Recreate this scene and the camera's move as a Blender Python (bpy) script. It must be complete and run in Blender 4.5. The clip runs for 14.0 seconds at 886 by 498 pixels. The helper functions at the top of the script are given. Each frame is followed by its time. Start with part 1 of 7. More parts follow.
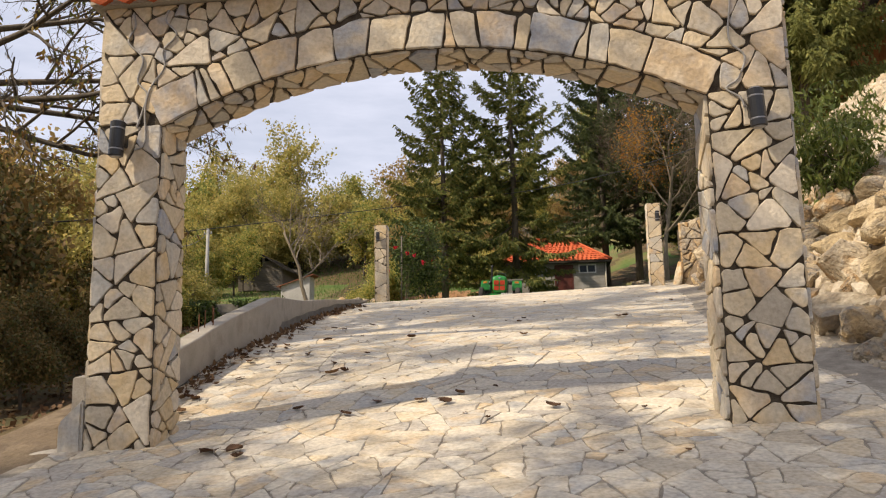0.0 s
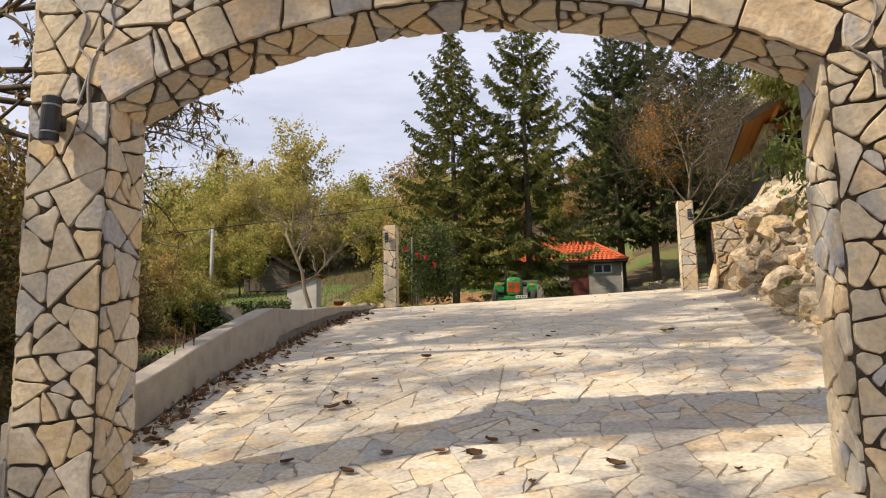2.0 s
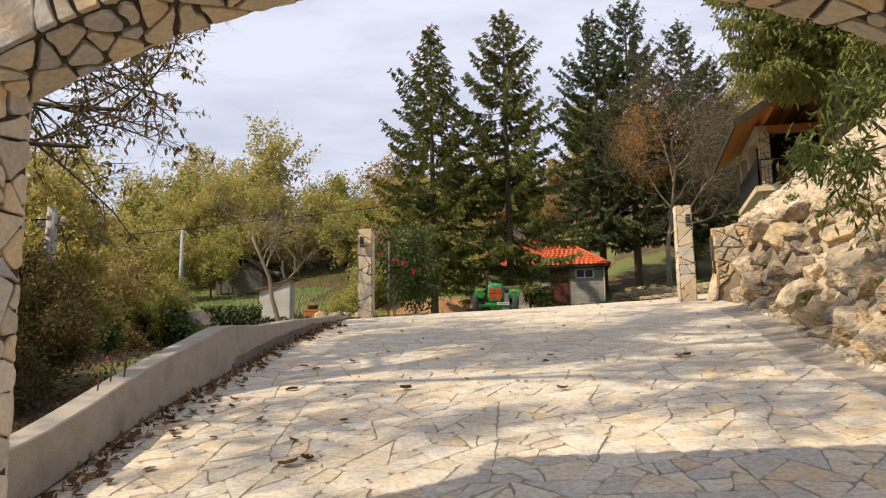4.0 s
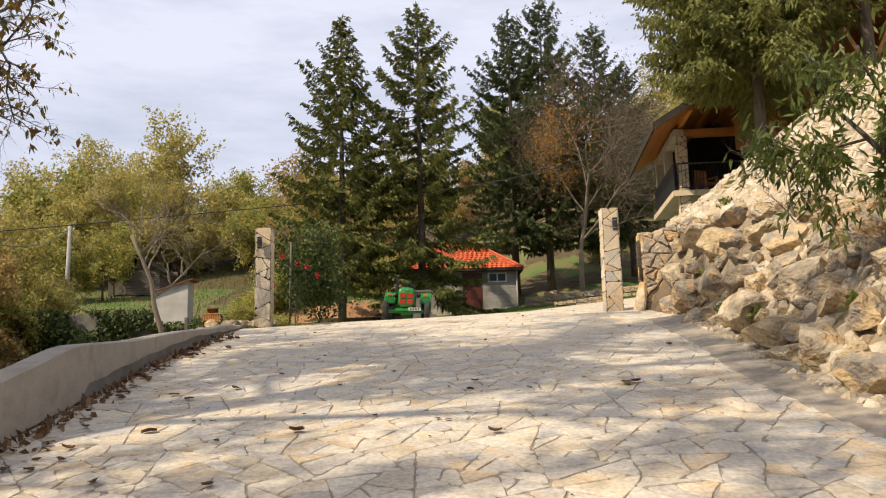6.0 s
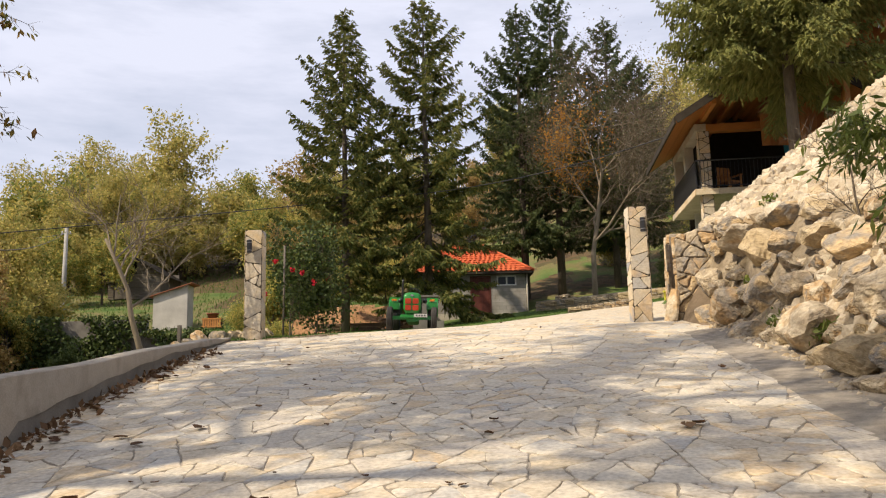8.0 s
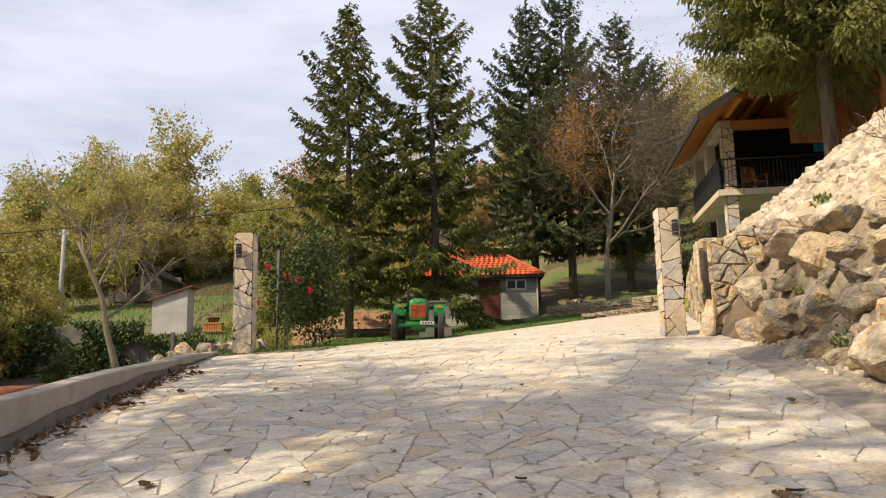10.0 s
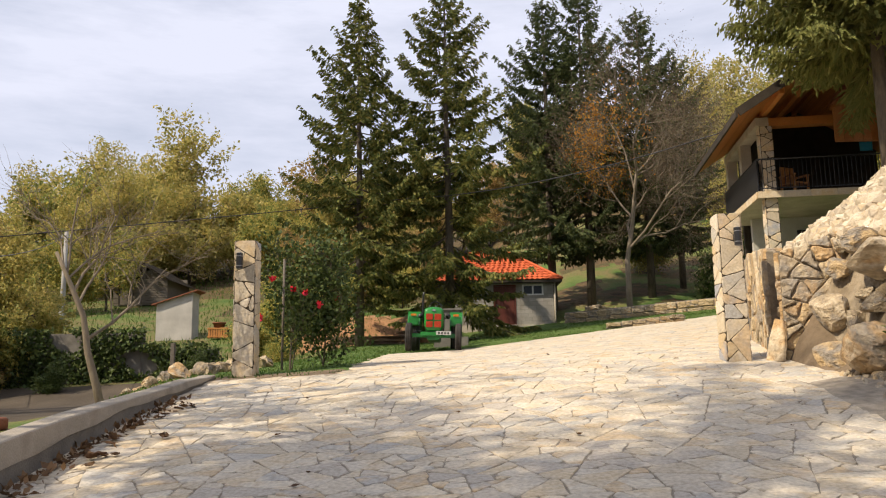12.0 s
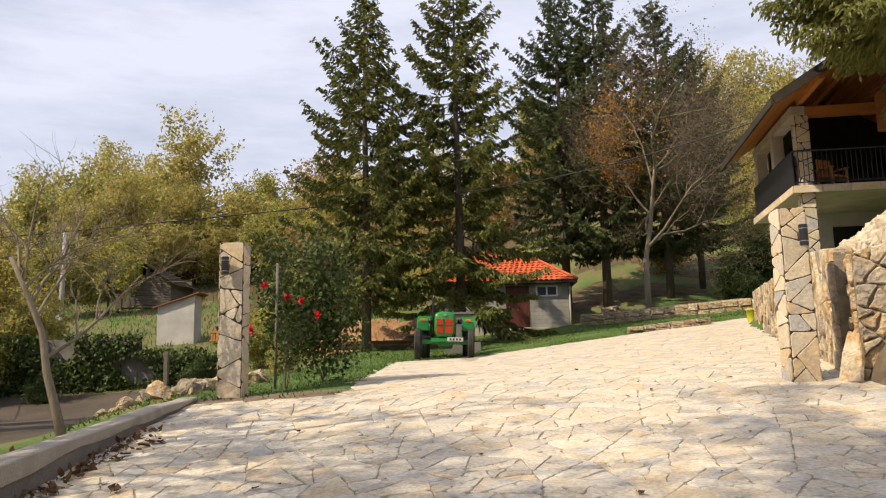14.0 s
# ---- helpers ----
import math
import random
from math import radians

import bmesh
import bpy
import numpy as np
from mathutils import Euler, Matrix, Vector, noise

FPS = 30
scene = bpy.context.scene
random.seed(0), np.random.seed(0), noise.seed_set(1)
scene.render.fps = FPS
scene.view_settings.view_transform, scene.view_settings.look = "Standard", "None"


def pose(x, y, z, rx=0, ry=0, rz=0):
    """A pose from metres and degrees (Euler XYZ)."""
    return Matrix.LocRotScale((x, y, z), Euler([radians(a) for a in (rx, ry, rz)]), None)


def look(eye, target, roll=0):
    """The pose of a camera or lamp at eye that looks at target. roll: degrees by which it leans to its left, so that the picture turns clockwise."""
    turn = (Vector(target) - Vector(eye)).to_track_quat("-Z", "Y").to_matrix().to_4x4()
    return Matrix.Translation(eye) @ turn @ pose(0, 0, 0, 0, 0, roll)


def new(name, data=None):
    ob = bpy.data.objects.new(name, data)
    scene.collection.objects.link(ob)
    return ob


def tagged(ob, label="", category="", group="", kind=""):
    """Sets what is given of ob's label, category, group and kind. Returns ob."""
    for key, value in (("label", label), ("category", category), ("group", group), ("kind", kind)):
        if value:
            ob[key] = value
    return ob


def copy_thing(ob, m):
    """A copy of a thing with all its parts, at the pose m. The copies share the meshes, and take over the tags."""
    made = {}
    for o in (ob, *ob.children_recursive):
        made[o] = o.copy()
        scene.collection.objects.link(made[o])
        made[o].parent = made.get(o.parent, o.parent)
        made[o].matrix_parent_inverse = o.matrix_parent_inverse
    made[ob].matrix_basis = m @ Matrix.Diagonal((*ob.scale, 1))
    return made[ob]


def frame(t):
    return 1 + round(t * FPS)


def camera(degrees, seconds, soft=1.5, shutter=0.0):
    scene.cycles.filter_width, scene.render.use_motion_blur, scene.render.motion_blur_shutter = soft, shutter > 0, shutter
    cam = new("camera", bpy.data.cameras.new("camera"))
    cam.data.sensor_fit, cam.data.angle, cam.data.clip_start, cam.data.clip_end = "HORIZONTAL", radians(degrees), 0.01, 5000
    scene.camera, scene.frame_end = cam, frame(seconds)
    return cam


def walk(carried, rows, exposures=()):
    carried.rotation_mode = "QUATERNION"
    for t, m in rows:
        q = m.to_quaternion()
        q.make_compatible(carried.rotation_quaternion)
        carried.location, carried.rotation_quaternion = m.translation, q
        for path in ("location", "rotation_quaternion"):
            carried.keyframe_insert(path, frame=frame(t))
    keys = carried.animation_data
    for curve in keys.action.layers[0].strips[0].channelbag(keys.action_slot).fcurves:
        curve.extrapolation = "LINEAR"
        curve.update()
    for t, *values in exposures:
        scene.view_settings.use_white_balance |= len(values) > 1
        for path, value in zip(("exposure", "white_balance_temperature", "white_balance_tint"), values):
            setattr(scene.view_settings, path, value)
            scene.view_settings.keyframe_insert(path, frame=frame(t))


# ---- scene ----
cam = camera(58.0, 14.0, soft=1.15)
PATH = [
    (0, (0.812, -0.024, 1.636), (0.58, 1.937, 1.953), -1.1),
    (0.5, (0.738, 0.326, 1.712), (0.5, 2.286, 2.028), -1.0),
    (1, (0.592, 0.669, 1.814), (0.351, 2.63, 2.128), -1.0),
    (1.5, (0.551, 1.031, 1.881), (0.301, 2.991, 2.193), -1.1),
    (2, (0.502, 1.463, 1.972), (0.249, 3.423, 2.285), -1.1),
    (2.2, (0.481, 1.613, 2.004), (0.218, 3.57, 2.317), -0.9),
    (4.3, (0.223, 3.045, 2.332), (0.068, 5.013, 2.647), -1.0),
    (4.5, (0.203, 3.192, 2.346), (0.104, 5.165, 2.659), -1.0),
    (5, (0.192, 3.666, 2.428), (0.194, 5.642, 2.737), -1.2),
    (5.5, (0.16, 4.101, 2.503), (0.187, 6.077, 2.813), -1.2),
    (6, (0.151, 4.445, 2.591), (0.18, 6.42, 2.906), -1.3),
    (6.5, (0.177, 4.874, 2.692), (0.205, 6.849, 3.007), -1.4),
    (7, (0.151, 5.256, 2.762), (0.175, 7.231, 3.078), -1.4),
    (7.5, (0.138, 5.588, 2.853), (0.155, 7.562, 3.172), -1.4),
    (7.7, (0.143, 5.773, 2.871), (0.158, 7.747, 3.19), -1.4),
    (10, (0.112, 7.475, 3.183), (0.108, 9.449, 3.507), -1.2),
    (10.5, (0.045, 7.891, 3.343), (0.034, 9.865, 3.665), -1.2),
    (11, (-0.004, 8.28, 3.411), (-0.019, 10.254, 3.734), -1.2),
    (11.5, (-0.053, 8.674, 3.513), (-0.072, 10.647, 3.837), -1.1),
    (12, (-0.169, 9.049, 3.602), (-0.194, 11.022, 3.928), -1.0),
    (12.5, (-0.217, 9.423, 3.663), (-0.247, 11.396, 3.988), -1.2),
    (13, (-0.235, 9.81, 3.737), (-0.269, 11.784, 4.06), -1.2),
    (13.5, (-0.278, 10.208, 3.841), (-0.317, 12.181, 4.166), -1.2),
    (14, (-0.271, 10.631, 3.908), (-0.317, 12.604, 4.232), -1.2),
]
walk(cam, [(t, look(eye, target, roll)) for t, eye, target, roll in PATH], ((0.0, 0.16, 6800, 10), (14.0, 0.18, 6800, 10)))

# ---- world, sun ----
SUN_TO = Vector((-0.867, -0.498, 0.0)).normalized() * math.cos(radians(44)) + Vector((0, 0, math.sin(radians(44))))
world = bpy.data.worlds.new("sky")
scene.world = world
world.use_nodes = True
wn, wl = world.node_tree.nodes, world.node_tree.links
sky = wn.new("ShaderNodeTexSky")
sky.sky_type, sky.sun_disc = "NISHITA", False
sky.sun_elevation, sky.sun_rotation = radians(44), radians(240)
sky.air_density, sky.dust_density = 1.0, 2.0
wtc = wn.new("ShaderNodeTexCoord")
wmap = wn.new("ShaderNodeMapping")
wmap.inputs["Scale"].default_value = (1.2, 1.2, 5.5)
wmap.inputs["Rotation"].default_value = (0.1, 0.15, 0.3)
wno = wn.new("ShaderNodeTexNoise")
wno.inputs["Scale"].default_value, wno.inputs["Detail"].default_value, wno.inputs["Roughness"].default_value = 1.9, 7, 0.6
wra = wn.new("ShaderNodeValToRGB")
wra.color_ramp.elements[0].position, wra.color_ramp.elements[0].color = 0.28, (0.45, 0.45, 0.45, 1)
wra.color_ramp.elements[1].position, wra.color_ramp.elements[1].color = 0.62, (1, 1, 1, 1)
wmix = wn.new("ShaderNodeMixRGB")
wmix.inputs[2].default_value = (6.8, 7.2, 8.8, 1)
bg = wn["Background"]
bg.inputs["Strength"].default_value = 0.105
wl.new(wtc.outputs["Generated"], wmap.inputs["Vector"])
wl.new(wmap.outputs["Vector"], wno.inputs["Vector"])
wl.new(wno.outputs["Fac"], wra.inputs["Fac"])
wl.new(wra.outputs["Color"], wmix.inputs[0])
wl.new(sky.outputs["Color"], wmix.inputs[1])
wl.new(wmix.outputs["Color"], bg.inputs["Color"])
sun = new("sun", bpy.data.lights.new("sun", "SUN"))
sun.data.energy, sun.data.angle, sun.data.color = 5.0, radians(0.6), (1.0, 0.88, 0.71)
sun.matrix_world = look(SUN_TO * 60, (0, 0, 0))

# ---- materials ----
def mat_base(name):
    m = bpy.data.materials.new(name)
    m.use_nodes = True
    nt = m.node_tree
    return m, nt.nodes, nt.links, nt.nodes["Principled BSDF"]


def ramp_node(nodes, stops):
    r = nodes.new("ShaderNodeValToRGB")
    el = r.color_ramp.elements
    while len(el) < len(stops):
        el.new(0.5)
    for e, (p, c) in zip(el, stops):
        e.position, e.color = p, (*c, 1)
    return r


def surface(name, colors, grain=6.0, fine=60.0, rough=0.85, bump=0.3, vary="", metal=0.0, spread=0.6, spec=0.3, stretch=(1, 1, 1), bump_scale=0.02, coarse_bump=0.0, mottle=0.55):
    """A surface of several colours: by piece where vary is 'object' or 'island', else by noise, with grain at two scales and relief."""
    m, nodes, links, bsdf = mat_base(name)
    tc = nodes.new("ShaderNodeTexCoord")
    mp = nodes.new("ShaderNodeMapping")
    mp.inputs["Scale"].default_value = stretch
    links.new(tc.outputs["Object"], mp.inputs["Vector"])
    big, small = nodes.new("ShaderNodeTexNoise"), nodes.new("ShaderNodeTexNoise")
    for n, s, d in ((big, grain, 5), (small, fine, 4)):
        n.inputs["Scale"].default_value, n.inputs["Detail"].default_value = s, d
        links.new(mp.outputs["Vector"], n.inputs["Vector"])
    k = len(colors)
    ramp = ramp_node(nodes, [((i + 0.5) / k if vary else 0.32 + 0.36 * i / max(1, k - 1), c) for i, c in enumerate(colors)])
    if vary:
        src = nodes.new("ShaderNodeObjectInfo" if vary == "object" else "ShaderNodeNewGeometry")
        out = src.outputs["Random" if vary == "object" else "Random Per Island"]
        add = nodes.new("ShaderNodeMath")
        add.operation = "MULTIPLY_ADD"
        links.new(big.outputs["Fac"], add.inputs[0])
        add.inputs[1].default_value = spread
        sub = nodes.new("ShaderNodeMath")
        sub.operation = "SUBTRACT"
        links.new(out, sub.inputs[0])
        sub.inputs[1].default_value = spread * 0.5
        links.new(sub.outputs[0], add.inputs[2])
        links.new(add.outputs[0], ramp.inputs["Fac"])
    else:
        links.new(big.outputs["Fac"], ramp.inputs["Fac"])
    dark = nodes.new("ShaderNodeMixRGB")
    dark.blend_type = "MULTIPLY"
    dark.inputs[0].default_value = mottle
    fr = ramp_node(nodes, [(0.3, (0.62, 0.6, 0.58)), (0.65, (1, 1, 1))])
    links.new(small.outputs["Fac"], fr.inputs["Fac"])
    links.new(ramp.outputs["Color"], dark.inputs[1])
    links.new(fr.outputs["Color"], dark.inputs[2])
    links.new(dark.outputs["Color"], bsdf.inputs["Base Color"])
    bsdf.inputs["Roughness"].default_value = rough
    bsdf.inputs["Metallic"].default_value = metal
    bsdf.inputs["Specular IOR Level"].default_value = spec
    if bump:
        b = nodes.new("ShaderNodeBump")
        b.inputs["Strength"].default_value, b.inputs["Distance"].default_value = bump, bump_scale
        links.new(small.outputs["Fac"], b.inputs["Height"])
        if coarse_bump:
            b2 = nodes.new("ShaderNodeBump")
            b2.inputs["Strength"].default_value, b2.inputs["Distance"].default_value = coarse_bump, bump_scale * 5
            links.new(big.outputs["Fac"], b2.inputs["Height"])
            links.new(b2.outputs["Normal"], b.inputs["Normal"])
        links.new(b.outputs["Normal"], bsdf.inputs["Normal"])
    return m


def leafy(name, colors, through_light=0.42, rough=0.6):
    """Leaves: a colour for each leaf, with light passing through."""
    m, nodes, links, bsdf = mat_base(name)
    geo = nodes.new("ShaderNodeNewGeometry")
    k = len(colors)
    ramp = ramp_node(nodes, [((i + 0.5) / k, c) for i, c in enumerate(colors)])
    links.new(geo.outputs["Random Per Island"], ramp.inputs["Fac"])
    links.new(ramp.outputs["Color"], bsdf.inputs["Base Color"])
    bsdf.inputs["Roughness"].default_value = rough
    bsdf.inputs["Specular IOR Level"].default_value = 0.25
    tr = nodes.new("ShaderNodeBsdfTranslucent")
    links.new(ramp.outputs["Color"], tr.inputs["Color"])
    mix = nodes.new("ShaderNodeMixShader")
    mix.inputs[0].default_value = through_light
    links.new(bsdf.outputs[0], mix.inputs[1])
    links.new(tr.outputs[0], mix.inputs[2])
    links.new(mix.outputs[0], nodes["Material Output"].inputs["Surface"])
    return m


def plain(name, color, rough=0.5, metal=0.0, spec=0.4):
    return surface(name, [tuple(c * 0.88 for c in color), color], grain=3, fine=40, rough=rough, metal=metal, bump=0.08, spec=spec)


FLAG = [(0.50, 0.45, 0.38), (0.60, 0.53, 0.42), (0.66, 0.59, 0.47), (0.47, 0.45, 0.41), (0.60, 0.46, 0.29), (0.66, 0.60, 0.49), (0.62, 0.51, 0.35), (0.64, 0.58, 0.48), (0.56, 0.48, 0.36)]
CLAD = [(0.484, 0.418, 0.319), (0.616, 0.517, 0.363), (0.462, 0.44, 0.396), (0.66, 0.561, 0.407), (0.616, 0.462, 0.264), (0.55, 0.484, 0.385), (0.66, 0.528, 0.341), (0.363, 0.374, 0.396), (0.605, 0.451, 0.275), (0.682, 0.594, 0.462)]
ROCK = [(0.46, 0.35, 0.20), (0.58, 0.46, 0.29), (0.33, 0.285, 0.225), (0.52, 0.34, 0.165), (0.62, 0.52, 0.37), (0.41, 0.325, 0.215), (0.29, 0.26, 0.22), (0.56, 0.41, 0.23)]
SCREE = [(0.46, 0.38, 0.27), (0.55, 0.47, 0.345), (0.38, 0.32, 0.24), (0.50, 0.385, 0.24), (0.60, 0.52, 0.40)]
M_flag = surface("flagstone", FLAG, mottle=0.85, grain=4.0, fine=28, rough=0.8, bump=0.45, vary="object", spread=0.4, bump_scale=0.012, coarse_bump=0.3)
M_flag_rest = surface("flagstone_rest", FLAG, mottle=0.85, grain=4.0, fine=28, rough=0.8, bump=0.45, vary="island", spread=0.4, bump_scale=0.012, coarse_bump=0.3)
M_joint = surface("paving_joint", [(0.24, 0.205, 0.16), (0.40, 0.35, 0.28)], grain=8, fine=80, rough=0.95, bump=0.4)
M_clad = surface("cladding_stone", CLAD, mottle=0.6, grain=5.5, fine=30, rough=0.75, bump=0.45, vary="object", spread=0.24, bump_scale=0.015, coarse_bump=0.35)
M_clad_rest = surface("cladding_stone_rest", CLAD, grain=5.5, fine=55, rough=0.75, bump=0.45, vary="island", spread=0.24, bump_scale=0.015, coarse_bump=0.35)
M_mortar = surface("dark_mortar", [(0.055, 0.042, 0.03), (0.10, 0.08, 0.055)], grain=12, fine=90, rough=0.95, bump=0.5)
M_rock = surface("limestone_boulder", ROCK, mottle=0.85, grain=2.6, fine=18, rough=0.9, bump=0.8, vary="object", spread=0.9, bump_scale=0.04, coarse_bump=0.9)
M_rubble = surface("limestone_rubble", SCREE, grain=3.5, fine=30, rough=0.9, bump=0.5, vary="island", spread=0.7, bump_scale=0.02, coarse_bump=0.5)
M_concrete = surface("kerb_concrete", [(0.27, 0.24, 0.20), (0.38, 0.34, 0.285), (0.32, 0.29, 0.24)], grain=2.2, fine=70, rough=0.9, bump=0.35, bump_scale=0.008)
M_block = surface("kerb_block", [(0.15, 0.14, 0.125), (0.22, 0.205, 0.18)], grain=3, fine=60, rough=0.95, bump=0.5)
M_earth = surface("bare_earth", [(0.13, 0.095, 0.06), (0.20, 0.15, 0.10), (0.16, 0.12, 0.075)], grain=0.8, fine=14, rough=0.97, bump=0.6, bump_scale=0.05)
# brown earth, darkened further: the trees' shade over the road is in the colour
M_road = surface("dirt_road", [(0.055, 0.043, 0.03), (0.095, 0.075, 0.055)], grain=0.5, fine=9, rough=0.97, bump=0.5, bump_scale=0.04)
M_bank = surface("orange_earth", [(0.25, 0.13, 0.06), (0.36, 0.20, 0.10), (0.30, 0.17, 0.09)], grain=1.4, fine=12, rough=0.97, bump=0.8, bump_scale=0.08)
M_grass = surface("grass", [(0.06, 0.11, 0.022), (0.09, 0.15, 0.03), (0.11, 0.145, 0.04)], grain=0.6, fine=22, rough=0.95, bump=0.8, bump_scale=0.04)
M_wild = surface("rough_grass", [(0.065, 0.12, 0.025), (0.12, 0.15, 0.04), (0.16, 0.13, 0.055), (0.08, 0.14, 0.03)], grain=0.35, fine=8, rough=0.97, bump=0.9, bump_scale=0.08)
M_litter = surface("leaf_litter", [(0.06, 0.04, 0.02), (0.13, 0.085, 0.04), (0.07, 0.065, 0.025), (0.17, 0.10, 0.045)], grain=0.9, fine=18, rough=0.97, bump=0.8, bump_scale=0.05)
M_slope = surface("slope_rubble", [(0.20, 0.155, 0.10), (0.32, 0.26, 0.18), (0.15, 0.115, 0.07)], grain=1.2, fine=10, rough=0.95, bump=0.9, bump_scale=0.08)
M_blade = leafy("grass_blade", [(0.048, 0.101, 0.018), (0.084, 0.158, 0.024), (0.12, 0.169, 0.042)], 0.25)
M_bark = surface("bark", [(0.075, 0.06, 0.045), (0.14, 0.115, 0.085), (0.10, 0.085, 0.065)], grain=4, fine=30, rough=0.95, bump=0.9, stretch=(1, 1, 0.25), bump_scale=0.03)
M_bark_pale = surface("pale_bark", [(0.17, 0.14, 0.10), (0.27, 0.22, 0.16)], grain=4, fine=30, rough=0.95, bump=0.7, stretch=(1, 1, 0.3), bump_scale=0.02)
M_needle = leafy("spruce_needles", [(0.073, 0.097, 0.03), (0.126, 0.152, 0.038), (0.181, 0.19, 0.046), (0.247, 0.222, 0.06)], 0.15, 0.7)
M_needle_dark = leafy("dark_spruce_needles", [(0.055, 0.078, 0.034), (0.09, 0.118, 0.043), (0.125, 0.145, 0.048)], 0.15, 0.7)
# paler copy of the spruce needles: sunlight is put into the colour
M_needle_lit = leafy("sunlit_spruce_needles", [(0.17, 0.195, 0.06), (0.26, 0.27, 0.085), (0.35, 0.335, 0.11), (0.21, 0.225, 0.072)], 0.35, 0.7)
M_locust = leafy("yellow_green_leaves", [(0.28, 0.28, 0.08), (0.47, 0.40, 0.125), (0.60, 0.47, 0.155), (0.36, 0.33, 0.10)], 0.5)
M_olive = leafy("olive_leaves", [(0.16, 0.20, 0.052), (0.28, 0.30, 0.08), (0.44, 0.39, 0.105), (0.55, 0.43, 0.115)], 0.5)
M_rust = leafy("rust_leaves", [(0.28, 0.18, 0.07), (0.43, 0.28, 0.10), (0.25, 0.215, 0.082), (0.53, 0.38, 0.14)], 0.5)
M_deep = leafy("deep_green_leaves", [(0.036, 0.058, 0.017), (0.062, 0.092, 0.025), (0.095, 0.125, 0.03)], 0.2)
M_thicket = leafy("brown_green_leaves", [(0.075, 0.07, 0.022), (0.14, 0.10, 0.035), (0.22, 0.13, 0.045), (0.10, 0.105, 0.03)], 0.3)
M_gold = leafy("orange_leaves", [(0.42, 0.20, 0.03), (0.50, 0.27, 0.04), (0.36, 0.15, 0.025)])
M_peach = leafy("peach_leaves", [(0.082, 0.113, 0.023), (0.134, 0.17, 0.037), (0.195, 0.216, 0.055)], 0.3, 0.45)
M_walnut = leafy("walnut_leaves", [(0.105, 0.12, 0.03), (0.195, 0.165, 0.038), (0.3, 0.195, 0.045), (0.18, 0.09, 0.03)])
M_dry = leafy("dry_leaf", [(0.10, 0.055, 0.028), (0.17, 0.10, 0.05), (0.24, 0.14, 0.07), (0.13, 0.075, 0.04)], 0.1, 0.8)
M_rose = leafy("rose_petals", [(0.50, 0.01, 0.015), (0.62, 0.02, 0.03), (0.60, 0.05, 0.10)], 0.2, 0.5)
M_black = surface("black_painted_metal", [(0.012, 0.012, 0.013), (0.022, 0.022, 0.024)], grain=8, fine=90, rough=0.35, bump=0.05, spec=0.5)
M_steel = surface("dull_steel", [(0.22, 0.22, 0.23), (0.34, 0.34, 0.35)], grain=9, fine=60, rough=0.45, metal=0.7, bump=0.1)
M_rust_iron = surface("rusty_iron", [(0.10, 0.045, 0.02), (0.20, 0.09, 0.045)], grain=20, fine=90, rough=0.9, bump=0.4)
M_cable = plain("grey_conduit", (0.36, 0.34, 0.31), 0.6)
M_glass_lamp = plain("lamp_lens", (0.30, 0.30, 0.30), 0.2)
M_tile = surface("orange_roof_tile", [(0.44, 0.085, 0.03), (0.58, 0.13, 0.045), (0.52, 0.105, 0.035)], grain=5, fine=40, rough=0.75, bump=0.3, vary="island", spread=0.5)
M_tile_old = surface("weathered_tile", [(0.20, 0.08, 0.045), (0.30, 0.11, 0.06)], grain=5, fine=40, rough=0.85, bump=0.3)
M_door = surface("brown_red_door", [(0.10, 0.028, 0.02), (0.15, 0.042, 0.03)], grain=5, fine=50, rough=0.55, bump=0.25, stretch=(1, 1, 0.12))
M_white = surface("white_frame", [(0.62, 0.61, 0.58), (0.74, 0.73, 0.70)], grain=3, fine=40, rough=0.5, bump=0.1)
# near-black: the darkness of an unlit room put into the colour
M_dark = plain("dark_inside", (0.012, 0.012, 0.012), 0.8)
M_wood = surface("varnished_wood", [(0.34, 0.13, 0.035), (0.46, 0.19, 0.055), (0.40, 0.16, 0.045)], grain=3, fine=30, rough=0.55, bump=0.25, vary="island", spread=0.5, stretch=(1, 0.2, 1))
M_wood_orange = surface("orange_stained_wood", [(0.42, 0.18, 0.05), (0.55, 0.25, 0.08)], grain=4, fine=30, rough=0.6, bump=0.2)
M_wood_old = surface("weathered_boards", [(0.085, 0.075, 0.062), (0.16, 0.14, 0.115), (0.12, 0.10, 0.085)], grain=3, fine=30, rough=0.92, bump=0.6, vary="island", spread=0.6, stretch=(0.3, 1, 1))
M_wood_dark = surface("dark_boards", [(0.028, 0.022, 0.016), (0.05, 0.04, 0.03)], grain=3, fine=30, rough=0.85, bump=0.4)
M_plank = surface("stacked_planks", [(0.20, 0.13, 0.085), (0.32, 0.23, 0.15), (0.16, 0.11, 0.075)], grain=3, fine=30, rough=0.9, bump=0.5, vary="object", spread=0.5)
M_plaster = surface("grey_white_plaster", [(0.42, 0.40, 0.37), (0.55, 0.53, 0.49)], grain=1.3, fine=30, rough=0.95, bump=0.3)
M_slab = surface("pale_concrete", [(0.40, 0.36, 0.29), (0.52, 0.47, 0.39)], grain=2, fine=45, rough=0.9, bump=0.3)
M_green = surface("tractor_green_paint", [(0.010, 0.16, 0.022), (0.016, 0.23, 0.035)], grain=3, fine=30, rough=0.32, bump=0.03, spec=0.55)
M_red = surface("red_grille", [(0.38, 0.035, 0.012), (0.50, 0.06, 0.02)], grain=6, fine=40, rough=0.45, bump=0.1)
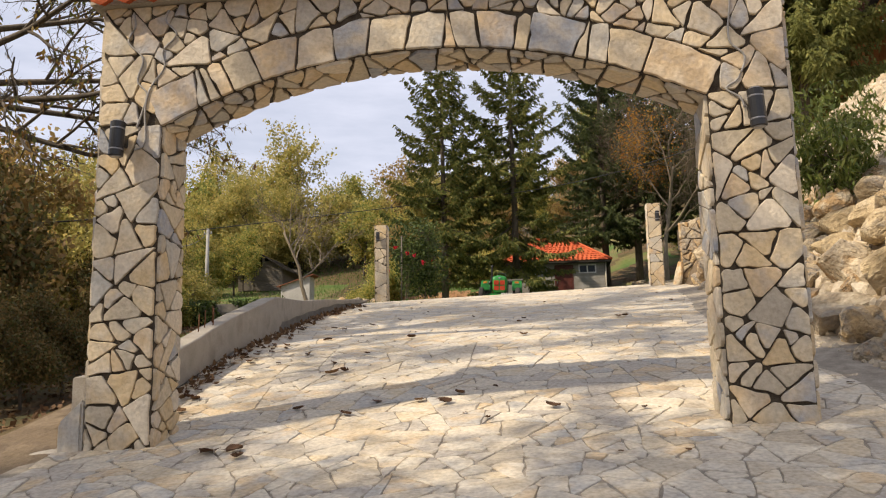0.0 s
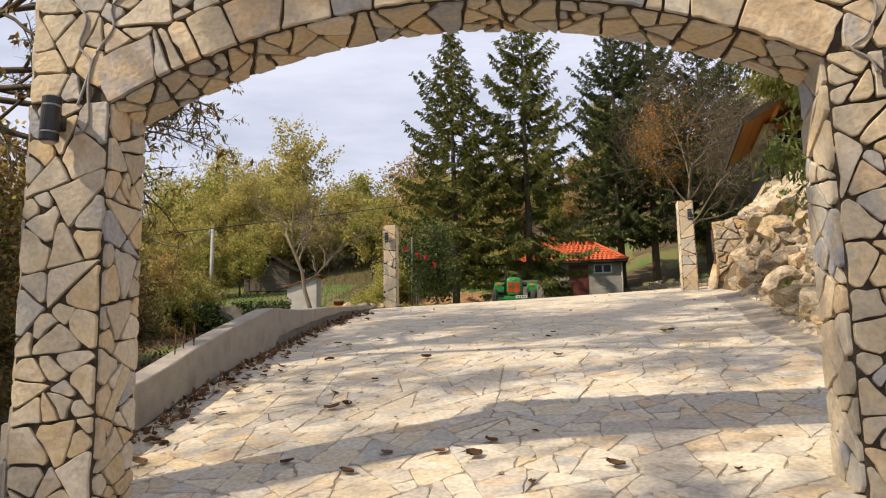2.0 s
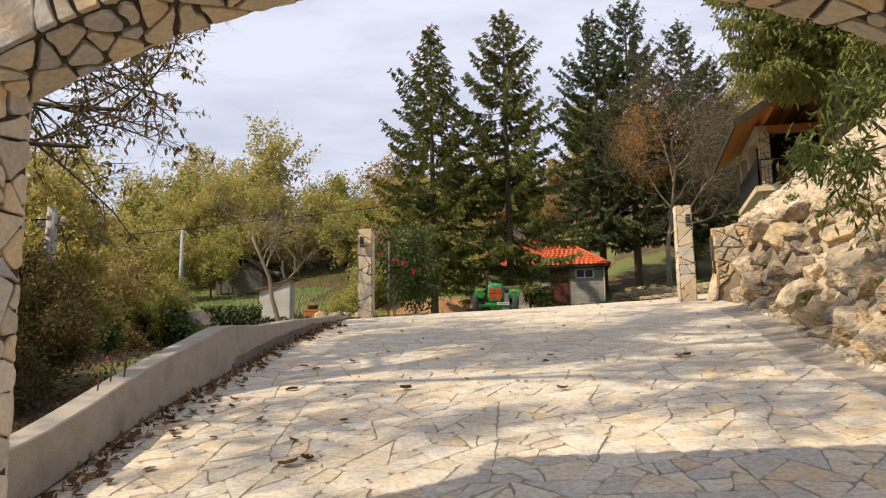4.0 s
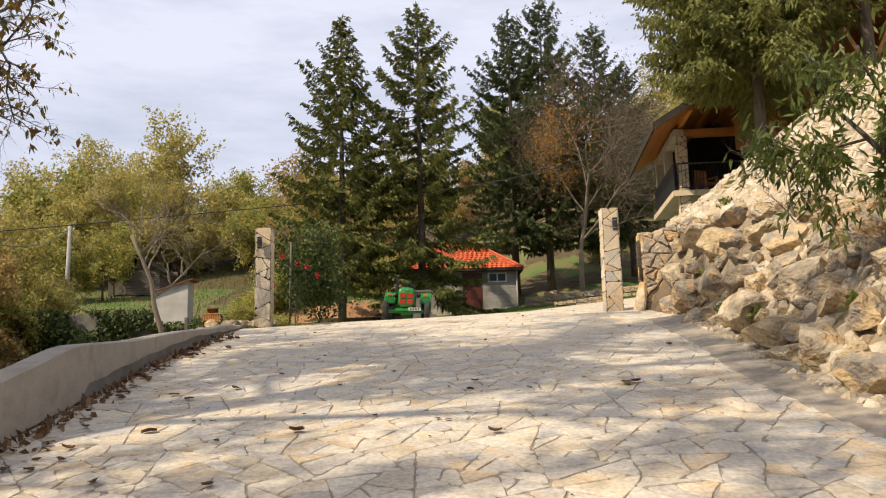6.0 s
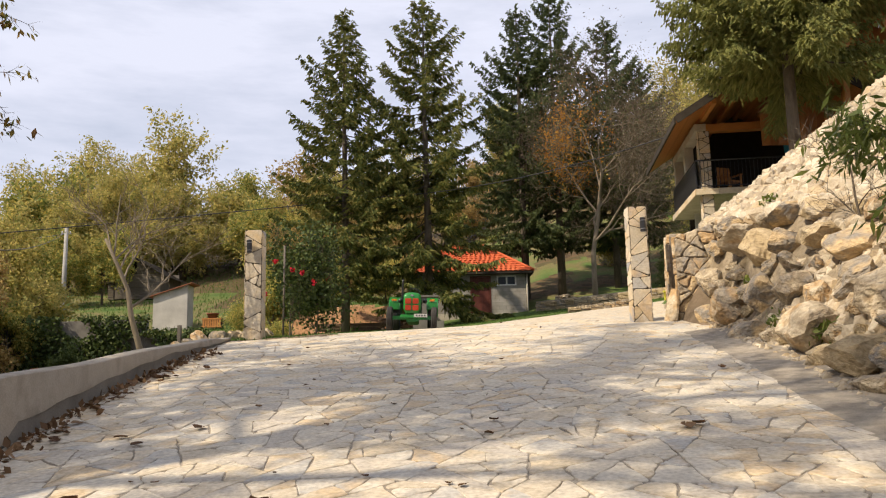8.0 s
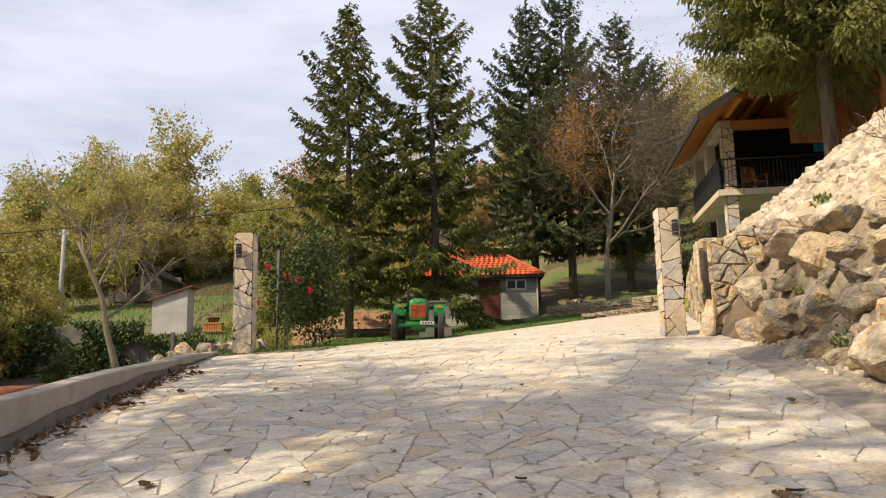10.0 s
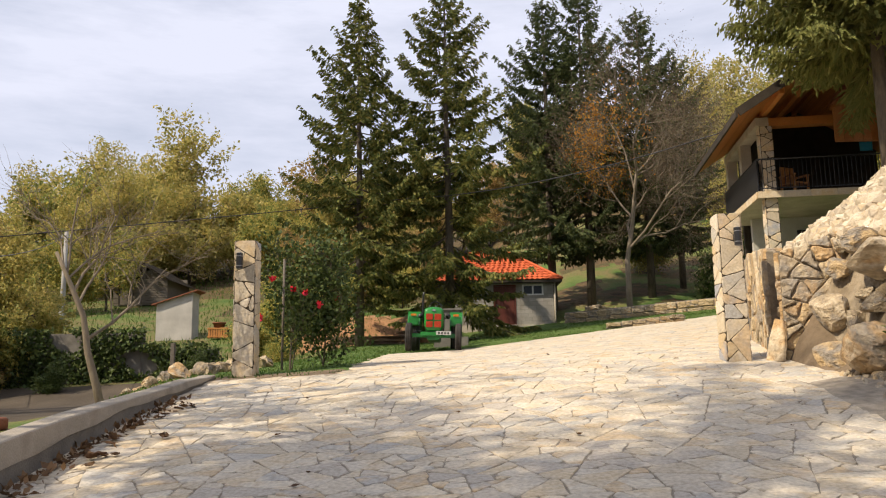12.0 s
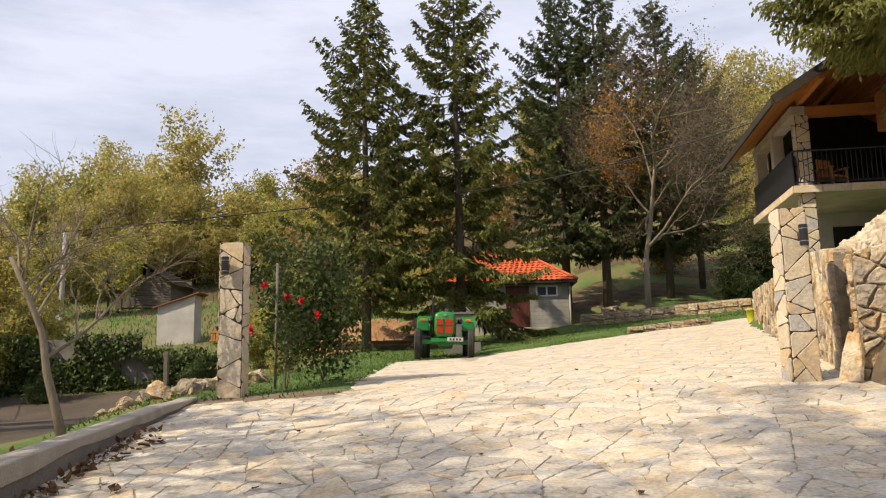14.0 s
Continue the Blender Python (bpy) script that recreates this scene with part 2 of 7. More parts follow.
M_tyre = surface("tyre_rubber", [(0.022, 0.021, 0.02), (0.055, 0.05, 0.045)], grain=5, fine=50, rough=0.9, bump=0.4)
M_amber = plain("amber_light", (0.65, 0.20, 0.02), 0.3)
M_plate = plain("number_plate", (0.55, 0.55, 0.53), 0.5)
M_bar = plain("dark_bar", (0.03, 0.03, 0.03), 0.6)
M_yellow = plain("yellow_plastic", (0.62, 0.60, 0.03), 0.45)
M_pole = surface("pole_concrete", [(0.30, 0.29, 0.27), (0.42, 0.41, 0.385)], grain=2, fine=40, rough=0.9, bump=0.25)
M_porcelain = plain("white_porcelain", (0.65, 0.64, 0.60), 0.3)
M_teal = plain("teal_cloth", (0.02, 0.20, 0.28), 0.8)


def blockwork(name):
    m, nodes, links, bsdf = mat_base(name)
    tc, sep, comb = nodes.new("ShaderNodeTexCoord"), nodes.new("ShaderNodeSeparateXYZ"), nodes.new("ShaderNodeCombineXYZ")
    links.new(tc.outputs["Object"], sep.inputs[0])
    s = nodes.new("ShaderNodeMath")
    links.new(sep.outputs["X"], s.inputs[0])
    links.new(sep.outputs["Y"], s.inputs[1])
    links.new(s.outputs[0], comb.inputs["X"])
    links.new(sep.outputs["Z"], comb.inputs["Y"])
    br = nodes.new("ShaderNodeTexBrick")
    br.inputs["Scale"].default_value = 1.0
    br.inputs["Brick Width"].default_value, br.inputs["Row Height"].default_value, br.inputs["Mortar Size"].default_value = 0.4, 0.2, 0.008
    br.inputs["Color1"].default_value, br.inputs["Color2"].default_value, br.inputs["Mortar"].default_value = (0.30, 0.285, 0.26, 1), (0.36, 0.34, 0.31, 1), (0.24, 0.225, 0.20, 1)
    links.new(comb.outputs[0], br.inputs["Vector"])
    no = nodes.new("ShaderNodeTexNoise")
    no.inputs["Scale"].default_value, no.inputs["Detail"].default_value = 1.7, 6
    links.new(tc.outputs["Object"], no.inputs["Vector"])
    rp = ramp_node(nodes, [(0.3, (0.7, 0.68, 0.64)), (0.7, (1, 1, 1))])
    links.new(no.outputs["Fac"], rp.inputs["Fac"])
    mx = nodes.new("ShaderNodeMixRGB")
    mx.blend_type = "MULTIPLY"
    mx.inputs[0].default_value = 1
    links.new(br.outputs["Color"], mx.inputs[1])
    links.new(rp.outputs["Color"], mx.inputs[2])
    links.new(mx.outputs[0], bsdf.inputs["Base Color"])
    bsdf.inputs["Roughness"].default_value = 0.95
    b = nodes.new("ShaderNodeBump")
    b.inputs["Strength"].default_value, b.inputs["Distance"].default_value = 0.5, 0.01
    b.invert = True
    links.new(br.outputs["Fac"], b.inputs["Height"])
    links.new(b.outputs["Normal"], bsdf.inputs["Normal"])
    return m


M_blockwall = blockwork("grey_blockwork")

# ---- mesh helpers ----
def link_mesh(name, V, F, material, parent=None, label="", smooth=False):
    me = bpy.data.meshes.new(name)
    V = V.tolist() if hasattr(V, "tolist") else V
    F = F.tolist() if hasattr(F, "tolist") else F
    me.from_pydata(V, [], F)
    if material is not None:
        me.materials.append(material)
    if smooth:
        me.polygons.foreach_set("use_smooth", [True] * len(me.polygons))
    ob = new(name, me)
    ob.parent = parent
    if label:
        tagged(ob, label)
    return ob


def part(name, bm, material, parent, label="", smooth=False):
    me = bpy.data.meshes.new(name)
    bmesh.ops.recalc_face_normals(bm, faces=bm.faces)
    bm.to_mesh(me)
    bm.free()
    me.materials.append(material)
    if smooth:
        me.polygons.foreach_set("use_smooth", [True] * len(me.polygons))
    ob = new(name, me)
    ob.parent = parent
    if label:
        tagged(ob, label)
    return ob


def thing(name, label, category, m=None, group="", kind=""):
    ob = new(name)
    ob.empty_display_size = 0.1
    ob.matrix_basis = m if m is not None else Matrix()
    return tagged(ob, label, category, group, kind)


class Geo:
    """Gathers the vertices and faces of one mesh."""

    def __init__(self):
        self.V, self.F = [], []

    def add(self, V, F):
        o = len(self.V)
        self.V.extend(tuple(v) for v in V)
        self.F.extend(tuple(i + o for i in f) for f in F)
        return self

    def box(self, x0, x1, y0, y1, z0, z1, m=None):
        V = [Vector(p) for p in ((x0, y0, z0), (x1, y0, z0), (x1, y1, z0), (x0, y1, z0), (x0, y0, z1), (x1, y0, z1), (x1, y1, z1), (x0, y1, z1))]
        if m is not None:
            V = [m @ v for v in V]
        return self.add(V, [(3, 2, 1, 0), (4, 5, 6, 7), (0, 1, 5, 4), (1, 2, 6, 5), (2, 3, 7, 6), (3, 0, 4, 7)])

    def beam(self, a, b, w, h):
        """A square timber from a to b."""
        a, b = Vector(a), Vector(b)
        d = b - a
        q = d.to_track_quat("X", "Z").to_matrix().to_4x4()
        return self.box(0, d.length, -w / 2, w / 2, -h / 2, h / 2, Matrix.Translation(a) @ q)

    def tube(self, pts, radii, sides=6, cap=True):
        pts = [Vector(p) for p in pts]
        if not hasattr(radii, "__len__"):
            radii = [radii] * len(pts)
        V, F = [], []
        for i, p in enumerate(pts):
            d = (pts[min(i + 1, len(pts) - 1)] - pts[max(i - 1, 0)])
            d = d.normalized() if d.length > 1e-9 else Vector((0, 0, 1))
            u = d.cross(Vector((0, 0, 1)) if abs(d.z) < 0.9 else Vector((1, 0, 0))).normalized()
            w = d.cross(u)
            for k in range(sides):
                a = 2 * math.pi * k / sides
                V.append(p + (u * math.cos(a) + w * math.sin(a)) * radii[i])
        for i in range(len(pts) - 1):
            for k in range(sides):
                k2 = (k + 1) % sides
                F.append((i * sides + k, i * sides + k2, (i + 1) * sides + k2, (i + 1) * sides + k))
        if cap:
            F.append(tuple(range(sides - 1, -1, -1)))
            F.append(tuple((len(pts) - 1) * sides + k for k in range(sides)))
        return self.add(V, F)

    def lathe(self, prof, sides, axis="z", at=(0, 0, 0)):
        """Turns a profile of (radius, height) round an axis."""
        V, F = [], []
        for r, h in prof:
            for k in range(sides):
                a = 2 * math.pi * k / sides
                c, s = r * math.cos(a), r * math.sin(a)
                p = {"z": (c, s, h), "x": (h, c, s), "y": (c, h, s)}[axis]
                V.append((p[0] + at[0], p[1] + at[1], p[2] + at[2]))
        n = len(prof)
        for i in range(n - 1):
            for k in range(sides):
                k2 = (k + 1) % sides
                F.append((i * sides + k, i * sides + k2, (i + 1) * sides + k2, (i + 1) * sides + k))
        F.append(tuple(range(sides)))
        F.append(tuple((n - 1) * sides + k for k in range(sides)))
        return self.add(V, F)

    def part(self, name, material, parent=None, label="", bevel=0.0, smooth=False):
        if not bevel:
            ob = link_mesh(name, self.V, self.F, material, parent, label, smooth)
            bm = bmesh.new()
            bm.from_mesh(ob.data)
            bmesh.ops.recalc_face_normals(bm, faces=bm.faces)
            bm.to_mesh(ob.data)
            bm.free()
            return ob
        bm = bmesh.new()
        vs = [bm.verts.new(v) for v in self.V]
        for f in self.F:
            bm.faces.new([vs[i] for i in f])
        bmesh.ops.recalc_face_normals(bm, faces=bm.faces)
        bmesh.ops.bevel(bm, geom=list(bm.edges), offset=bevel, segments=2, affect="EDGES", clamp_overlap=True)
        return part(name, bm, material, parent, label, smooth)


def clip_half(poly, px, py, nx, ny):
    """The part of a convex polygon on the side of (px, py) away from the normal."""
    out = []
    n = len(poly)
    for i in range(n):
        a, b = poly[i], poly[(i + 1) % n]
        da, db = (a[0] - px) * nx + (a[1] - py) * ny, (b[0] - px) * nx + (b[1] - py) * ny
        if da <= 0:
            out.append(a)
        if (da < 0 < db) or (db < 0 < da):
            s = da / (da - db)
            out.append((a[0] + (b[0] - a[0]) * s, a[1] + (b[1] - a[1]) * s))
    return out


def crazy_cells(seeds, gap, keep=None, limits=(), reach=1.0):
    """Irregular flat stones that fit one another, with open joints: a polygon for each seed."""
    S = np.array(seeds)
    cells = {}
    for i, (x, y) in enumerate(seeds):
        if keep is not None and not keep[i]:
            continue
        d2 = (S[:, 0] - x) ** 2 + (S[:, 1] - y) ** 2
        near = np.argsort(d2)[1:22]
        poly = [(x - reach, y - reach), (x + reach, y - reach), (x + reach, y + reach), (x - reach, y + reach)]
        for j in near:
            qx, qy = S[j]
            L = math.sqrt(d2[j])
            nx, ny = (qx - x) / L, (qy - y) / L
            k = L / 2 - gap / 2
            poly = clip_half(poly, x + nx * k, y + ny * k, nx, ny)
            if len(poly) < 3:
                break
        for lx, ly, nx, ny in limits:
            if len(poly) >= 3:
                poly = clip_half(poly, lx, ly, nx, ny)
        if len(poly) >= 3:
            poly = [p for k, p in enumerate(poly) if math.hypot(p[0] - poly[k - 1][0], p[1] - poly[k - 1][1]) > 0.012]
        if len(poly) >= 3:
            cells[i] = poly
    return cells


def inset(poly, d):
    """A convex polygon drawn in by d on every side."""
    n = len(poly)
    area = sum(poly[i - 1][0] * poly[i][1] - poly[i][0] * poly[i - 1][1] for i in range(n))
    sg = 1 if area > 0 else -1
    out = list(poly)
    for i in range(n):
        (ax, ay), (bx, by) = poly[i - 1], poly[i]
        L = math.hypot(bx - ax, by - ay)
        if L > 1e-6 and len(out) >= 3:
            nx, ny = sg * (by - ay) / L, -sg * (bx - ax) / L
            out = clip_half(out, ax - nx * d, ay - ny * d, nx, ny)
    return out


def blunt(poly, rng):
    """Breaks the sharp corners off a stone, and now and then a square one."""
    out, n = [], len(poly)
    for i in range(n):
        a, b, c = poly[i - 1], poly[i], poly[(i + 1) % n]
        ux, uy, vx, vy = a[0] - b[0], a[1] - b[1], c[0] - b[0], c[1] - b[1]
        lu, lv = math.hypot(ux, uy), math.hypot(vx, vy)
        turn_ = math.acos(max(-1, min(1, (ux * vx + uy * vy) / max(1e-9, lu * lv))))
        k = 0.0 if turn_ > 1.9 else rng.uniform(0.03, 0.075) if turn_ < 1.15 else rng.uniform(0.02, 0.055) if rng.random() < 0.4 else 0.0
        if k:
            out.append((b[0] + ux * min(0.35, k / lu), b[1] + uy * min(0.35, k / lu)))
            out.append((b[0] + vx * min(0.35, k / lv), b[1] + vy * min(0.35, k / lv)))
        else:
            out.append(b)
    return out


def split_stones(poly, rng, small, large, gap, out):
    """Breaks a convex polygon by slanting cuts into angular stones of between two areas."""
    n = len(poly)
    if n < 3:
        return out
    area = 0.5 * abs(sum(poly[i - 1][0] * poly[i][1] - poly[i][0] * poly[i - 1][1] for i in range(n)))
    if area < rng.uniform(small, large):
        p = inset(blunt(poly, rng), gap / 2 * rng.uniform(0.7, 1.35))
        p = [q for k, q in enumerate(p) if math.hypot(q[0] - p[k - 1][0], q[1] - p[k - 1][1]) > 0.012]
        if len(p) >= 3:
            out.append(p)
        return out
    cx = sum(p[0] for p in poly) / n
    cy = sum(p[1] for p in poly) / n
    far, best = 0, (1, 0)
    for i in range(n):
        for j in range(i):
            d = math.hypot(poly[i][0] - poly[j][0], poly[i][1] - poly[j][1])
            if d > far:
                far, best = d, ((poly[i][0] - poly[j][0]) / d, (poly[i][1] - poly[j][1]) / d)
    a = math.atan2(best[1], best[0]) + rng.gauss(0, 0.24)
    nx, ny = math.cos(a), math.sin(a)
    k = far * rng.uniform(-0.13, 0.13)
    px, py = cx + nx * k, cy + ny * k
    split_stones(clip_half(poly, px, py, nx, ny), rng, small, large, gap, out)
    return split_stones(clip_half(poly, px, py, -nx, -ny), rng, small, large, gap, out)


def scatter_seeds(rng, x0, x1, y0, y1, step, jitter=0.42, drop=0.2):
    out = []
    ny, nx = int((y1 - y0) / step) + 1, int((x1 - x0) / step) + 1
    for j in range(ny):
        for i in range(nx):
            if rng.random() < drop:
                continue
            out.append((x0 + (i + 0.5 * (j % 2) + rng.uniform(-jitter, jitter)) * step, y0 + (j + rng.uniform(-jitter, jitter)) * step))
    return out


def stone_geo(poly, to3d, rng, thick, edge=0.012, wobble=0.006):
    """A flat stone on a surface: to3d(u, v, height) gives its place. Rough outline, rounded rim."""
    pts = []
    n = len(poly)
    cx, cy = sum(p[0] for p in poly) / n, sum(p[1] for p in poly) / n
    for i in range(n):
        a, b = poly[i], poly[(i + 1) % n]
        L = math.hypot(b[0] - a[0], b[1] - a[1])
        c = min(0.2, 0.009 / max(L, 1e-6))
        pts.append((a[0] + (b[0] - a[0]) * c, a[1] + (b[1] - a[1]) * c))
        for s in ((0.5,) if 0.12 < L < 0.22 else (0.3, 0.68) if L >= 0.22 else ()):
            s += rng.uniform(-0.12, 0.12)
            w = rng.uniform(-wobble, wobble)
            pts.append((a[0] + (b[0] - a[0]) * s - (b[1] - a[1]) / L * w, a[1] + (b[1] - a[1]) * s + (b[0] - a[0]) / L * w))
        pts.append((b[0] - (b[0] - a[0]) * c, b[1] - (b[1] - a[1]) * c))
    m = len(pts)
    top, tilt_x, tilt_y = thick * rng.uniform(0.75, 1.2), rng.uniform(-0.012, 0.012), rng.uniform(-0.012, 0.012)
    V = [to3d(u, v, -0.01) for u, v in pts]
    V += [to3d(u, v, top - edge * 0.8 + tilt_x * (u - cx) + tilt_y * (v - cy)) for u, v in pts]
    for u, v in pts:
        d = math.hypot(u - cx, v - cy) or 1
        k = max(0.3, 1 - edge / d)
        V.append(to3d(cx + (u - cx) * k, cy + (v - cy) * k, top + tilt_x * (u - cx) + tilt_y * (v - cy)))
    F = []
    for r in range(2):
        for i in range(m):
            j = (i + 1) % m
            F.append((r * m + i, r * m + j, (r + 1) * m + j, (r + 1) * m + i))
    F.append(tuple(2 * m + i for i in range(m)))
    return V, F


def leaf_cloud(rng, centres, size, aspect=0.5, droop=0.0, spread=0.0):
    """Leaves as small folded blades at the given places, all in one array: vertices and faces."""
    C = np.repeat(np.asarray(centres, float), 1, axis=0)
    n = len(C)
    if spread:
        C = C + rng.normal(0, spread, C.shape)
    d = rng.normal(0, 1, (n, 3))
    d[:, 2] -= droop
    d /= np.linalg.norm(d, axis=1)[:, None]
    u = np.cross(d, rng.normal(0, 1, (n, 3)))
    u /= np.linalg.norm(u, axis=1)[:, None]
    s = size * rng.uniform(0.6, 1.3, (n, 1))
    tip, side = d * s, u * s * aspect * 0.5
    V = np.stack([C, C + tip * 0.45 + side, C + tip, C + tip * 0.45 - side], 1).reshape(-1, 3)
    F = np.arange(4 * n).reshape(-1, 4)
    return V, F


def rock_mesh(seed, sub=3):
    """A broken boulder of about unit size, with flat faces."""
    rng = random.Random(seed)
    bm = bmesh.new()
    bmesh.ops.create_icosphere(bm, subdivisions=sub, radius=0.5)
    planes = []
    for _ in range(15):
        n = Vector((rng.gauss(0, 1), rng.gauss(0, 1), rng.gauss(0, 1))).normalized()
        planes.append((n, rng.uniform(0.24, 0.40)))
    off = Vector((seed * 3.1, 0, 0))
    for v in bm.verts:
        for n, k in planes:
            d = v.co.dot(n) - k
            if d > 0:
                v.co -= n * d
        v.co += v.co.normalized() * 0.05 * noise.noise(v.co * 3.2 + off) + v.co.normalized() * 0.035 * noise.noise(v.co * 9 + off)
    me = bpy.data.meshes.new("rock")
    bm.to_mesh(me)
    bm.free()
    return me

# ---- the lie of the land ----
def table(rows, soft=1.0):
    ys = np.arange(-40, 720, 0.25)
    a, b = zip(*rows)
    v = np.interp(ys, a, b)
    k = max(1, int(soft / 0.25))
    pad = np.pad(v, k, mode="edge")
    v = np.convolve(pad, np.ones(2 * k + 1) / (2 * k + 1), mode="valid")
    return lambda y: np.interp(y, ys, v)


drive_z = table([(-40, -8), (0, -0.07), (6.25, 1.18), (9.8, 2.0), (12.2, 2.42), (16.3, 3.05), (20.4, 3.68), (22, 3.88), (34, 4.52), (45, 5.35), (50, 5.85), (60, 8), (90, 16), (160, 36), (400, 80), (720, 90)])
cross_z = table([(-40, 0.03), (20, 0.03), (34, 0.10), (60, 0.10), (200, 0.02)], 3)
left_z = table([(-40, -8), (0, -0.3), (6, 0.85), (12, 1.75), (18, 2.95), (22, 3.15), (36, 3.3), (46, 5.0), (55, 6.25), (70, 9.6), (90, 15), (160, 34), (400, 80), (720, 90)], 1.5)
kerb_x = table([(-40, -3.3), (5, -3.2), (8, -3.02), (10, -3.25), (12.3, -3.38), (14.5, -3.65), (16.5, -3.8), (22, -3.85)], 0.75)
foot_x = table([(-40, 4.4), (6.5, 4.3), (8, 4.05), (9.6, 3.82), (11.6, 3.76), (13, 3.92), (14.5, 4.22), (15.7, 4.42), (17, 4.52), (18.4, 4.72), (19.4, 4.8), (20.3, 4.5), (34, 8.1), (45, 12.2), (720, 60)], 0.5)
slope_w = table([(-40, 0.72), (21, 0.72), (26, 0.66), (29, 0.35), (31, 0.12), (720, 0.1)], 1)
face_w = table([(-40, 1.5), (13, 1.5), (16, 1.35), (17.5, 0.8), (19, 0.5), (20.6, 0.35), (720, 0.35)], 0.5)
face_z = table([(-40, 1.5), (14, 1.55), (18, 1.7), (20.5, 1.5), (26, 1.2), (34, 0.7), (37, 0), (720, 0)], 0.5)
kerb_top = table([(-40, 1.9), (6.5, 1.65), (8, 1.92), (10.5, 2.53), (12.5, 2.98), (15, 3.15), (17, 3.37), (19, 3.55), (20.4, 3.70), (30, 3.8)], 0.4)


def ease(t):
    t = np.clip(t, 0, 1)
    return t * t * (3 - 2 * t)


def drive(x, y):
    x = np.clip(x, -6, 12)
    return drive_z(y) + np.where(x < 0, 0.03 * x, cross_z(y) * x)


def land(x, y):
    x, y = np.asarray(x, float), np.asarray(y, float)
    e0 = np.interp(y, [21, 22.5], [-4.05, -4.4])
    run = np.interp(y, [15, 23], [0.7, 3.0])
    t = ease((e0 - x) / run)
    low = left_z(y) - 0.04 * np.clip(-x - 6, 0, 30) * np.interp(y, [40, 60], [1, 0])
    z = drive(x, y) * (1 - t) + low * t
    over = np.maximum(0, x - foot_x(y))
    rise = face_z(y) * np.clip(over / face_w(y), 0, 1) + slope_w(y) * np.maximum(0, over - face_w(y))
    z = z + np.where(rise > 4.7, 4.7 + (rise - 4.7) * 0.3, rise)
    bank = ease((y - 46 + 0.25 * (x + 6)) / 2.5) * ease((0.2 - x) / 1.0) * ease((x + 11) / 3.0)
    z = z + 1.3 * bank * np.interp(y, [52, 62], [1, 0])
    hill = np.clip(y - 52, 0, 60) * 0.13 * ease((x - 2) / 8)
    return z + hill


def in_drive(x, y):
    if y < 21.3:
        return kerb_x(y) - 0.05 < x < foot_x(y) + (0.12 if y < 19 else 0.0)
    return x > -1.95 - 0.02 * (y - 21) and x < foot_x(y) and y < 34.7 + 0.42 * max(x, -2.2)


def ground_axis(lo, hi, a, b, step):
    mid = list(np.arange(a, b + 1e-6, step))
    out, s, v = [], step, b
    while v < hi:
        s *= 1.22
        v += s
        out.append(v)
    low, s, v = [], step, a
    while v > lo:
        s *= 1.22
        v -= s
        low.append(v)
    return np.array(low[::-1] + mid + out)


gx, gy = ground_axis(-500, 500, -14, 22, 0.4), ground_axis(-120, 700, -4, 62, 0.4)
GX, GY = np.meshgrid(gx, gy)
GZ = land(GX, GY)
GN = np.array([noise.noise(Vector((x * 0.35, y * 0.35, 0))) for x, y in zip(GX.ravel(), GY.ravel())]).reshape(GX.shape)
covered = np.vectorize(in_drive)(GX, GY)
GZ = GZ + np.where(covered, -0.09, 0.05 * GN)
nx_, ny_ = len(gx), len(gy)
idx = np.arange(nx_ * ny_).reshape(ny_, nx_)
GF = np.stack([idx[:-1, :-1], idx[:-1, 1:], idx[1:, 1:], idx[1:, :-1]], -1).reshape(-1, 4)
ground = link_mesh("ground", np.stack([GX, GY, GZ], -1).reshape(-1, 3), GF, None, None, "", True)
tagged(ground, "sloping ground of lawn, rough grass, dirt road and rubble bank", "ground", kind="structure")
for m in (M_earth, M_grass, M_wild, M_road, M_bank, M_litter, M_slope):
    ground.data.materials.append(m)
cx, cy, cn = (0.25 * (A[:-1, :-1] + A[:-1, 1:] + A[1:, 1:] + A[1:, :-1]) for A in (GX, GY, GN))
gm = np.full(cx.shape, 2)
gm[(cx > -5.5 + cn) & (cy > 21) & (cy < 51) & (cx < foot_x(cy) + 6)] = 1
gm[(cx < -4.0) & (cy < 20)] = 5
gm[(cy < 20) & (cx < -3.9) & (cy > 3)] = 5
gm[(cx < -6.0 + cn) & (cy > 22) & (cy < 40 + 2 * cn)] = 3
gm[(cx < -3.9) & (cx > -7) & (cy > 15) & (cy < 23)] = 2
gm[(cx > foot_x(cy) - 0.2) & (cy < 30)] = 6
gm[(cx > -9 + cn) & (cx < 0.3 + cn) & (cy + 0.25 * (cx + 6) > 45.8 + 0.4 * cn) & (cy + 0.25 * (cx + 6) < 48.3 + 0.6 * cn)] = 4
gm[(cx > 3) & (cy > 52) & (cn > -0.05)] = 5
gm[(cx < -12) & (cy > 74)] = 5
gm[(cy > 64) & ((cx > -17) | (cx < -31)) & (cx < 4)] = 5
gm[(cy > 95)] = 5
gm[(cy < 22) & (cx > -4.1) & (cx < foot_x(cy))] = 0
ground.data.polygons.foreach_set("material_index", gm.ravel().astype(np.int32))

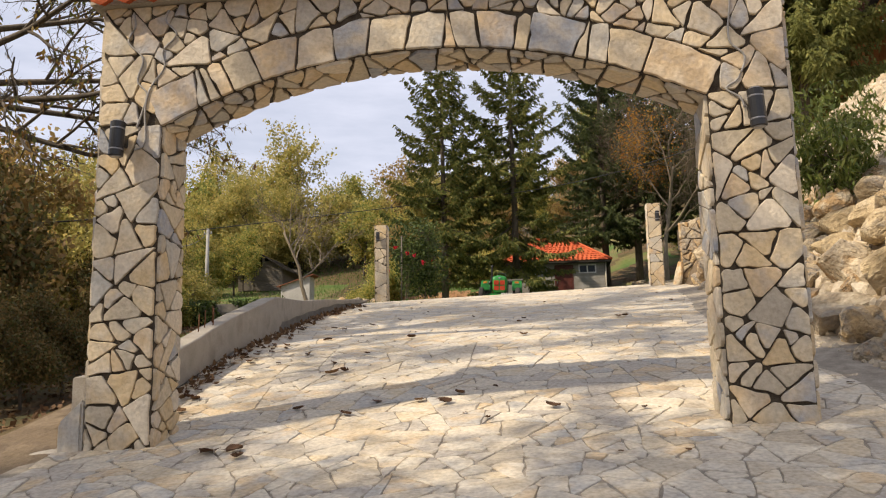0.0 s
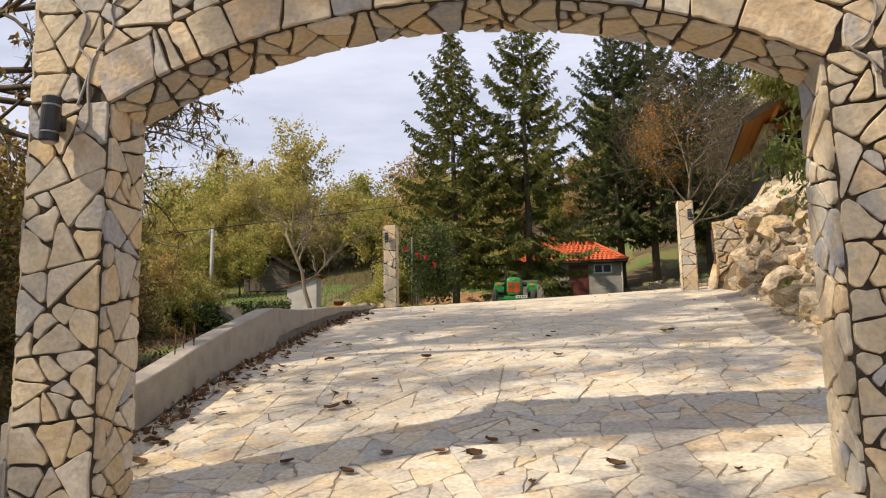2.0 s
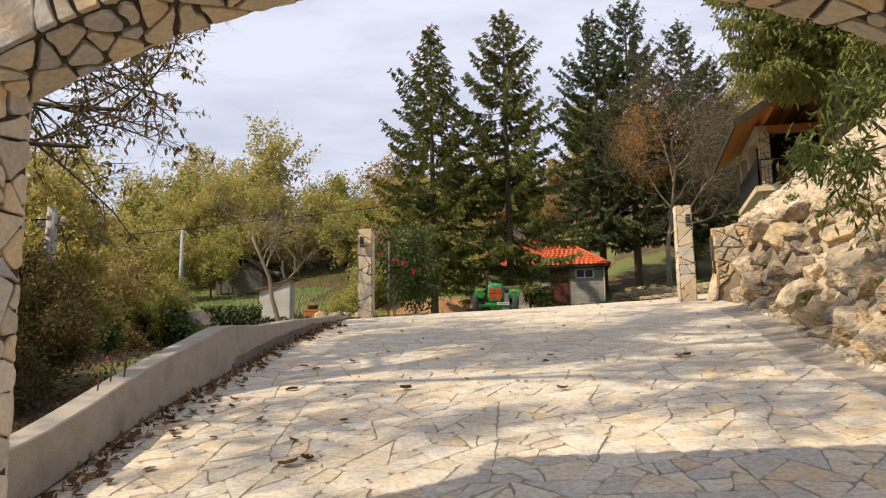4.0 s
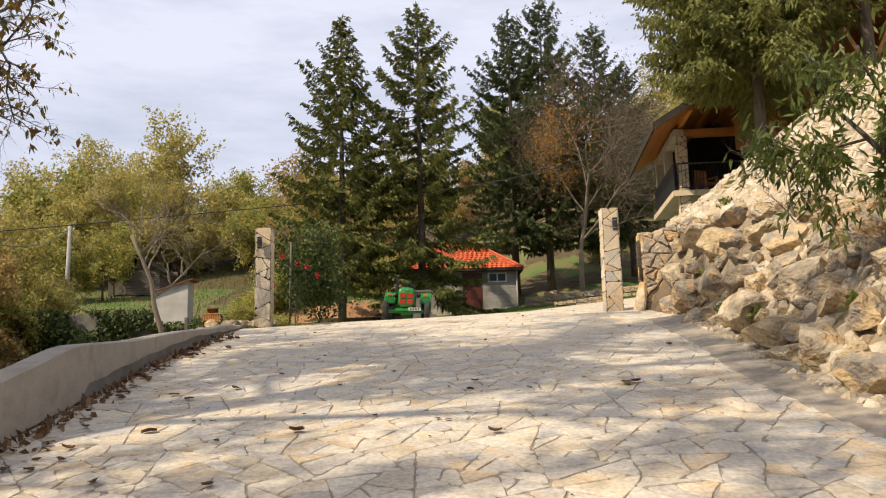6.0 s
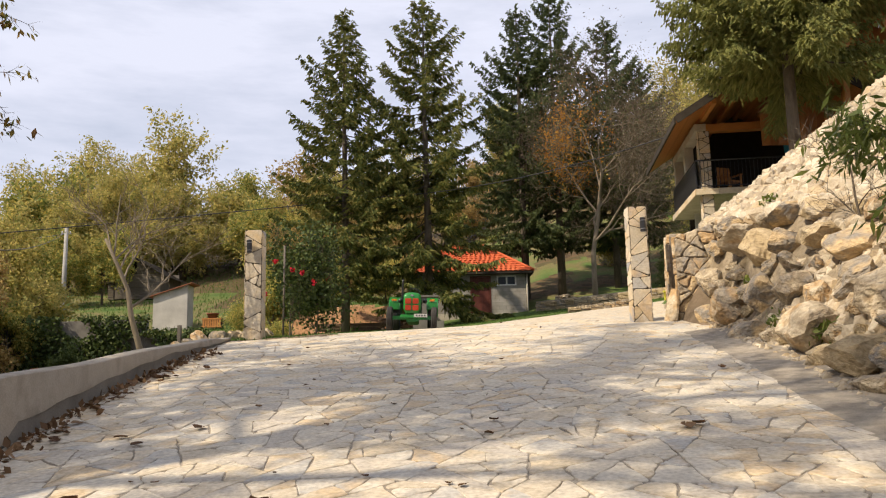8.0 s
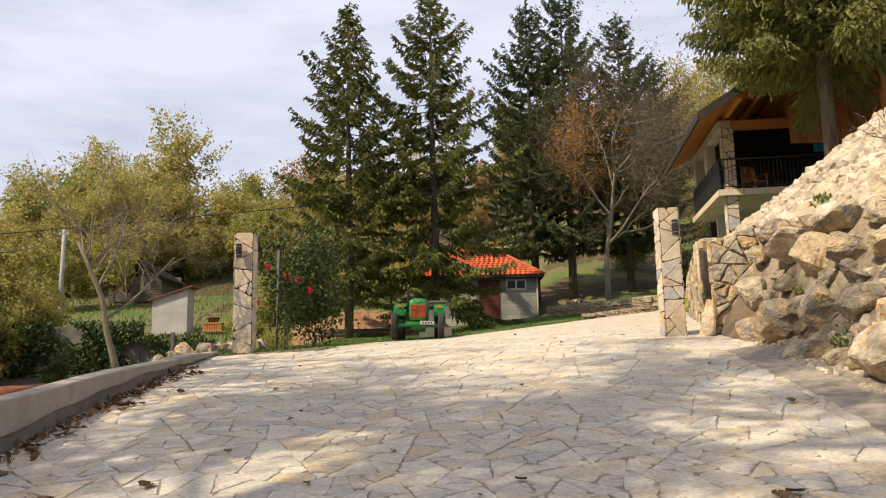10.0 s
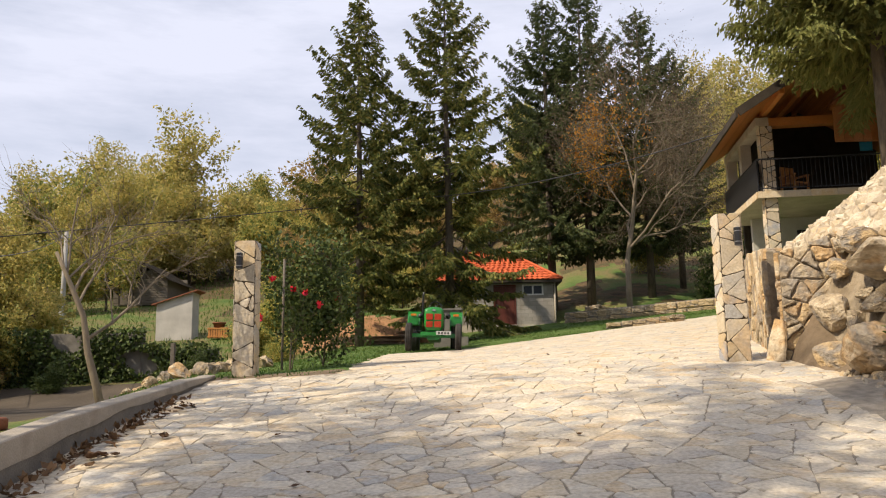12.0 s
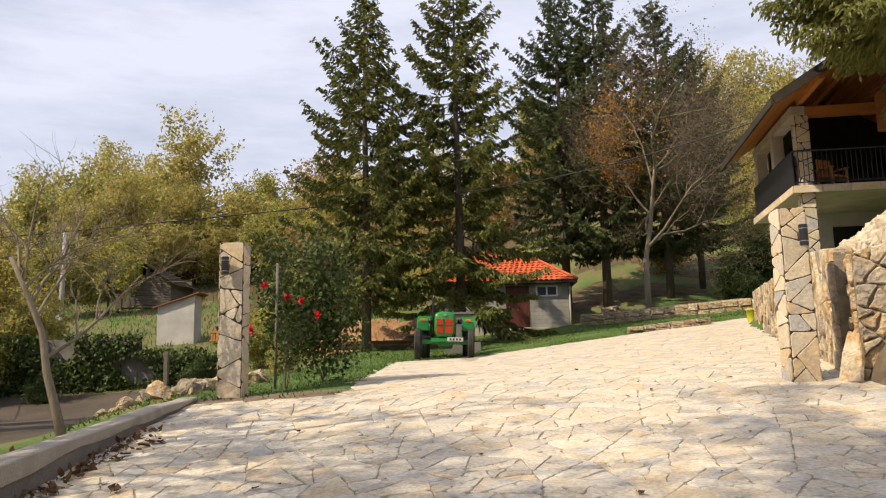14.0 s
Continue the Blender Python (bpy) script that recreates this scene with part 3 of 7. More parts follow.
# ---- the paved drive: bed under the stones ----
dv, df = [], []
bed_y = np.arange(-5, 38.6, 0.5)
for y in bed_y:
    a = float(kerb_x(y)) - 0.1 if y < 21.3 else -1.95 - 0.02 * (y - 21)
    b = float(foot_x(y)) + (0.15 if y < 19 else 0.0)
    if y > 33.7:
        a = max(a, (y - 34.7) / 0.42)
    for k in range(9):
        x = a + (b - a) * k / 8
        dv.append((x, y, float(drive(x, y)) - 0.006 + (max(0.0, x - float(foot_x(y))) * 0.5)))
for j in range(len(bed_y) - 1):
    for k in range(8):
        o = j * 9 + k
        df.append((o, o + 1, o + 10, o + 9))
paved_drive = link_mesh("pavement", dv, df, M_joint)
tagged(paved_drive, "crazy paving of cream and ochre limestone flags on a rising drive", "pavement", kind="structure")

# ---- stone gate arch ----
AX0, AX1, AY0, AY1 = -2.90, 2.82, 6.25, 6.71
IN0, IN1, SPRING, RISE, ATOP = -2.34, 2.20, 3.80, 0.55, 4.91
AMID, AHALF = (IN0 + IN1) / 2, (IN1 - IN0) / 2
AR = (AHALF ** 2 + RISE ** 2) / (2 * RISE)
ACZ = SPRING + RISE - AR
TH = 0.028


def arc_z(x, r=AR):
    return ACZ + math.sqrt(max(0.0, r * r - (x - AMID) ** 2))


arch = thing("gate_arch", "tall gate arch clad in tan and grey stone with dark joints", "gate arch", pose(AMID, 6.48, 1.15))
AO = Vector((AMID, 6.48, 1.15))


def arch_core():
    bm = bmesh.new()
    prof = [(AX0, 0.75), (IN0, 0.75)]
    prof += [(AMID + AHALF * k / 16, arc_z(AMID + AHALF * k / 16)) for k in range(-16, 17)]
    prof += [(IN1, 0.75), (AX1, 0.75), (AX1, ATOP), (AX0, ATOP)]
    rings = []
    for y in (AY0, AY1):
        rings.append([bm.verts.new(Vector((x, y, z)) - AO) for x, z in prof])
    n = len(prof)
    for i in range(n):
        j = (i + 1) % n
        bm.faces.new((rings[0][i], rings[0][j], rings[1][j], rings[1][i]))
    bm.faces.new(rings[0])
    bm.faces.new(rings[1][::-1])
    part("core", bm, M_mortar, arch, "dark mortar joints")


arch_core()
arch_rng = random.Random(11)
back = Geo()


def face_stones(cells, to3d, into=None, thick=TH, parent=arch):
    for poly in cells:
        V, F = stone_geo(poly, to3d, arch_rng, thick, 0.006, 0.012)
        if into is None:
            link_mesh("stone", V, F, M_clad, parent)
        else:
            into.add(V, F)


def front(u, v, h):
    return (u - AO.x, AY0 - h - AO.y, v - AO.z)


def rear(u, v, h):
    return (u - AO.x, AY1 + h - AO.y, v - AO.z)


def panel(x0, x1, z0, z1, step, gap=0.013):
    """Angular stones that fill an upright panel, whole up to its edges."""
    out = []
    return split_stones([(x0, z0), (x1, z0), (x1, z1), (x0, z1)], arch_rng, step * step * 0.45, step * step * 2.3, gap, out)


def voussoirs(to3d, into):
    """The ring of upright stones along the arch's edge."""
    a0, a1 = math.asin(-AHALF / AR), math.asin(AHALF / AR)
    cuts, ring = [(a0, 0.0)], []
    while cuts[-1][0] < a1 - 0.012:
        b = cuts[-1][0] + arch_rng.choice((0.12, 0.18, 0.24, 0.3, 0.36)) * arch_rng.uniform(0.85, 1.15) / AR
        if a1 - b < 0.03:
            b = a1
        cuts.append((b, 0.0 if b == a1 else arch_rng.uniform(-0.016, 0.016)))
    for (a, sa), (b, sb) in zip(cuts, cuts[1:]):
        g, ra, rb = 0.009 / AR, AR + 0.004, AR + 0.318
        hi = [(rb + arch_rng.uniform(-0.05, 0.012), b - g + sb), (rb, (a + b + sa + sb) / 2), (rb + arch_rng.uniform(-0.05, 0.012), a + g + sa)]
        ring.append([(AMID + r * math.sin(t), ACZ + r * math.cos(t)) for r, t in [(ra, a + g), (ra, (a + b) / 2), (ra, b - g)] + hi])
    face_stones(ring, to3d, into)


RING = AR + 0.33
for to3d, into in ((front, None), (rear, back)):
    face_stones(panel(AX0, IN0, 1.0, SPRING + 0.02, 0.2), to3d, into)
    face_stones(panel(IN1, AX1, 1.1, SPRING + 0.02, 0.2), to3d, into)
    voussoirs(to3d, into)
    cut = []
    for poly in panel(AX0, AX1, SPRING + 0.03, ATOP, 0.2):
        x, z = sum(p[0] for p in poly) / len(poly), sum(p[1] for p in poly) / len(poly)
        d = math.hypot(x - AMID, z - ACZ)
        nx, nz = (x - AMID) / d, (z - ACZ) / d
        if IN0 - 0.12 < x < IN1 + 0.12:
            poly = clip_half(poly, AMID + nx * RING, ACZ + nz * RING, -nx, -nz)
        elif x <= IN0:
            poly = clip_half(poly, IN0, 0, 1, 0)
        else:
            poly = clip_half(poly, IN1, 0, -1, 0)
        if len(poly) >= 3 and (not IN0 - 0.12 < x < IN1 + 0.12 or max(math.hypot(p[0] - AMID, p[1] - ACZ) for p in poly) > RING + 0.04):
            cut.append(poly)
    face_stones(cut, to3d, into)
# inner sides, outer sides and the underside of the arch
face_stones(panel(AY0, AY1, 1.0, SPRING + 0.05, 0.2), lambda u, v, h: (IN0 + h - AO.x, u - AO.y, v - AO.z))
face_stones(panel(AY0, AY1, 1.1, SPRING + 0.05, 0.2), lambda u, v, h: (IN1 - h - AO.x, u - AO.y, v - AO.z))
face_stones(panel(AY0, AY1, 0.9, ATOP, 0.24), lambda u, v, h: (AX0 - h - AO.x, u - AO.y, v - AO.z), back)
face_stones(panel(AY0, AY1, 1.1, ATOP, 0.24), lambda u, v, h: (AX1 + h - AO.x, u - AO.y, v - AO.z), back)
half_len = AR * math.asin(AHALF / AR)
face_stones(panel(-half_len, half_len, AY0, AY1, 0.2, 0.022), lambda u, v, h: (AMID + (AR - h) * math.sin(u / AR) - AO.x, v - AO.y, ACZ + (AR - h) * math.cos(u / AR) - AO.z))
tagged(back.part("rear_cladding", M_clad_rest, arch), kind="stuff")
# flared foot of the outer pier
foot = Geo()
foot.add([(v[0] - AO.x, v[1] - AO.y, v[2] - AO.z) for v in ((-3.14, 6.23, 0.7), (-2.92, 6.23, 0.7), (-2.92, 6.7, 0.7), (-3.14, 6.7, 0.7), (-3.13, 6.22, 1.32), (-2.92, 6.22, 1.52), (-2.92, 6.7, 1.52), (-3.13, 6.7, 1.32))],
         [(3, 2, 1, 0), (4, 5, 6, 7), (0, 1, 5, 4), (1, 2, 6, 5), (2, 3, 7, 6), (3, 0, 4, 7)])
foot.part("foot_stone", M_clad, arch, "ochre stone at the flared foot", 0.02)
# tiled coping on top
cop = Geo()
cop.box(AX0 - 0.10, AX1 + 0.10, AY0 - 0.10, AY1 + 0.10, ATOP, ATOP + 0.05, Matrix.Translation(-AO))
cop.part("coping", M_slab, arch, "concrete coping", 0.008)
for side in (-1, 1):
    rows = Geo()
    n = 26
    for k in range(n):
        x = AX0 - 0.08 + (AX1 - AX0 + 0.16) * (k + 0.5) / n
        ym = (AY0 + AY1) / 2
        rows.tube([(x - AO.x, ym + side * 0.02 - AO.y, ATOP + 0.20 - AO.z), (x - AO.x, ym + side * 0.42 - AO.y, ATOP + 0.085 - AO.z)], [0.105, 0.115], 8)
    rows.part("roof_tiles", M_tile, arch, "orange clay tile coping")


def wall_lamp(parent_m, label):
    """Two-way cylinder lamp on a short bracket, facing -y."""
    lamp = thing("wall_lamp", label, "wall lamp", parent_m, "wall lamps")
    b = Geo()
    b.lathe([(0.052, -0.15), (0.062, -0.145), (0.062, -0.10), (0.055, -0.095), (0.055, -0.085), (0.062, -0.08), (0.062, 0.08), (0.055, 0.085), (0.055, 0.095), (0.062, 0.10), (0.062, 0.145), (0.052, 0.15)], 20, "z", (0, -0.12, 0))
    b.part("body", M_black, lamp, "", 0.0)
    Geo().lathe([(0.045, -0.158), (0.05, -0.151)], 16, "z", (0, -0.12, 0)).part("lower_lens", M_glass_lamp, lamp, "clear glass lens")
    Geo().lathe([(0.05, 0.151), (0.045, 0.158)], 16, "z", (0, -0.12, 0)).part("upper_lens", M_glass_lamp, lamp, "clear glass lens")
    Geo().box(-0.04, 0.04, -0.07, 0.0, -0.05, 0.05).part("bracket", M_black, lamp, "", 0.006)
    for z in (-0.09, 0.09):
        Geo().lathe([(0.0605, z - 0.006), (0.0605, z + 0.006)], 20, "z", (0, -0.12, 0)).part("band", M_steel, lamp, "grey band")
    return lamp


wall_lamp(pose(-2.66, AY0 - TH, 3.67, 0, 2, 0), "black two-way cylinder wall lamp on the stone pier")
wall_lamp(pose(2.53, AY0 - TH, 3.63, 0, -2, 0), "black two-way cylinder wall lamp on the stone pier")


def cable(pts, r=0.009, label="grey electric conduit lying in the stone joints"):
    c = Geo()
    P = [Vector(p) for p in pts]
    fine_pts = []
    for i in range(len(P) - 1):
        p0, p1, p2, p3 = P[max(i - 1, 0)], P[i], P[i + 1], P[min(i + 2, len(P) - 1)]
        for k in range(6):
            t = k / 6
            fine_pts.append(0.5 * ((2 * p1) + (p2 - p0) * t + (2 * p0 - 5 * p1 + 4 * p2 - p3) * t * t + (3 * p1 - p0 - 3 * p2 + p3) * t ** 3))
    fine_pts.append(P[-1])
    c.tube(fine_pts, r, 6)
    ob = c.part("conduit", M_cable, None, label, 0, True)
    tagged(ob, category="cable", group="conduits")
    return ob


yc = AY0 - TH - 0.006
cable([(-2.62, yc, 4.85), (-2.60, yc, 4.72), (-2.66, yc, 4.58), (-2.52, yc, 4.42), (-2.56, yc, 4.22), (-2.47, yc, 4.1), (-2.5, yc, 3.95), (-2.55, yc, 3.8)])
cable([(-2.3, yc, 4.85), (-2.32, yc, 4.75), (-2.22, yc, 4.62), (-2.34, yc, 4.48), (-2.32, yc, 4.32), (-2.44, yc, 4.15), (-2.48, yc, 3.95), (-2.47, yc, 3.66), (-2.56, yc, 3.6)])
cable([(2.38, yc, 4.85), (2.42, yc, 4.6), (2.39, yc, 4.25), (2.5, yc, 4.1), (2.44, yc, 3.92), (2.34, yc, 3.84), (2.44, yc, 3.76), (2.47, yc, 3.68)])

# ---- gate pillars further up ----
def gate_pillar(x, y, z0, z1, w, label, seed, taper=0.0):
    p = thing("gate_pillar", label, "pillar", pose(x, y, z0), "gate pillars")
    H = z1 - z0
    g = Geo()
    h = w / 2
    t = h * (1 - taper)
    g.add([(-h, -h, -0.3), (h, -h, -0.3), (h, h, -0.3), (-h, h, -0.3), (-t, -t, H), (t, -t, H), (t, t, H), (-t, t, H)], [(3, 2, 1, 0), (4, 5, 6, 7), (0, 1, 5, 4), (1, 2, 6, 5), (2, 3, 7, 6), (3, 0, 4, 7)])
    g.part("core", M_mortar, p, "dark mortar joints")
    for side in range(4):
        a = side * math.pi / 2
        ca, sa = math.cos(a), math.sin(a)

        def to3d(u, v, d):
            s = h + (t - h) * v / H
            xx, yy = u * s / h, -s - d
            return (xx * ca - yy * sa, xx * sa + yy * ca, v)

        for poly in panel(-h, h, 0.0, H, 0.24, 0.011):
            V, F = stone_geo(poly, to3d, arch_rng, 0.014, 0.005, 0.008)
            link_mesh("stone", V, F, M_clad, p)
    return p


gate_pillar(-3.52, 21.9, 3.72, 5.90, 0.33, "slim stone-clad gate pillar beside the rose bush", 1)
gate_pillar(3.80, 20.52, 3.74, 5.91, 0.33, "slim stone-clad gate pillar beside the dry stone wall", 2, 0.05)
wall_lamp(pose(-3.58, 21.9 - 0.18, 5.55) @ Matrix.Scale(0.85, 4), "black two-way cylinder wall lamp on the slim pillar")
wall_lamp(pose(3.86, 20.52 - 0.185, 5.55) @ Matrix.Scale(0.85, 4), "black two-way cylinder wall lamp on the slim pillar")

# ---- low kerb wall ----
kerb = thing("kerb_wall", "low rendered concrete kerb wall on grey blocks along the drive", "wall", pose(-3, 7, 1.4), kind="structure")
KO = Vector((-3, 7, 1.4))
kc, kb = Geo(), Geo()
ks = np.linspace(6.75, 21.4, 50)


def strip(geo, x_in, x_out, z_lo, z_hi):
    V, F = [], []
    for i, y in enumerate(ks):
        for x, z in ((x_in(y), z_lo(y)), (x_in(y), z_hi(y) - 0.012), (x_in(y) - 0.012, z_hi(y)), (x_out(y) + 0.012, z_hi(y)), (x_out(y), z_hi(y) - 0.012), (x_out(y), z_lo(y))):
            V.append((x - KO.x, y - KO.y, z - KO.z))
    for i in range(len(ks) - 1):
        for k in range(5):
            o = i * 6 + k
            F.append((o, o + 1, o + 7, o + 6))
    F.append((0, 1, 2, 3, 4, 5))
    e = (len(ks) - 1) * 6
    F.append((e + 5, e + 4, e + 3, e + 2, e + 1, e))
    geo.add(V, F)


def wav(y):
    return 0.006 * math.sin(y * 2.3) + 0.004 * math.sin(y * 7.1)

low_z = lambda y: float(drive(kerb_x(y), y))
cap_lo = lambda y: max(low_z(y) + 0.03, min(low_z(y) + 0.16, float(kerb_top(y)) - 0.1) + 0.012 * math.sin(y * 5) - 0.13 * (y < 12.9))
strip(kc, lambda y: float(kerb_x(y)) + wav(y), lambda y: float(kerb_x(y)) - 0.24, cap_lo, lambda y: max(float(kerb_top(y)), low_z(y) + 0.07))
kc.part("render_coat", M_concrete, kerb, "pale trowelled concrete")
strip(kb, lambda y: float(kerb_x(y)) - 0.018, lambda y: float(kerb_x(y)) - 0.22, lambda y: low_z(y) - 0.6, lambda y: cap_lo(y) + 0.02)
kb.part("block_base", M_block, kerb, "dark grey block base")
for y, dx in ((9.6, -0.16), (9.75, -0.1), (9.95, -0.18), (9.3, -0.14)):
    x = float(kerb_x(y)) + dx
    r = Geo().tube([(x, y, float(kerb_top(y)) - 0.05), (x + 0.01, y, float(kerb_top(y)) + 0.1), (x + 0.005, y + 0.01, float(kerb_top(y)) + 0.22)], 0.007, 6).part("rebar", M_rust_iron, None, "rusty reinforcing bar standing out of the kerb", 0, True)
    tagged(r, category="rebar", group="rebars")

# ---- trees ----
def grow(rng, geo, tips, p, d, length, radius, level, levels, bend=0.25, up=0.05, kids=(5, 8), ratio=0.55, sides=6, start=0.3, spread=0.9):
    """A limb that tapers, bends and bears smaller limbs. tips gathers places along the thinnest ones."""
    n = 5 if level == 0 else 4
    pts, rad = [Vector(p)], [radius]
    d = Vector(d).normalized()
    for i in range(n):
        d = (d + Vector((rng.gauss(0, bend), rng.gauss(0, bend), rng.gauss(0, bend) + up)) * (0.5 if level == 0 else 1)).normalized()
        pts.append(pts[-1] + d * length / n)
        rad.append(radius * (1 - (i + 1) / n * (0.6 if level < levels else 0.85)))
    own = geo[min(level, len(geo) - 1)]
    own.tube(pts, rad, max(3, sides - level * 1), level == 0)
    if level >= levels - 1:
        tips.extend((pts[k], (pts[k] - pts[k - 1]).normalized()) for k in range(1, n + 1))
    if level == levels:
        return
    for _ in range(rng.randint(*kids)):
        t = rng.uniform(start, 1.0) * n
        i = min(n - 1, int(t))
        q = pts[i].lerp(pts[i + 1], t - i)
        axis = (pts[i + 1] - pts[i]).normalized()
        side = axis.cross(Vector((rng.gauss(0, 1), rng.gauss(0, 1), rng.gauss(0, 1)))).normalized()
        nd = (axis * rng.uniform(0.5, 1.0) + side * spread).normalized()
        grow(rng, geo, tips, q, nd, length * ratio * rng.uniform(0.7, 1.15), max(0.004, rad[i] * 0.55), level + 1, levels, bend, up, kids, ratio, sides, 0.2, spread)


def broadleaf(name, label, seed, m, height, trunk_r, leaf_mat, leaf_size, per_tip, bark=None, levels=3, kids=(5, 7), spread=0.8, leaf_spread=0.25, up=0.05, ratio=0.55, aspect=0.55, droop=0.3, lean=(0, 0), fork=0.3, group="", bend=0.22, second=None, sides=7):
    rng, nrng = random.Random(seed), np.random.default_rng(seed)
    tree = thing(name, label, "tree" if "bush" not in name and "shrub" not in name else "shrub", m, group)
    g, limbs, tips = Geo(), Geo(), []
    grow(rng, (g, limbs), tips, (0, 0, -0.2), (lean[0], lean[1], 1), height * 0.62, trunk_r, 0, levels, bend, up, kids, ratio, sides, fork, spread)
    g.part("trunk", bark or M_bark, tree, "", 0, True)
    limbs.part("limb", bark or M_bark, tree, "", 0, True)
    if per_tip:
        C = np.array([t[0] for t in tips])
        C = np.repeat(C, per_tip, axis=0)
        V, F = leaf_cloud(nrng, C, leaf_size, aspect, droop, leaf_spread)
        link_mesh("crown", V, F, leaf_mat, tree)
    if second:
        mat, share, size, low, high = second
        C = np.array([t[0] for t in tips if low[0] < t[0].x < high[0] and low[1] < t[0].z < high[1]])
        if len(C):
            C = C[nrng.random(len(C)) < share]
            V, F = leaf_cloud(nrng, np.repeat(C, 4, axis=0), size, aspect, droop, 0.2)
            link_mesh("late_leaves", V, F, mat, tree, "clumps of orange leaves")
    return tree


def spruce(label, seed, m, height, radius, needles, density=1.0, bare=0.12, droop=0.35, lift=0.25, thin=1.0, group="spruces", tier=1.0, hang=1.0, boughs=(4, 6), skirt=False, fuzz=0.0):
    """A spruce: whorls of hanging boughs with needle sprays along them."""
    rng, nrng = random.Random(seed), np.random.default_rng(seed)
    tree = thing("spruce_tree", label, "tree", m, group)
    g = Geo()
    g.tube([(0, 0, -0.3), (0.03, 0, height * 0.3), (-0.03, 0.03, height * 0.65), (0, 0, height)], [height * 0.0135, height * 0.0105, height * 0.006, 0.015], 9)
    z = height * bare
    base, dirs, lens, wid = [], [], [], []
    while z < height * 0.985:
        f = (z - height * bare) / (height * (1 - bare))
        R = radius * min(1.0, (1 - f) / 0.55) ** 0.85 * (0.86 + 0.14 * math.sin(f * 31 + seed)) + 0.10
        if f < 0.1 and not skirt:
            R *= 0.65 + 3.5 * f
        nb = rng.randint(*boughs)
        a0 = rng.uniform(0, 6.28)
        for k in range(nb):
            a = a0 + 6.283 * k / nb + rng.uniform(-0.35, 0.35)
            L = R * rng.uniform(0.55, 1.15)
            out = Vector((math.cos(a), math.sin(a), 0))
            slope0 = 0.35 * f - droop * (1 - f) + rng.uniform(-0.08, 0.08)
            pts = []
            for i in range(6):
                s = i / 5
                dz = slope0 * L * s + (lift * (0.35 + f)) * L * s * s * s - 0.10 * L * math.sin(s * math.pi)
                pts.append(Vector((0, 0, z)) + out * L * s + Vector((0, 0, dz)))
            g.tube(pts, [0.022 * (0.4 + R / radius) * (1 - 0.85 * i / 5) for i in range(6)], 4, False)
            nt = int(L * 22 * density) + 5
            side = Vector((-out.y, out.x, 0))
            for t in range(nt):
                s = rng.uniform(0.12, 1.0) ** 0.8
                i = min(4, int(s * 5))
                q = pts[i].lerp(pts[i + 1], s * 5 - i)
                if fuzz:
                    q = q + Vector((rng.gauss(0, fuzz), rng.gauss(0, fuzz), rng.gauss(0, fuzz * 0.7)))
                sg = 1 if rng.random() < 0.5 else -1
                reach = (0.20 + 0.13 * L * (1 - s)) * rng.uniform(0.6, 1.2)
                dv_ = side * sg * rng.uniform(0.25, 1.0) + out * rng.uniform(0.2, 0.9) / hang + Vector((0, 0, -rng.uniform(0.15, 1.2) * hang * (1 - 0.5 * f)))
                dv_.normalize()
                for part_i in range(2):
                    base.append(q + dv_ * reach * 0.5 * part_i)
                    d2 = (dv_ + Vector((rng.gauss(0, 0.22), rng.gauss(0, 0.22), rng.gauss(0, 0.18) - 0.15 * part_i))).normalized()
                    dirs.append(d2)
                    lens.append(reach * 0.75)
                    wid.append((0.035 + 0.04 * rng.random()) * thin)
        z += rng.uniform(0.36, 0.56) * tier * (height / 16) ** 0.5
    # the leading shoot
    for k in range(26):
        zz = height * (1 - 0.05 * rng.random())
        base.append(Vector((0, 0, zz)))
        dirs.append(Vector((rng.gauss(0, 0.5), rng.gauss(0, 0.5), 0.7)).normalized())
        lens.append(0.3)
        wid.append(0.05)
    B, D, L, W = np.array(base), np.array(dirs), np.array(lens)[:, None], np.array(wid)[:, None]
    U = np.cross(D, nrng.normal(0, 1, D.shape))
    U /= np.linalg.norm(U, axis=1)[:, None]
    U2 = np.cross(D, U)
    V = np.concatenate([np.stack([B, B + D * L * 0.4 + X * W, B + D * L, B + D * L * 0.4 - X * W], 1).reshape(-1, 3) for X in (U, U2)])
    F = np.arange(len(V)).reshape(-1, 4)
    g.part("trunk", M_bark, tree, "", 0, True)
    link_mesh("crown", V, F, needles, tree)
    return tree


def on_land(x, y, rz=0.0, s=1.0, dz=0.0):
    return pose(x, y, float(land(x, y)) + dz, 0, 0, rz) @ Matrix.Scale(s, 4)


# the spruces behind the lawn
spruce_a = spruce("tall dark green spruce with drooping boughs on the lawn", 3, on_land(-4.25, 43.4), 15.9, 4.1, M_needle, 1.5, 0.13, tier=0.95, thin=0.75, fuzz=0.05)
spruce_b = spruce("tall dense spruce with drooping boughs beside the block hut", 8, on_land(-0.35, 44.2), 16.7, 4.3, M_needle, 1.6, 0.115, 0.46, tier=0.88, skirt=True, thin=0.75, fuzz=0.05)
spruce_c = spruce("dark spruce standing behind the block hut", 5, on_land(7.6, 54), 19.6, 4.4, M_needle_dark, 1.4, 0.17, 0.3, tier=0.9, thin=0.8, fuzz=0.05)
copy_thing(spruce_c, on_land(5.5, 54.5, 130, 0.97))
copy_thing(spruce_c, on_land(11.0, 54.0, 240, 0.88))
copy_thing(spruce_c, on_land(13.2, 55.5, 40, 0.74))
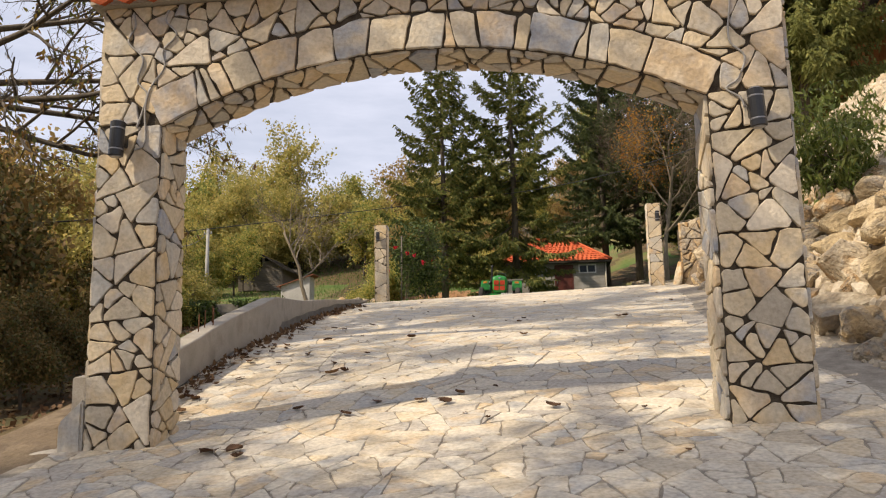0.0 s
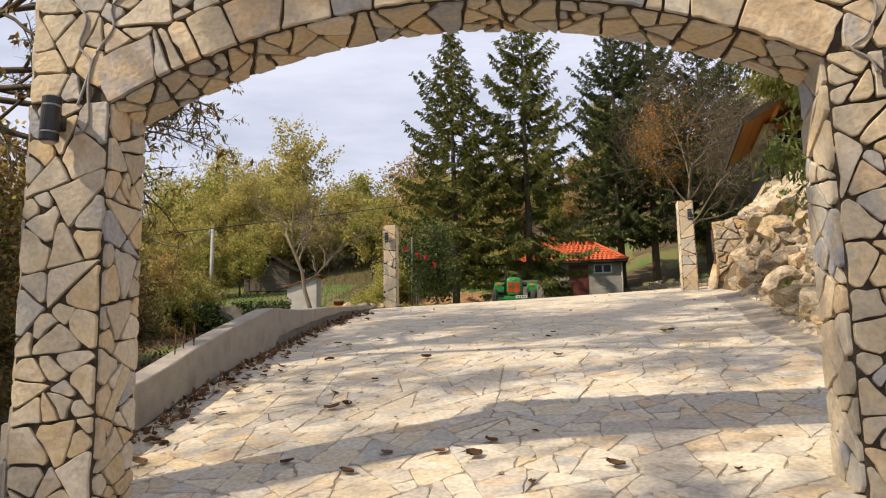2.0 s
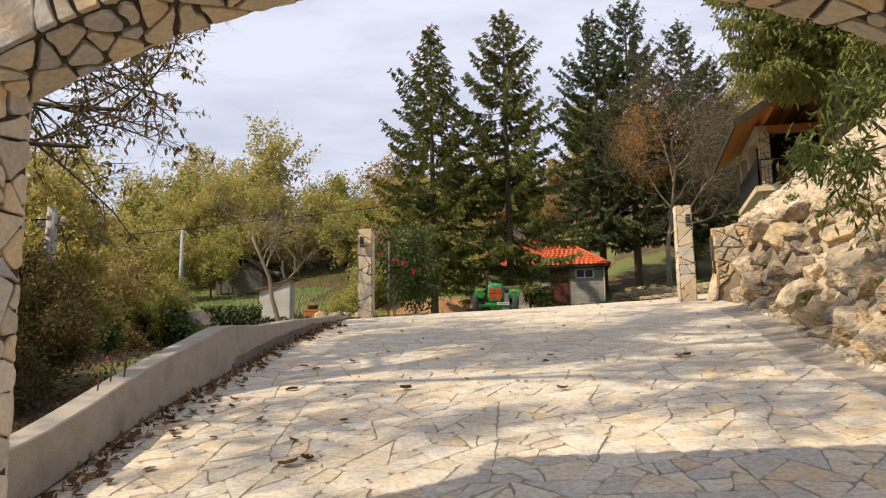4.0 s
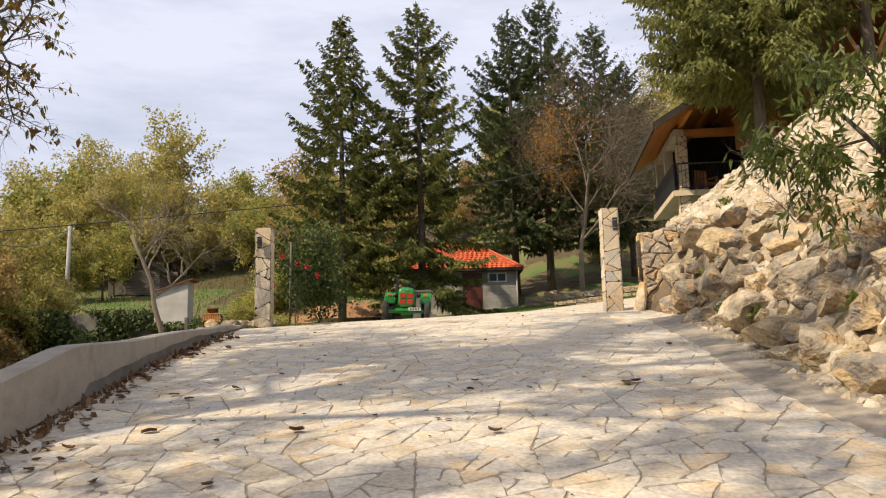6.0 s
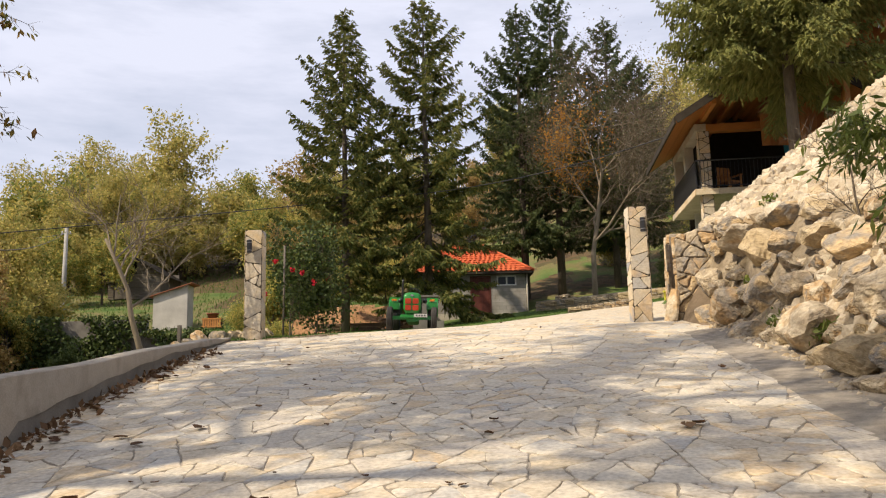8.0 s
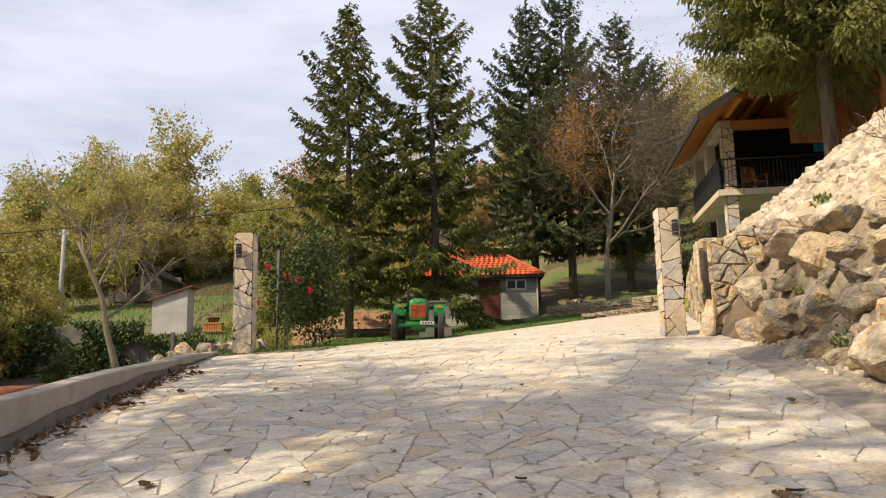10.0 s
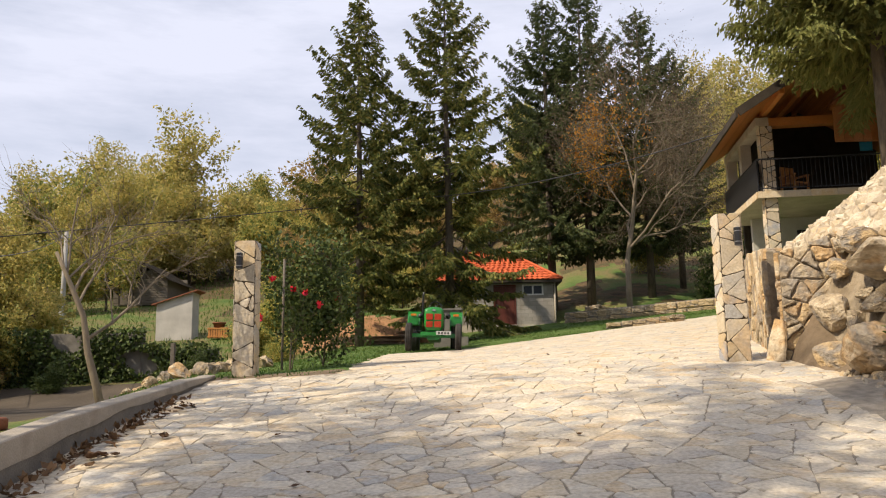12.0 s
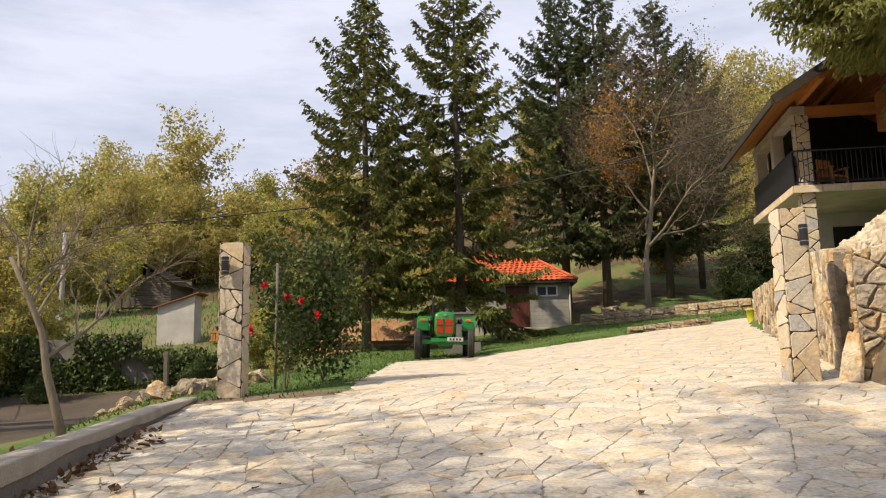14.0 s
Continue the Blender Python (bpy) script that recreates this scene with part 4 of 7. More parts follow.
# this one takes the needles with sunlight in their colour
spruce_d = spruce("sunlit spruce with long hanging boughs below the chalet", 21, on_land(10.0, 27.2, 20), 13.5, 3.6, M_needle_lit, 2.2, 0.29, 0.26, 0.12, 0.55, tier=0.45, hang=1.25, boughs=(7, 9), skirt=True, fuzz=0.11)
spruce("spruce with a bare lower trunk on the rubble slope", 22, on_land(12.9, 26.2, 70), 15.0, 3.2, M_needle, 1.2, 0.34, 0.35, 0.2)

M_twig = leafy("brown_last_leaves", [(0.13, 0.10, 0.065), (0.17, 0.12, 0.07), (0.11, 0.09, 0.06)], 0.2)
# half-bare tree with the last orange leaves
broadleaf("bare_tree", "nearly bare grey-barked tree with a few orange leaves", 4, on_land(8.45, 48.3), 12.6, 0.17, M_twig, 0.09, 3, M_bark_pale, 4, (6, 8), 0.85, 0.3, 0.07, 0.64, fork=0.25, second=(M_gold, 0.34, 0.14, (-2.4, 6.6), (0.9, 10.5)), sides=7)

# young bare walnut by the kerb
broadleaf("young_tree", "young bare walnut tree leaning beside the kerb", 15, on_land(-5.1, 20.4), 4.1, 0.065, M_walnut, 0.12, 0, M_bark_pale, 3, (5, 8), 0.7, 0.1, 0.12, 0.62, lean=(-0.3, 0), fork=0.22)

# big walnuts left of the drive, whose boughs hang over it
walnut = broadleaf("walnut_tree", "tall walnut tree with bare boughs and a few drying leaves", 31, on_land(-11.4, 6.8), 23.0, 0.32, M_walnut, 0.2, 0, M_bark, 4, (7, 9), 0.62, 0.12, 0.03, 0.44, fork=0.55, group="walnut trees", second=(M_walnut, 0.27, 0.19, (-9, 11.0), (9, 30)), bend=0.14)
copy_thing(walnut, on_land(-9.4, 6.0, 100, 0.75))
copy_thing(walnut, on_land(-11.6, -1.4, 215, 0.95))
copy_thing(walnut, on_land(-9.8, -4.6, 20, 0.9))
copy_thing(walnut, on_land(-7.4, -3.0, 140, 0.6))
copy_thing(walnut, on_land(-9.2, -1.8, 75, 0.62))
copy_thing(walnut, on_land(-5.6, -0.6, 260, 0.55))

# woods on the hill
locust = broadleaf("locust_tree", "large yellow-green locust tree in autumn", 41, on_land(-25.5, 86, 0, 1.0), 13.5, 0.26, M_locust, 0.40, 9, M_bark, 3, (6, 8), 1.15, 0.30, 0.04, 0.66, fork=0.38, group="woodland trees")
olive_tree = broadleaf("woodland_tree", "woodland tree with olive and yellow leaves", 42, on_land(-37, 82, 40), 11.5, 0.2, M_olive, 0.40, 9, M_bark, 3, (6, 8), 1.15, 0.30, 0.04, 0.66, fork=0.22, group="woodland trees")
rust_tree = broadleaf("woodland_tree", "woodland tree with rust brown leaves, half bare", 43, on_land(-16, 86, 10), 11.5, 0.2, M_rust, 0.36, 7, M_bark, 3, (6, 8), 1.05, 0.28, 0.06, 0.66, fork=0.22, group="woodland trees")
bush = broadleaf("bush", "dense dark green bush at the foot of the bank", 44, on_land(-20, 40), 3.2, 0.06, M_deep, 0.14, 9, M_bark, 3, (6, 8), 0.95, 0.22, 0.04, 0.6, fork=0.05, group="bushes")
thicket = broadleaf("bush", "brown and olive thicket beyond the kerb", 46, on_land(-9, 6.5), 3.4, 0.06, M_thicket, 0.11, 8, M_bark, 3, (6, 8), 0.95, 0.2, 0.05, 0.6, fork=0.05, group="bushes")
autumn_bush = broadleaf("bush", "loose olive and yellow bush", 45, on_land(-8.6, 48), 3.0, 0.05, M_olive, 0.13, 6, M_bark, 3, (6, 8), 0.9, 0.22, 0.06, 0.6, fork=0.05, group="bushes")
wood_rng = random.Random(77)
for x, y, s, kind_i in ((-33, 92, 0.9, 0), (-21, 92, 0.85, 1), (-44, 90, 0.95, 0), (-31, 78, 0.62, 1), (-36, 72, 0.8, 2), (-30, 66, 0.7, 1), (-12, 90, 0.8, 0), (-7, 84, 0.75, 2), (-2, 92, 0.9, 0), (-45, 72, 0.95, 1), (-52, 80, 1.0, 2),
                        (-40, 60, 0.85, 1), (-34, 52, 0.8, 2), (-26, 46, 0.75, 1), (-30, 40, 0.9, 2), (-23, 36, 0.65, 1), (-38, 44, 0.95, 0), (-12, 72, 0.7, 2), (-16, 76, 0.75, 1), (-6, 72, 0.65, 2), (-9, 66, 0.55, 1), (-60, 95, 1.1, 0), (-70, 80, 1.1, 1),
                        (-26, 30, 0.85, 1), (-20, 28, 0.7, 2), (-30, 26, 0.95, 2), (-24, 20, 0.9, 1), (-18, 24, 0.6, 2), (-27, 14, 1.0, 2), (-55, 55, 1.1, 2), (-48, 48, 1.0, 1), (-21, 40, 0.5, 0), (-34, 57, 0.55, 0),
                        (20, 84, 1.0, 1), (28, 88, 1.0, 0), (36, 80, 1.0, 2), (14, 88, 0.9, 0), (6, 90, 0.8, 2), (25, 74, 0.85, 0), (22, 68, 0.6, 0), (32, 66, 0.9, 1), (40, 60, 1.0, 2), (17, 74, 0.55, 2), (30, 100, 1.2, 0), (10, 100, 1.1, 1), (-10, 104, 1.1, 1), (-26, 108, 1.2, 1), (-46, 108, 1.2, 0), (-66, 112, 1.3, 1), (48, 100, 1.3, 1), (-84, 100, 1.3, 1), (-92, 80, 1.2, 0), (60, 80, 1.2, 1)):
    for dx, dy, ds in ((0, 0, 0.78), (wood_rng.uniform(2.5, 4.5), wood_rng.uniform(-4, 4), 0.66)):
        copy_thing((locust, olive_tree, rust_tree)[kind_i if dx == 0 else wood_rng.randint(0, 2)], on_land(x + dx, y + dy, wood_rng.uniform(0, 360), s * ds * wood_rng.uniform(0.9, 1.08)))
for x, y, sc in ((-16, 19, 0.6), (-13.0, 16.5, 0.5), (-19, 23, 0.7)):
    copy_thing(rust_tree, on_land(x, y, wood_rng.uniform(0, 360), sc))
for k in range(46):
    x, y = wood_rng.uniform(-62, -2), wood_rng.uniform(74, 100)
    copy_thing((locust, olive_tree, rust_tree)[wood_rng.randint(0, 2)], on_land(x, y, wood_rng.uniform(0, 360), wood_rng.uniform(0.5, 0.75)))
for x, y, s in ((-8.2, 9.6, 1.0), (-9.2, 12.0, 1.2), (-10.4, 10.2, 1.3), (-11.5, 13.8, 1.4), (-5.5, 9.2, 0.4), (-6.5, 13.4, 0.5), (-5.2, 7.6, 0.3), (-7.5, 11, 0.6), (-9, 6.5, 0.8), (-12, 43, 0.35), (-17, 44, 0.4), (-10.2, 40, 0.35), (-24, 47, 0.6), (-15, 38.6, 0.4), (-6.2, 12.5, 0.4), (-5.6, 10.2, 0.45), (-7.5, 15.0, 0.6), (-8, 8.6, 0.7), (-9.5, 18.5, 0.7), (-10, 13, 0.9), (-17, 34, 0.8), (-21, 38, 1.1), (13.5, 51, 0.9), (15.5, 53, 1.1), (17, 48, 1.0), (14.5, 45.5, 0.8)):
    copy_thing(thicket if y < 20 else bush, on_land(x, y, wood_rng.uniform(0, 360), s))
for x, y, s in ((-8.0, 50, 1.0), (-11, 53, 0.9), (-9, 44.5, 0.7), (-6.8, 40.0, 0.6), (-6, 52, 0.9), (-3, 53, 1.0), (-11, 60, 1.1), (-33, 64, 1.0), (-33, 56, 1.2), (16.5, 56, 0.9), (12.5, 60, 1.0), (19, 64, 1.2)):
    copy_thing(autumn_bush, on_land(x, y, wood_rng.uniform(0, 360), s))

# peach shrub on the rubble slope
broadleaf("peach_shrub", "peach shrub with long narrow green leaves on the stone slope", 52, on_land(5.4, 12.1), 2.6, 0.05, M_peach, 0.15, 4, M_bark, 3, (6, 8), 0.95, 0.07, -0.02, 0.62, 0.24, 1.2, (-0.85, 0.05), 0.12)
broadleaf("bare_shrub", "small bare shrub with thin reddish twigs among the boulders", 53, on_land(5.7, 16.3), 1.9, 0.02, M_rust, 0.08, 0, M_bark, 3, (4, 6), 0.7, 0.05, 0.1, 0.62, fork=0.05, second=(M_olive, 0.08, 0.07, (-2, 2), (0, 3)))

# ---- boulder bank ----
rock_meshes = [rock_mesh(s) for s in range(12)]
for me in rock_meshes:
    me.materials.append(M_rock)
bank = thing("boulder_bank", "steep bank of cream and ochre limestone boulders beside the drive", "rock bank", pose(4.4, 14, 2.7), kind="structure")
bank_inv = Matrix.Translation((-4.4, -14, -2.7))
rock_rng = random.Random(9)


M_pale_rock = surface("streaked_limestone", [(0.34, 0.33, 0.31), (0.66, 0.63, 0.57), (0.72, 0.69, 0.63)], grain=2.5, fine=20, rough=0.9, bump=0.7, bump_scale=0.03, coarse_bump=0.7, stretch=(0.6, 0.6, 2.2))


def put_rock(name, parent, inv, x, y, z, sx, sy, sz):
    ob = new(name, rock_rng.choice(rock_meshes))
    ob.parent = parent
    ob.matrix_basis = inv @ Matrix.LocRotScale((x, y, z), Euler((rock_rng.uniform(-0.5, 0.5), rock_rng.uniform(-0.5, 0.5), rock_rng.uniform(0, 6.28))), (sx, sy, sz))
    return ob


placed = []


def try_rock(x, y, s):
    z = float(land(x, y))
    for px, py, pz, ps in placed:
        if abs(px - x) < 1.2 and math.sqrt((px - x) ** 2 + (py - y) ** 2 + (pz - z) ** 2) < (ps + s) * 0.48:
            return False
    placed.append((x, y, z, s))
    return True


def lie(x, y):
    """The outward normal of the bank."""
    d = 0.12
    gx_, gy_ = float(land(x + d, y) - land(x - d, y)) / (2 * d), float(land(x, y + d) - land(x, y - d)) / (2 * d)
    return Vector((-gx_, -gy_, 1)).normalized()


count = 0
for size, tries, lo, hi, start_y in (((0.55, 0.85), 220, 0.1, 1.3, 6.5), ((0.4, 0.62), 2200, 0.0, 1.6, 6.5), ((0.3, 0.45), 2000, -0.1, 1.6, 17.3), ((0.25, 0.42), 6000, -0.05, 1.75, 6.5)):
    for _ in range(tries):
        y = rock_rng.uniform(start_y, 20.2)
        over = rock_rng.uniform(lo, hi) * float(face_w(y)) / 1.4
        if y > 19.8 and over < 0.5 or count >= 700:
            continue
        x = float(foot_x(y)) + over
        s = rock_rng.uniform(*size)
        if try_rock(x, y, s):
            count += 1
            c = Vector((x, y, float(land(x, y)))) + lie(x, y) * 0.07 * s
            put_rock("boulder", bank, bank_inv, c.x, c.y, c.z, s * rock_rng.uniform(1.05, 1.4), s * rock_rng.uniform(1.05, 1.4), s * rock_rng.uniform(0.8, 1.05))
pale = rock_meshes[3].copy()
pale.materials.clear()
pale.materials.append(M_pale_rock)
ob = new("boulder", pale)
ob.parent = bank
ob.matrix_basis = bank_inv @ Matrix.LocRotScale((5.62, 19.55, 5.3), Euler((0.1, 0.05, 0.2)), (1.25, 0.7, 0.6))
tagged(ob, "large white and grey streaked boulder")

# small rubble higher up and between
rub = Geo()
base_rocks = []
for k in range(5):
    bm = bmesh.new()
    bmesh.ops.create_icosphere(bm, subdivisions=1, radius=0.5)
    rr = random.Random(60 + k)
    for v in bm.verts:
        v.co *= rr.uniform(0.72, 1.1)
    base_rocks.append(([v.co.copy() for v in bm.verts], [tuple(v.index for v in f.verts) for f in bm.faces]))
    bm.free()


def add_rubble(geo, x, y, z, s, rng):
    V, F = rng.choice(base_rocks)
    m = Matrix.LocRotScale((x, y, z), Euler((rng.uniform(0, 6), rng.uniform(0, 6), rng.uniform(0, 6))), (s * rng.uniform(0.8, 1.4), s * rng.uniform(0.8, 1.4), s * rng.uniform(0.6, 0.9)))
    geo.add([m @ v for v in V], F)


for _ in range(15000):
    y = rock_rng.uniform(6, 21.4) if rock_rng.random() < 0.85 else rock_rng.uniform(21.4, 28)
    over = float(face_w(y)) * 1.12 + 0.12 + rock_rng.uniform(0, 1) ** 1.3 * 6.5
    x = float(foot_x(y)) + over
    add_rubble(rub, x, y, float(land(x, y)) + 0.01, rock_rng.uniform(0.10, 0.34), rock_rng)
for _ in range(1500):
    y = rock_rng.uniform(6.5, 17.0)
    x = float(foot_x(y)) + rock_rng.uniform(0.0, 1.05) * float(face_w(y))
    add_rubble(rub, x, y, float(land(x, y)) - 0.06, rock_rng.uniform(0.10, 0.28), rock_rng)
for _ in range(1100):
    y = rock_rng.uniform(6, 19)
    x = float(foot_x(y)) + rock_rng.uniform(-0.3, 0.35)
    add_rubble(rub, x, y, float(drive(x, y)) + 0.02, rock_rng.uniform(0.03, 0.14), rock_rng)
rv = rub.part("rubble", M_rubble, bank, "loose pale limestone rubble")
tagged(rv, kind="stuff")
rv.matrix_basis = bank_inv

# weeds among the stones
nrng = np.random.default_rng(3)
for x, y in ((4.45, 14.9), (4.6, 16.6), (5.3, 13.6), (4.9, 18.2), (5.6, 18.8), (4.35, 12.2)):
    z = float(land(x, y))
    C = np.array([(x, y, z + 0.12)] * 60)
    V, F = leaf_cloud(nrng, C, 0.11, 0.4, -0.5, 0.07)
    V = V - np.array((x, y, z))
    w = link_mesh("weed", V, F, M_peach)
    w.matrix_basis = Matrix.Translation((x, y, z))
    tagged(w, "small green weed growing between the boulders", "weed", "weeds")

# ---- dry stone retaining wall ----
wall_rocks = []
for k in range(6):
    bm = bmesh.new()
    bmesh.ops.create_cube(bm, size=1.0)
    bmesh.ops.bevel(bm, geom=list(bm.edges), offset=0.11, segments=1, affect="EDGES")
    rr = random.Random(80 + k)
    for v in bm.verts:
        v.co += Vector((rr.uniform(-1, 1), rr.uniform(-1, 1), rr.uniform(-1, 1))) * 0.07
    me = bpy.data.meshes.new("wall_stone")
    bm.to_mesh(me)
    bm.free()
    me.materials.append(M_rock)
    wall_rocks.append(me)


def coursed_wall(name, label, p0, p1, base_fn, top_fn, depth, course, seed, long=(0.28, 0.5), lean=0.0):
    """A wall of roughly squared stones in courses from p0 to p1, with mortar behind."""
    rng = random.Random(seed)
    a, b = Vector((*p0, 0)), Vector((*p1, 0))
    d = b - a
    L = d.length
    d.normalize()
    n = Vector((-d.y, d.x, 0))
    z0 = base_fn(0)
    w = thing(name, label, "wall", Matrix.Translation((a.x, a.y, z0)), kind="structure")
    ang = math.atan2(d.y, d.x)
    g = Geo()
    steps = max(2, int(L / 0.5))
    V, F = [], []
    for i in range(steps + 1):
        s = L * i / steps
        for off in (0.06, depth - 0.02):
            q = d * s + n * off
            V.append((q.x, q.y, base_fn(s) - 0.4 - z0))
            V.append((q.x, q.y, top_fn(s) - 0.07 - z0))
    for i in range(steps):
        o = i * 4
        F += [(o, o + 4, o + 5, o + 1), (o + 2, o + 3, o + 7, o + 6), (o + 1, o + 5, o + 7, o + 3)]
    F += [(0, 1, 3, 2), (steps * 4, steps * 4 + 2, steps * 4 + 3, steps * 4 + 1)]
    g.add(V, F)
    g.part("mortar", M_joint, w, "brown mortar")
    row = 0
    z_rel = 0.0
    while True:
        h = course * rng.uniform(0.6, 1.45)
        s = -0.02
        any_put = False
        while s < L:
            ln = min(rng.uniform(*long), L - s + 0.05)
            mid = s + ln / 2
            zb, zt = base_fn(min(L, mid)), top_fn(min(L, mid))
            if zb + z_rel < zt - h * 0.35 and ln > 0.08:
                hh = min(h, zt - zb - z_rel + 0.05)
                q = d * mid + n * (depth / 2 - rng.uniform(0.0, 0.04))
                ob = new("stone", rng.choice(wall_rocks))
                ob.parent = w
                ob.matrix_basis = Matrix.Translation((q.x, q.y, zb + z_rel + hh / 2 - z0)) @ Euler((lean, rng.uniform(-0.06, 0.06), ang + rng.uniform(-0.09, 0.09))).to_matrix().to_4x4() @ Matrix.Diagonal((ln * 0.98, depth * rng.uniform(0.95, 1.08), hh * rng.uniform(0.86, 0.98), 1))
                any_put = True
            s += ln
        z_rel += h
        row += 1
        if not any_put or row > 14:
            break
    return w


def masonry_wall(name, label, p0, p1, base_fn, top_fn, depth, small, large, seed):
    """A mortared wall of irregular stones from p0 to p1, its face to the right of the way there."""
    rng = random.Random(seed)
    a, b = Vector((*p0, 0)), Vector((*p1, 0))
    d = b - a
    L = d.length
    d.normalize()
    n = Vector((-d.y, d.x, 0))
    z0 = base_fn(0)
    w = thing(name, label, "wall", Matrix.Translation((a.x, a.y, z0)), kind="structure")
    g = Geo()
    steps = max(2, int(L / 0.4))
    V, F = [], []
    for i in range(steps + 1):
        s = L * i / steps
        for off in (0.0, depth):
            q = d * s + n * off
            V.append((q.x, q.y, base_fn(s) - 0.4 - z0))
            V.append((q.x, q.y, top_fn(s) - 0.05 - z0))
    for i in range(steps):
        o = i * 4
        F += [(o, o + 4, o + 5, o + 1), (o + 2, o + 3, o + 7, o + 6), (o + 1, o + 5, o + 7, o + 3)]
    F += [(0, 1, 3, 2), (steps * 4, steps * 4 + 2, steps * 4 + 3, steps * 4 + 1)]
    g.add(V, F)
    g.part("mortar", M_mortar_brown, w, "brown mortar")

    def lay(u0, u1, v0, to3d, top):
        pieces = []
        for k in range(max(1, round((u1 - u0) / 1.2))):
            m = max(1, round((u1 - u0) / 1.2))
            c0, c1 = u0 + (u1 - u0) * k / m, u0 + (u1 - u0) * (k + 1) / m
            split_stones([(c0, v0), (c1, v0), (c1, top(c1)), (c0, top(c0))], rng, small, large, 0.014, pieces)
        for poly in pieces:
            V, F = stone_geo(poly, to3d, rng, rng.uniform(0.03, 0.08), 0.02, 0.02)
            link_mesh("stone", V, F, M_rock, w)

    def face(u, v, h):
        q = d * u - n * h
        return (q.x, q.y, v + base_fn(u) - z0)

    lay(0.0, L, -0.1, face, lambda u: top_fn(u) - base_fn(u))

    def near_end(u, v, h):
        q = -d * h + n * u
        return (q.x, q.y, v)

    lay(0.0, depth, -0.1, near_end, lambda u: top_fn(0) - base_fn(0))

    def crown(u, v, h):
        q = d * u + n * v
        return (q.x, q.y, top_fn(u) - z0 - 0.06 + h)

    lay(0.0, L, 0.0, crown, lambda u: depth)
    return w


M_mortar_brown = surface("brown_mortar", [(0.19, 0.155, 0.11), (0.30, 0.25, 0.185)], grain=9, fine=70, rough=0.95, bump=0.6)
masonry_wall("retaining_wall_end", "roughly coursed limestone wall end beside the gate pillar", (4.42, 20.28), (5.75, 19.7), lambda s: 3.74, lambda s: 5.32 + 0.3 * s, 0.5, 0.02, 0.10, 1)
side_z = lambda s: float(drive(8.2 - 3.78 * s / 13.92, 34 - 13.4 * s / 13.92))
masonry_wall("retaining_wall_side", "long limestone retaining wall below the chalet", (8.2, 34.0), (4.52, 20.95), lambda s: side_z(s) - 0.02, lambda s: side_z(s) + 0.95 + 0.62 * min(1, s / 11), 0.35, 0.06, 0.2, 2)
coursed_wall("low_stone_wall", "low wall of pale rough stones behind the lawn", (5.4, 49.6), (12.4, 45.9), lambda s: float(land(5.4 + s * 0.884, 49.6 - s * 0.467)) - 0.05, lambda s: float(land(5.4 + s * 0.884, 49.6 - s * 0.467)) + 0.62, 0.5, 0.3, 3, (0.35, 0.75))
coursed_wall("stone_step", "low stone step beside the paving", (5.2, 37.4), (7.8, 37.0), lambda s: float(land(5.2 + s, 37.2)) - 0.05, lambda s: float(land(5.2 + s, 37.2)) + 0.30, 0.6, 0.16, 4, (0.3, 0.55))
# slabs leaning on the wall end
for i, (x, y, hgt, wdt, tilt) in enumerate(((4.24, 20.22, 0.62, 0.30, 14),)):
    rr = random.Random(300 + i)
    prof = [(-wdt / 2, 0), (wdt / 2, 0), (wdt / 2 * 0.9, hgt * 0.55), (wdt * 0.25, hgt), (-wdt * 0.3, hgt * 0.93), (-wdt / 2 * 0.95, hgt * 0.5)]
    V = [(0.03 + rr.uniform(-0.005, 0.005), u, v) for u, v in prof] + [(-0.03 + rr.uniform(-0.005, 0.005), u, v) for u, v in prof]
    n = len(prof)
    F = [tuple(range(n)), tuple(range(2 * n - 1, n - 1, -1))] + [(k, n + k, n + (k + 1) % n, (k + 1) % n) for k in range(n)]
    sl = Geo().add(V, F).part("stone_slab", M_rock, None, "thin limestone slab leaning on the wall end", 0.008)
    sl.matrix_basis = pose(x, y, float(drive(x, y)) - 0.01, 0, tilt, 25)
    tagged(sl, category="stone slab", group="leaning slabs")
# rocks tumbled behind the other pillar
for i in range(34):
    x, y = rock_rng.uniform(-6.3, -3.9), rock_rng.uniform(22.4, 26.0)
    s = rock_rng.uniform(0.2, 0.55)
    r = put_rock("loose_rock", None, Matrix(), x, y, float(land(x, y)) + 0.1 * s, s, s * 1.1, s * 0.75)
    tagged(r, "loose pale rock tumbled below the gate pillar", "rock", "loose rocks")

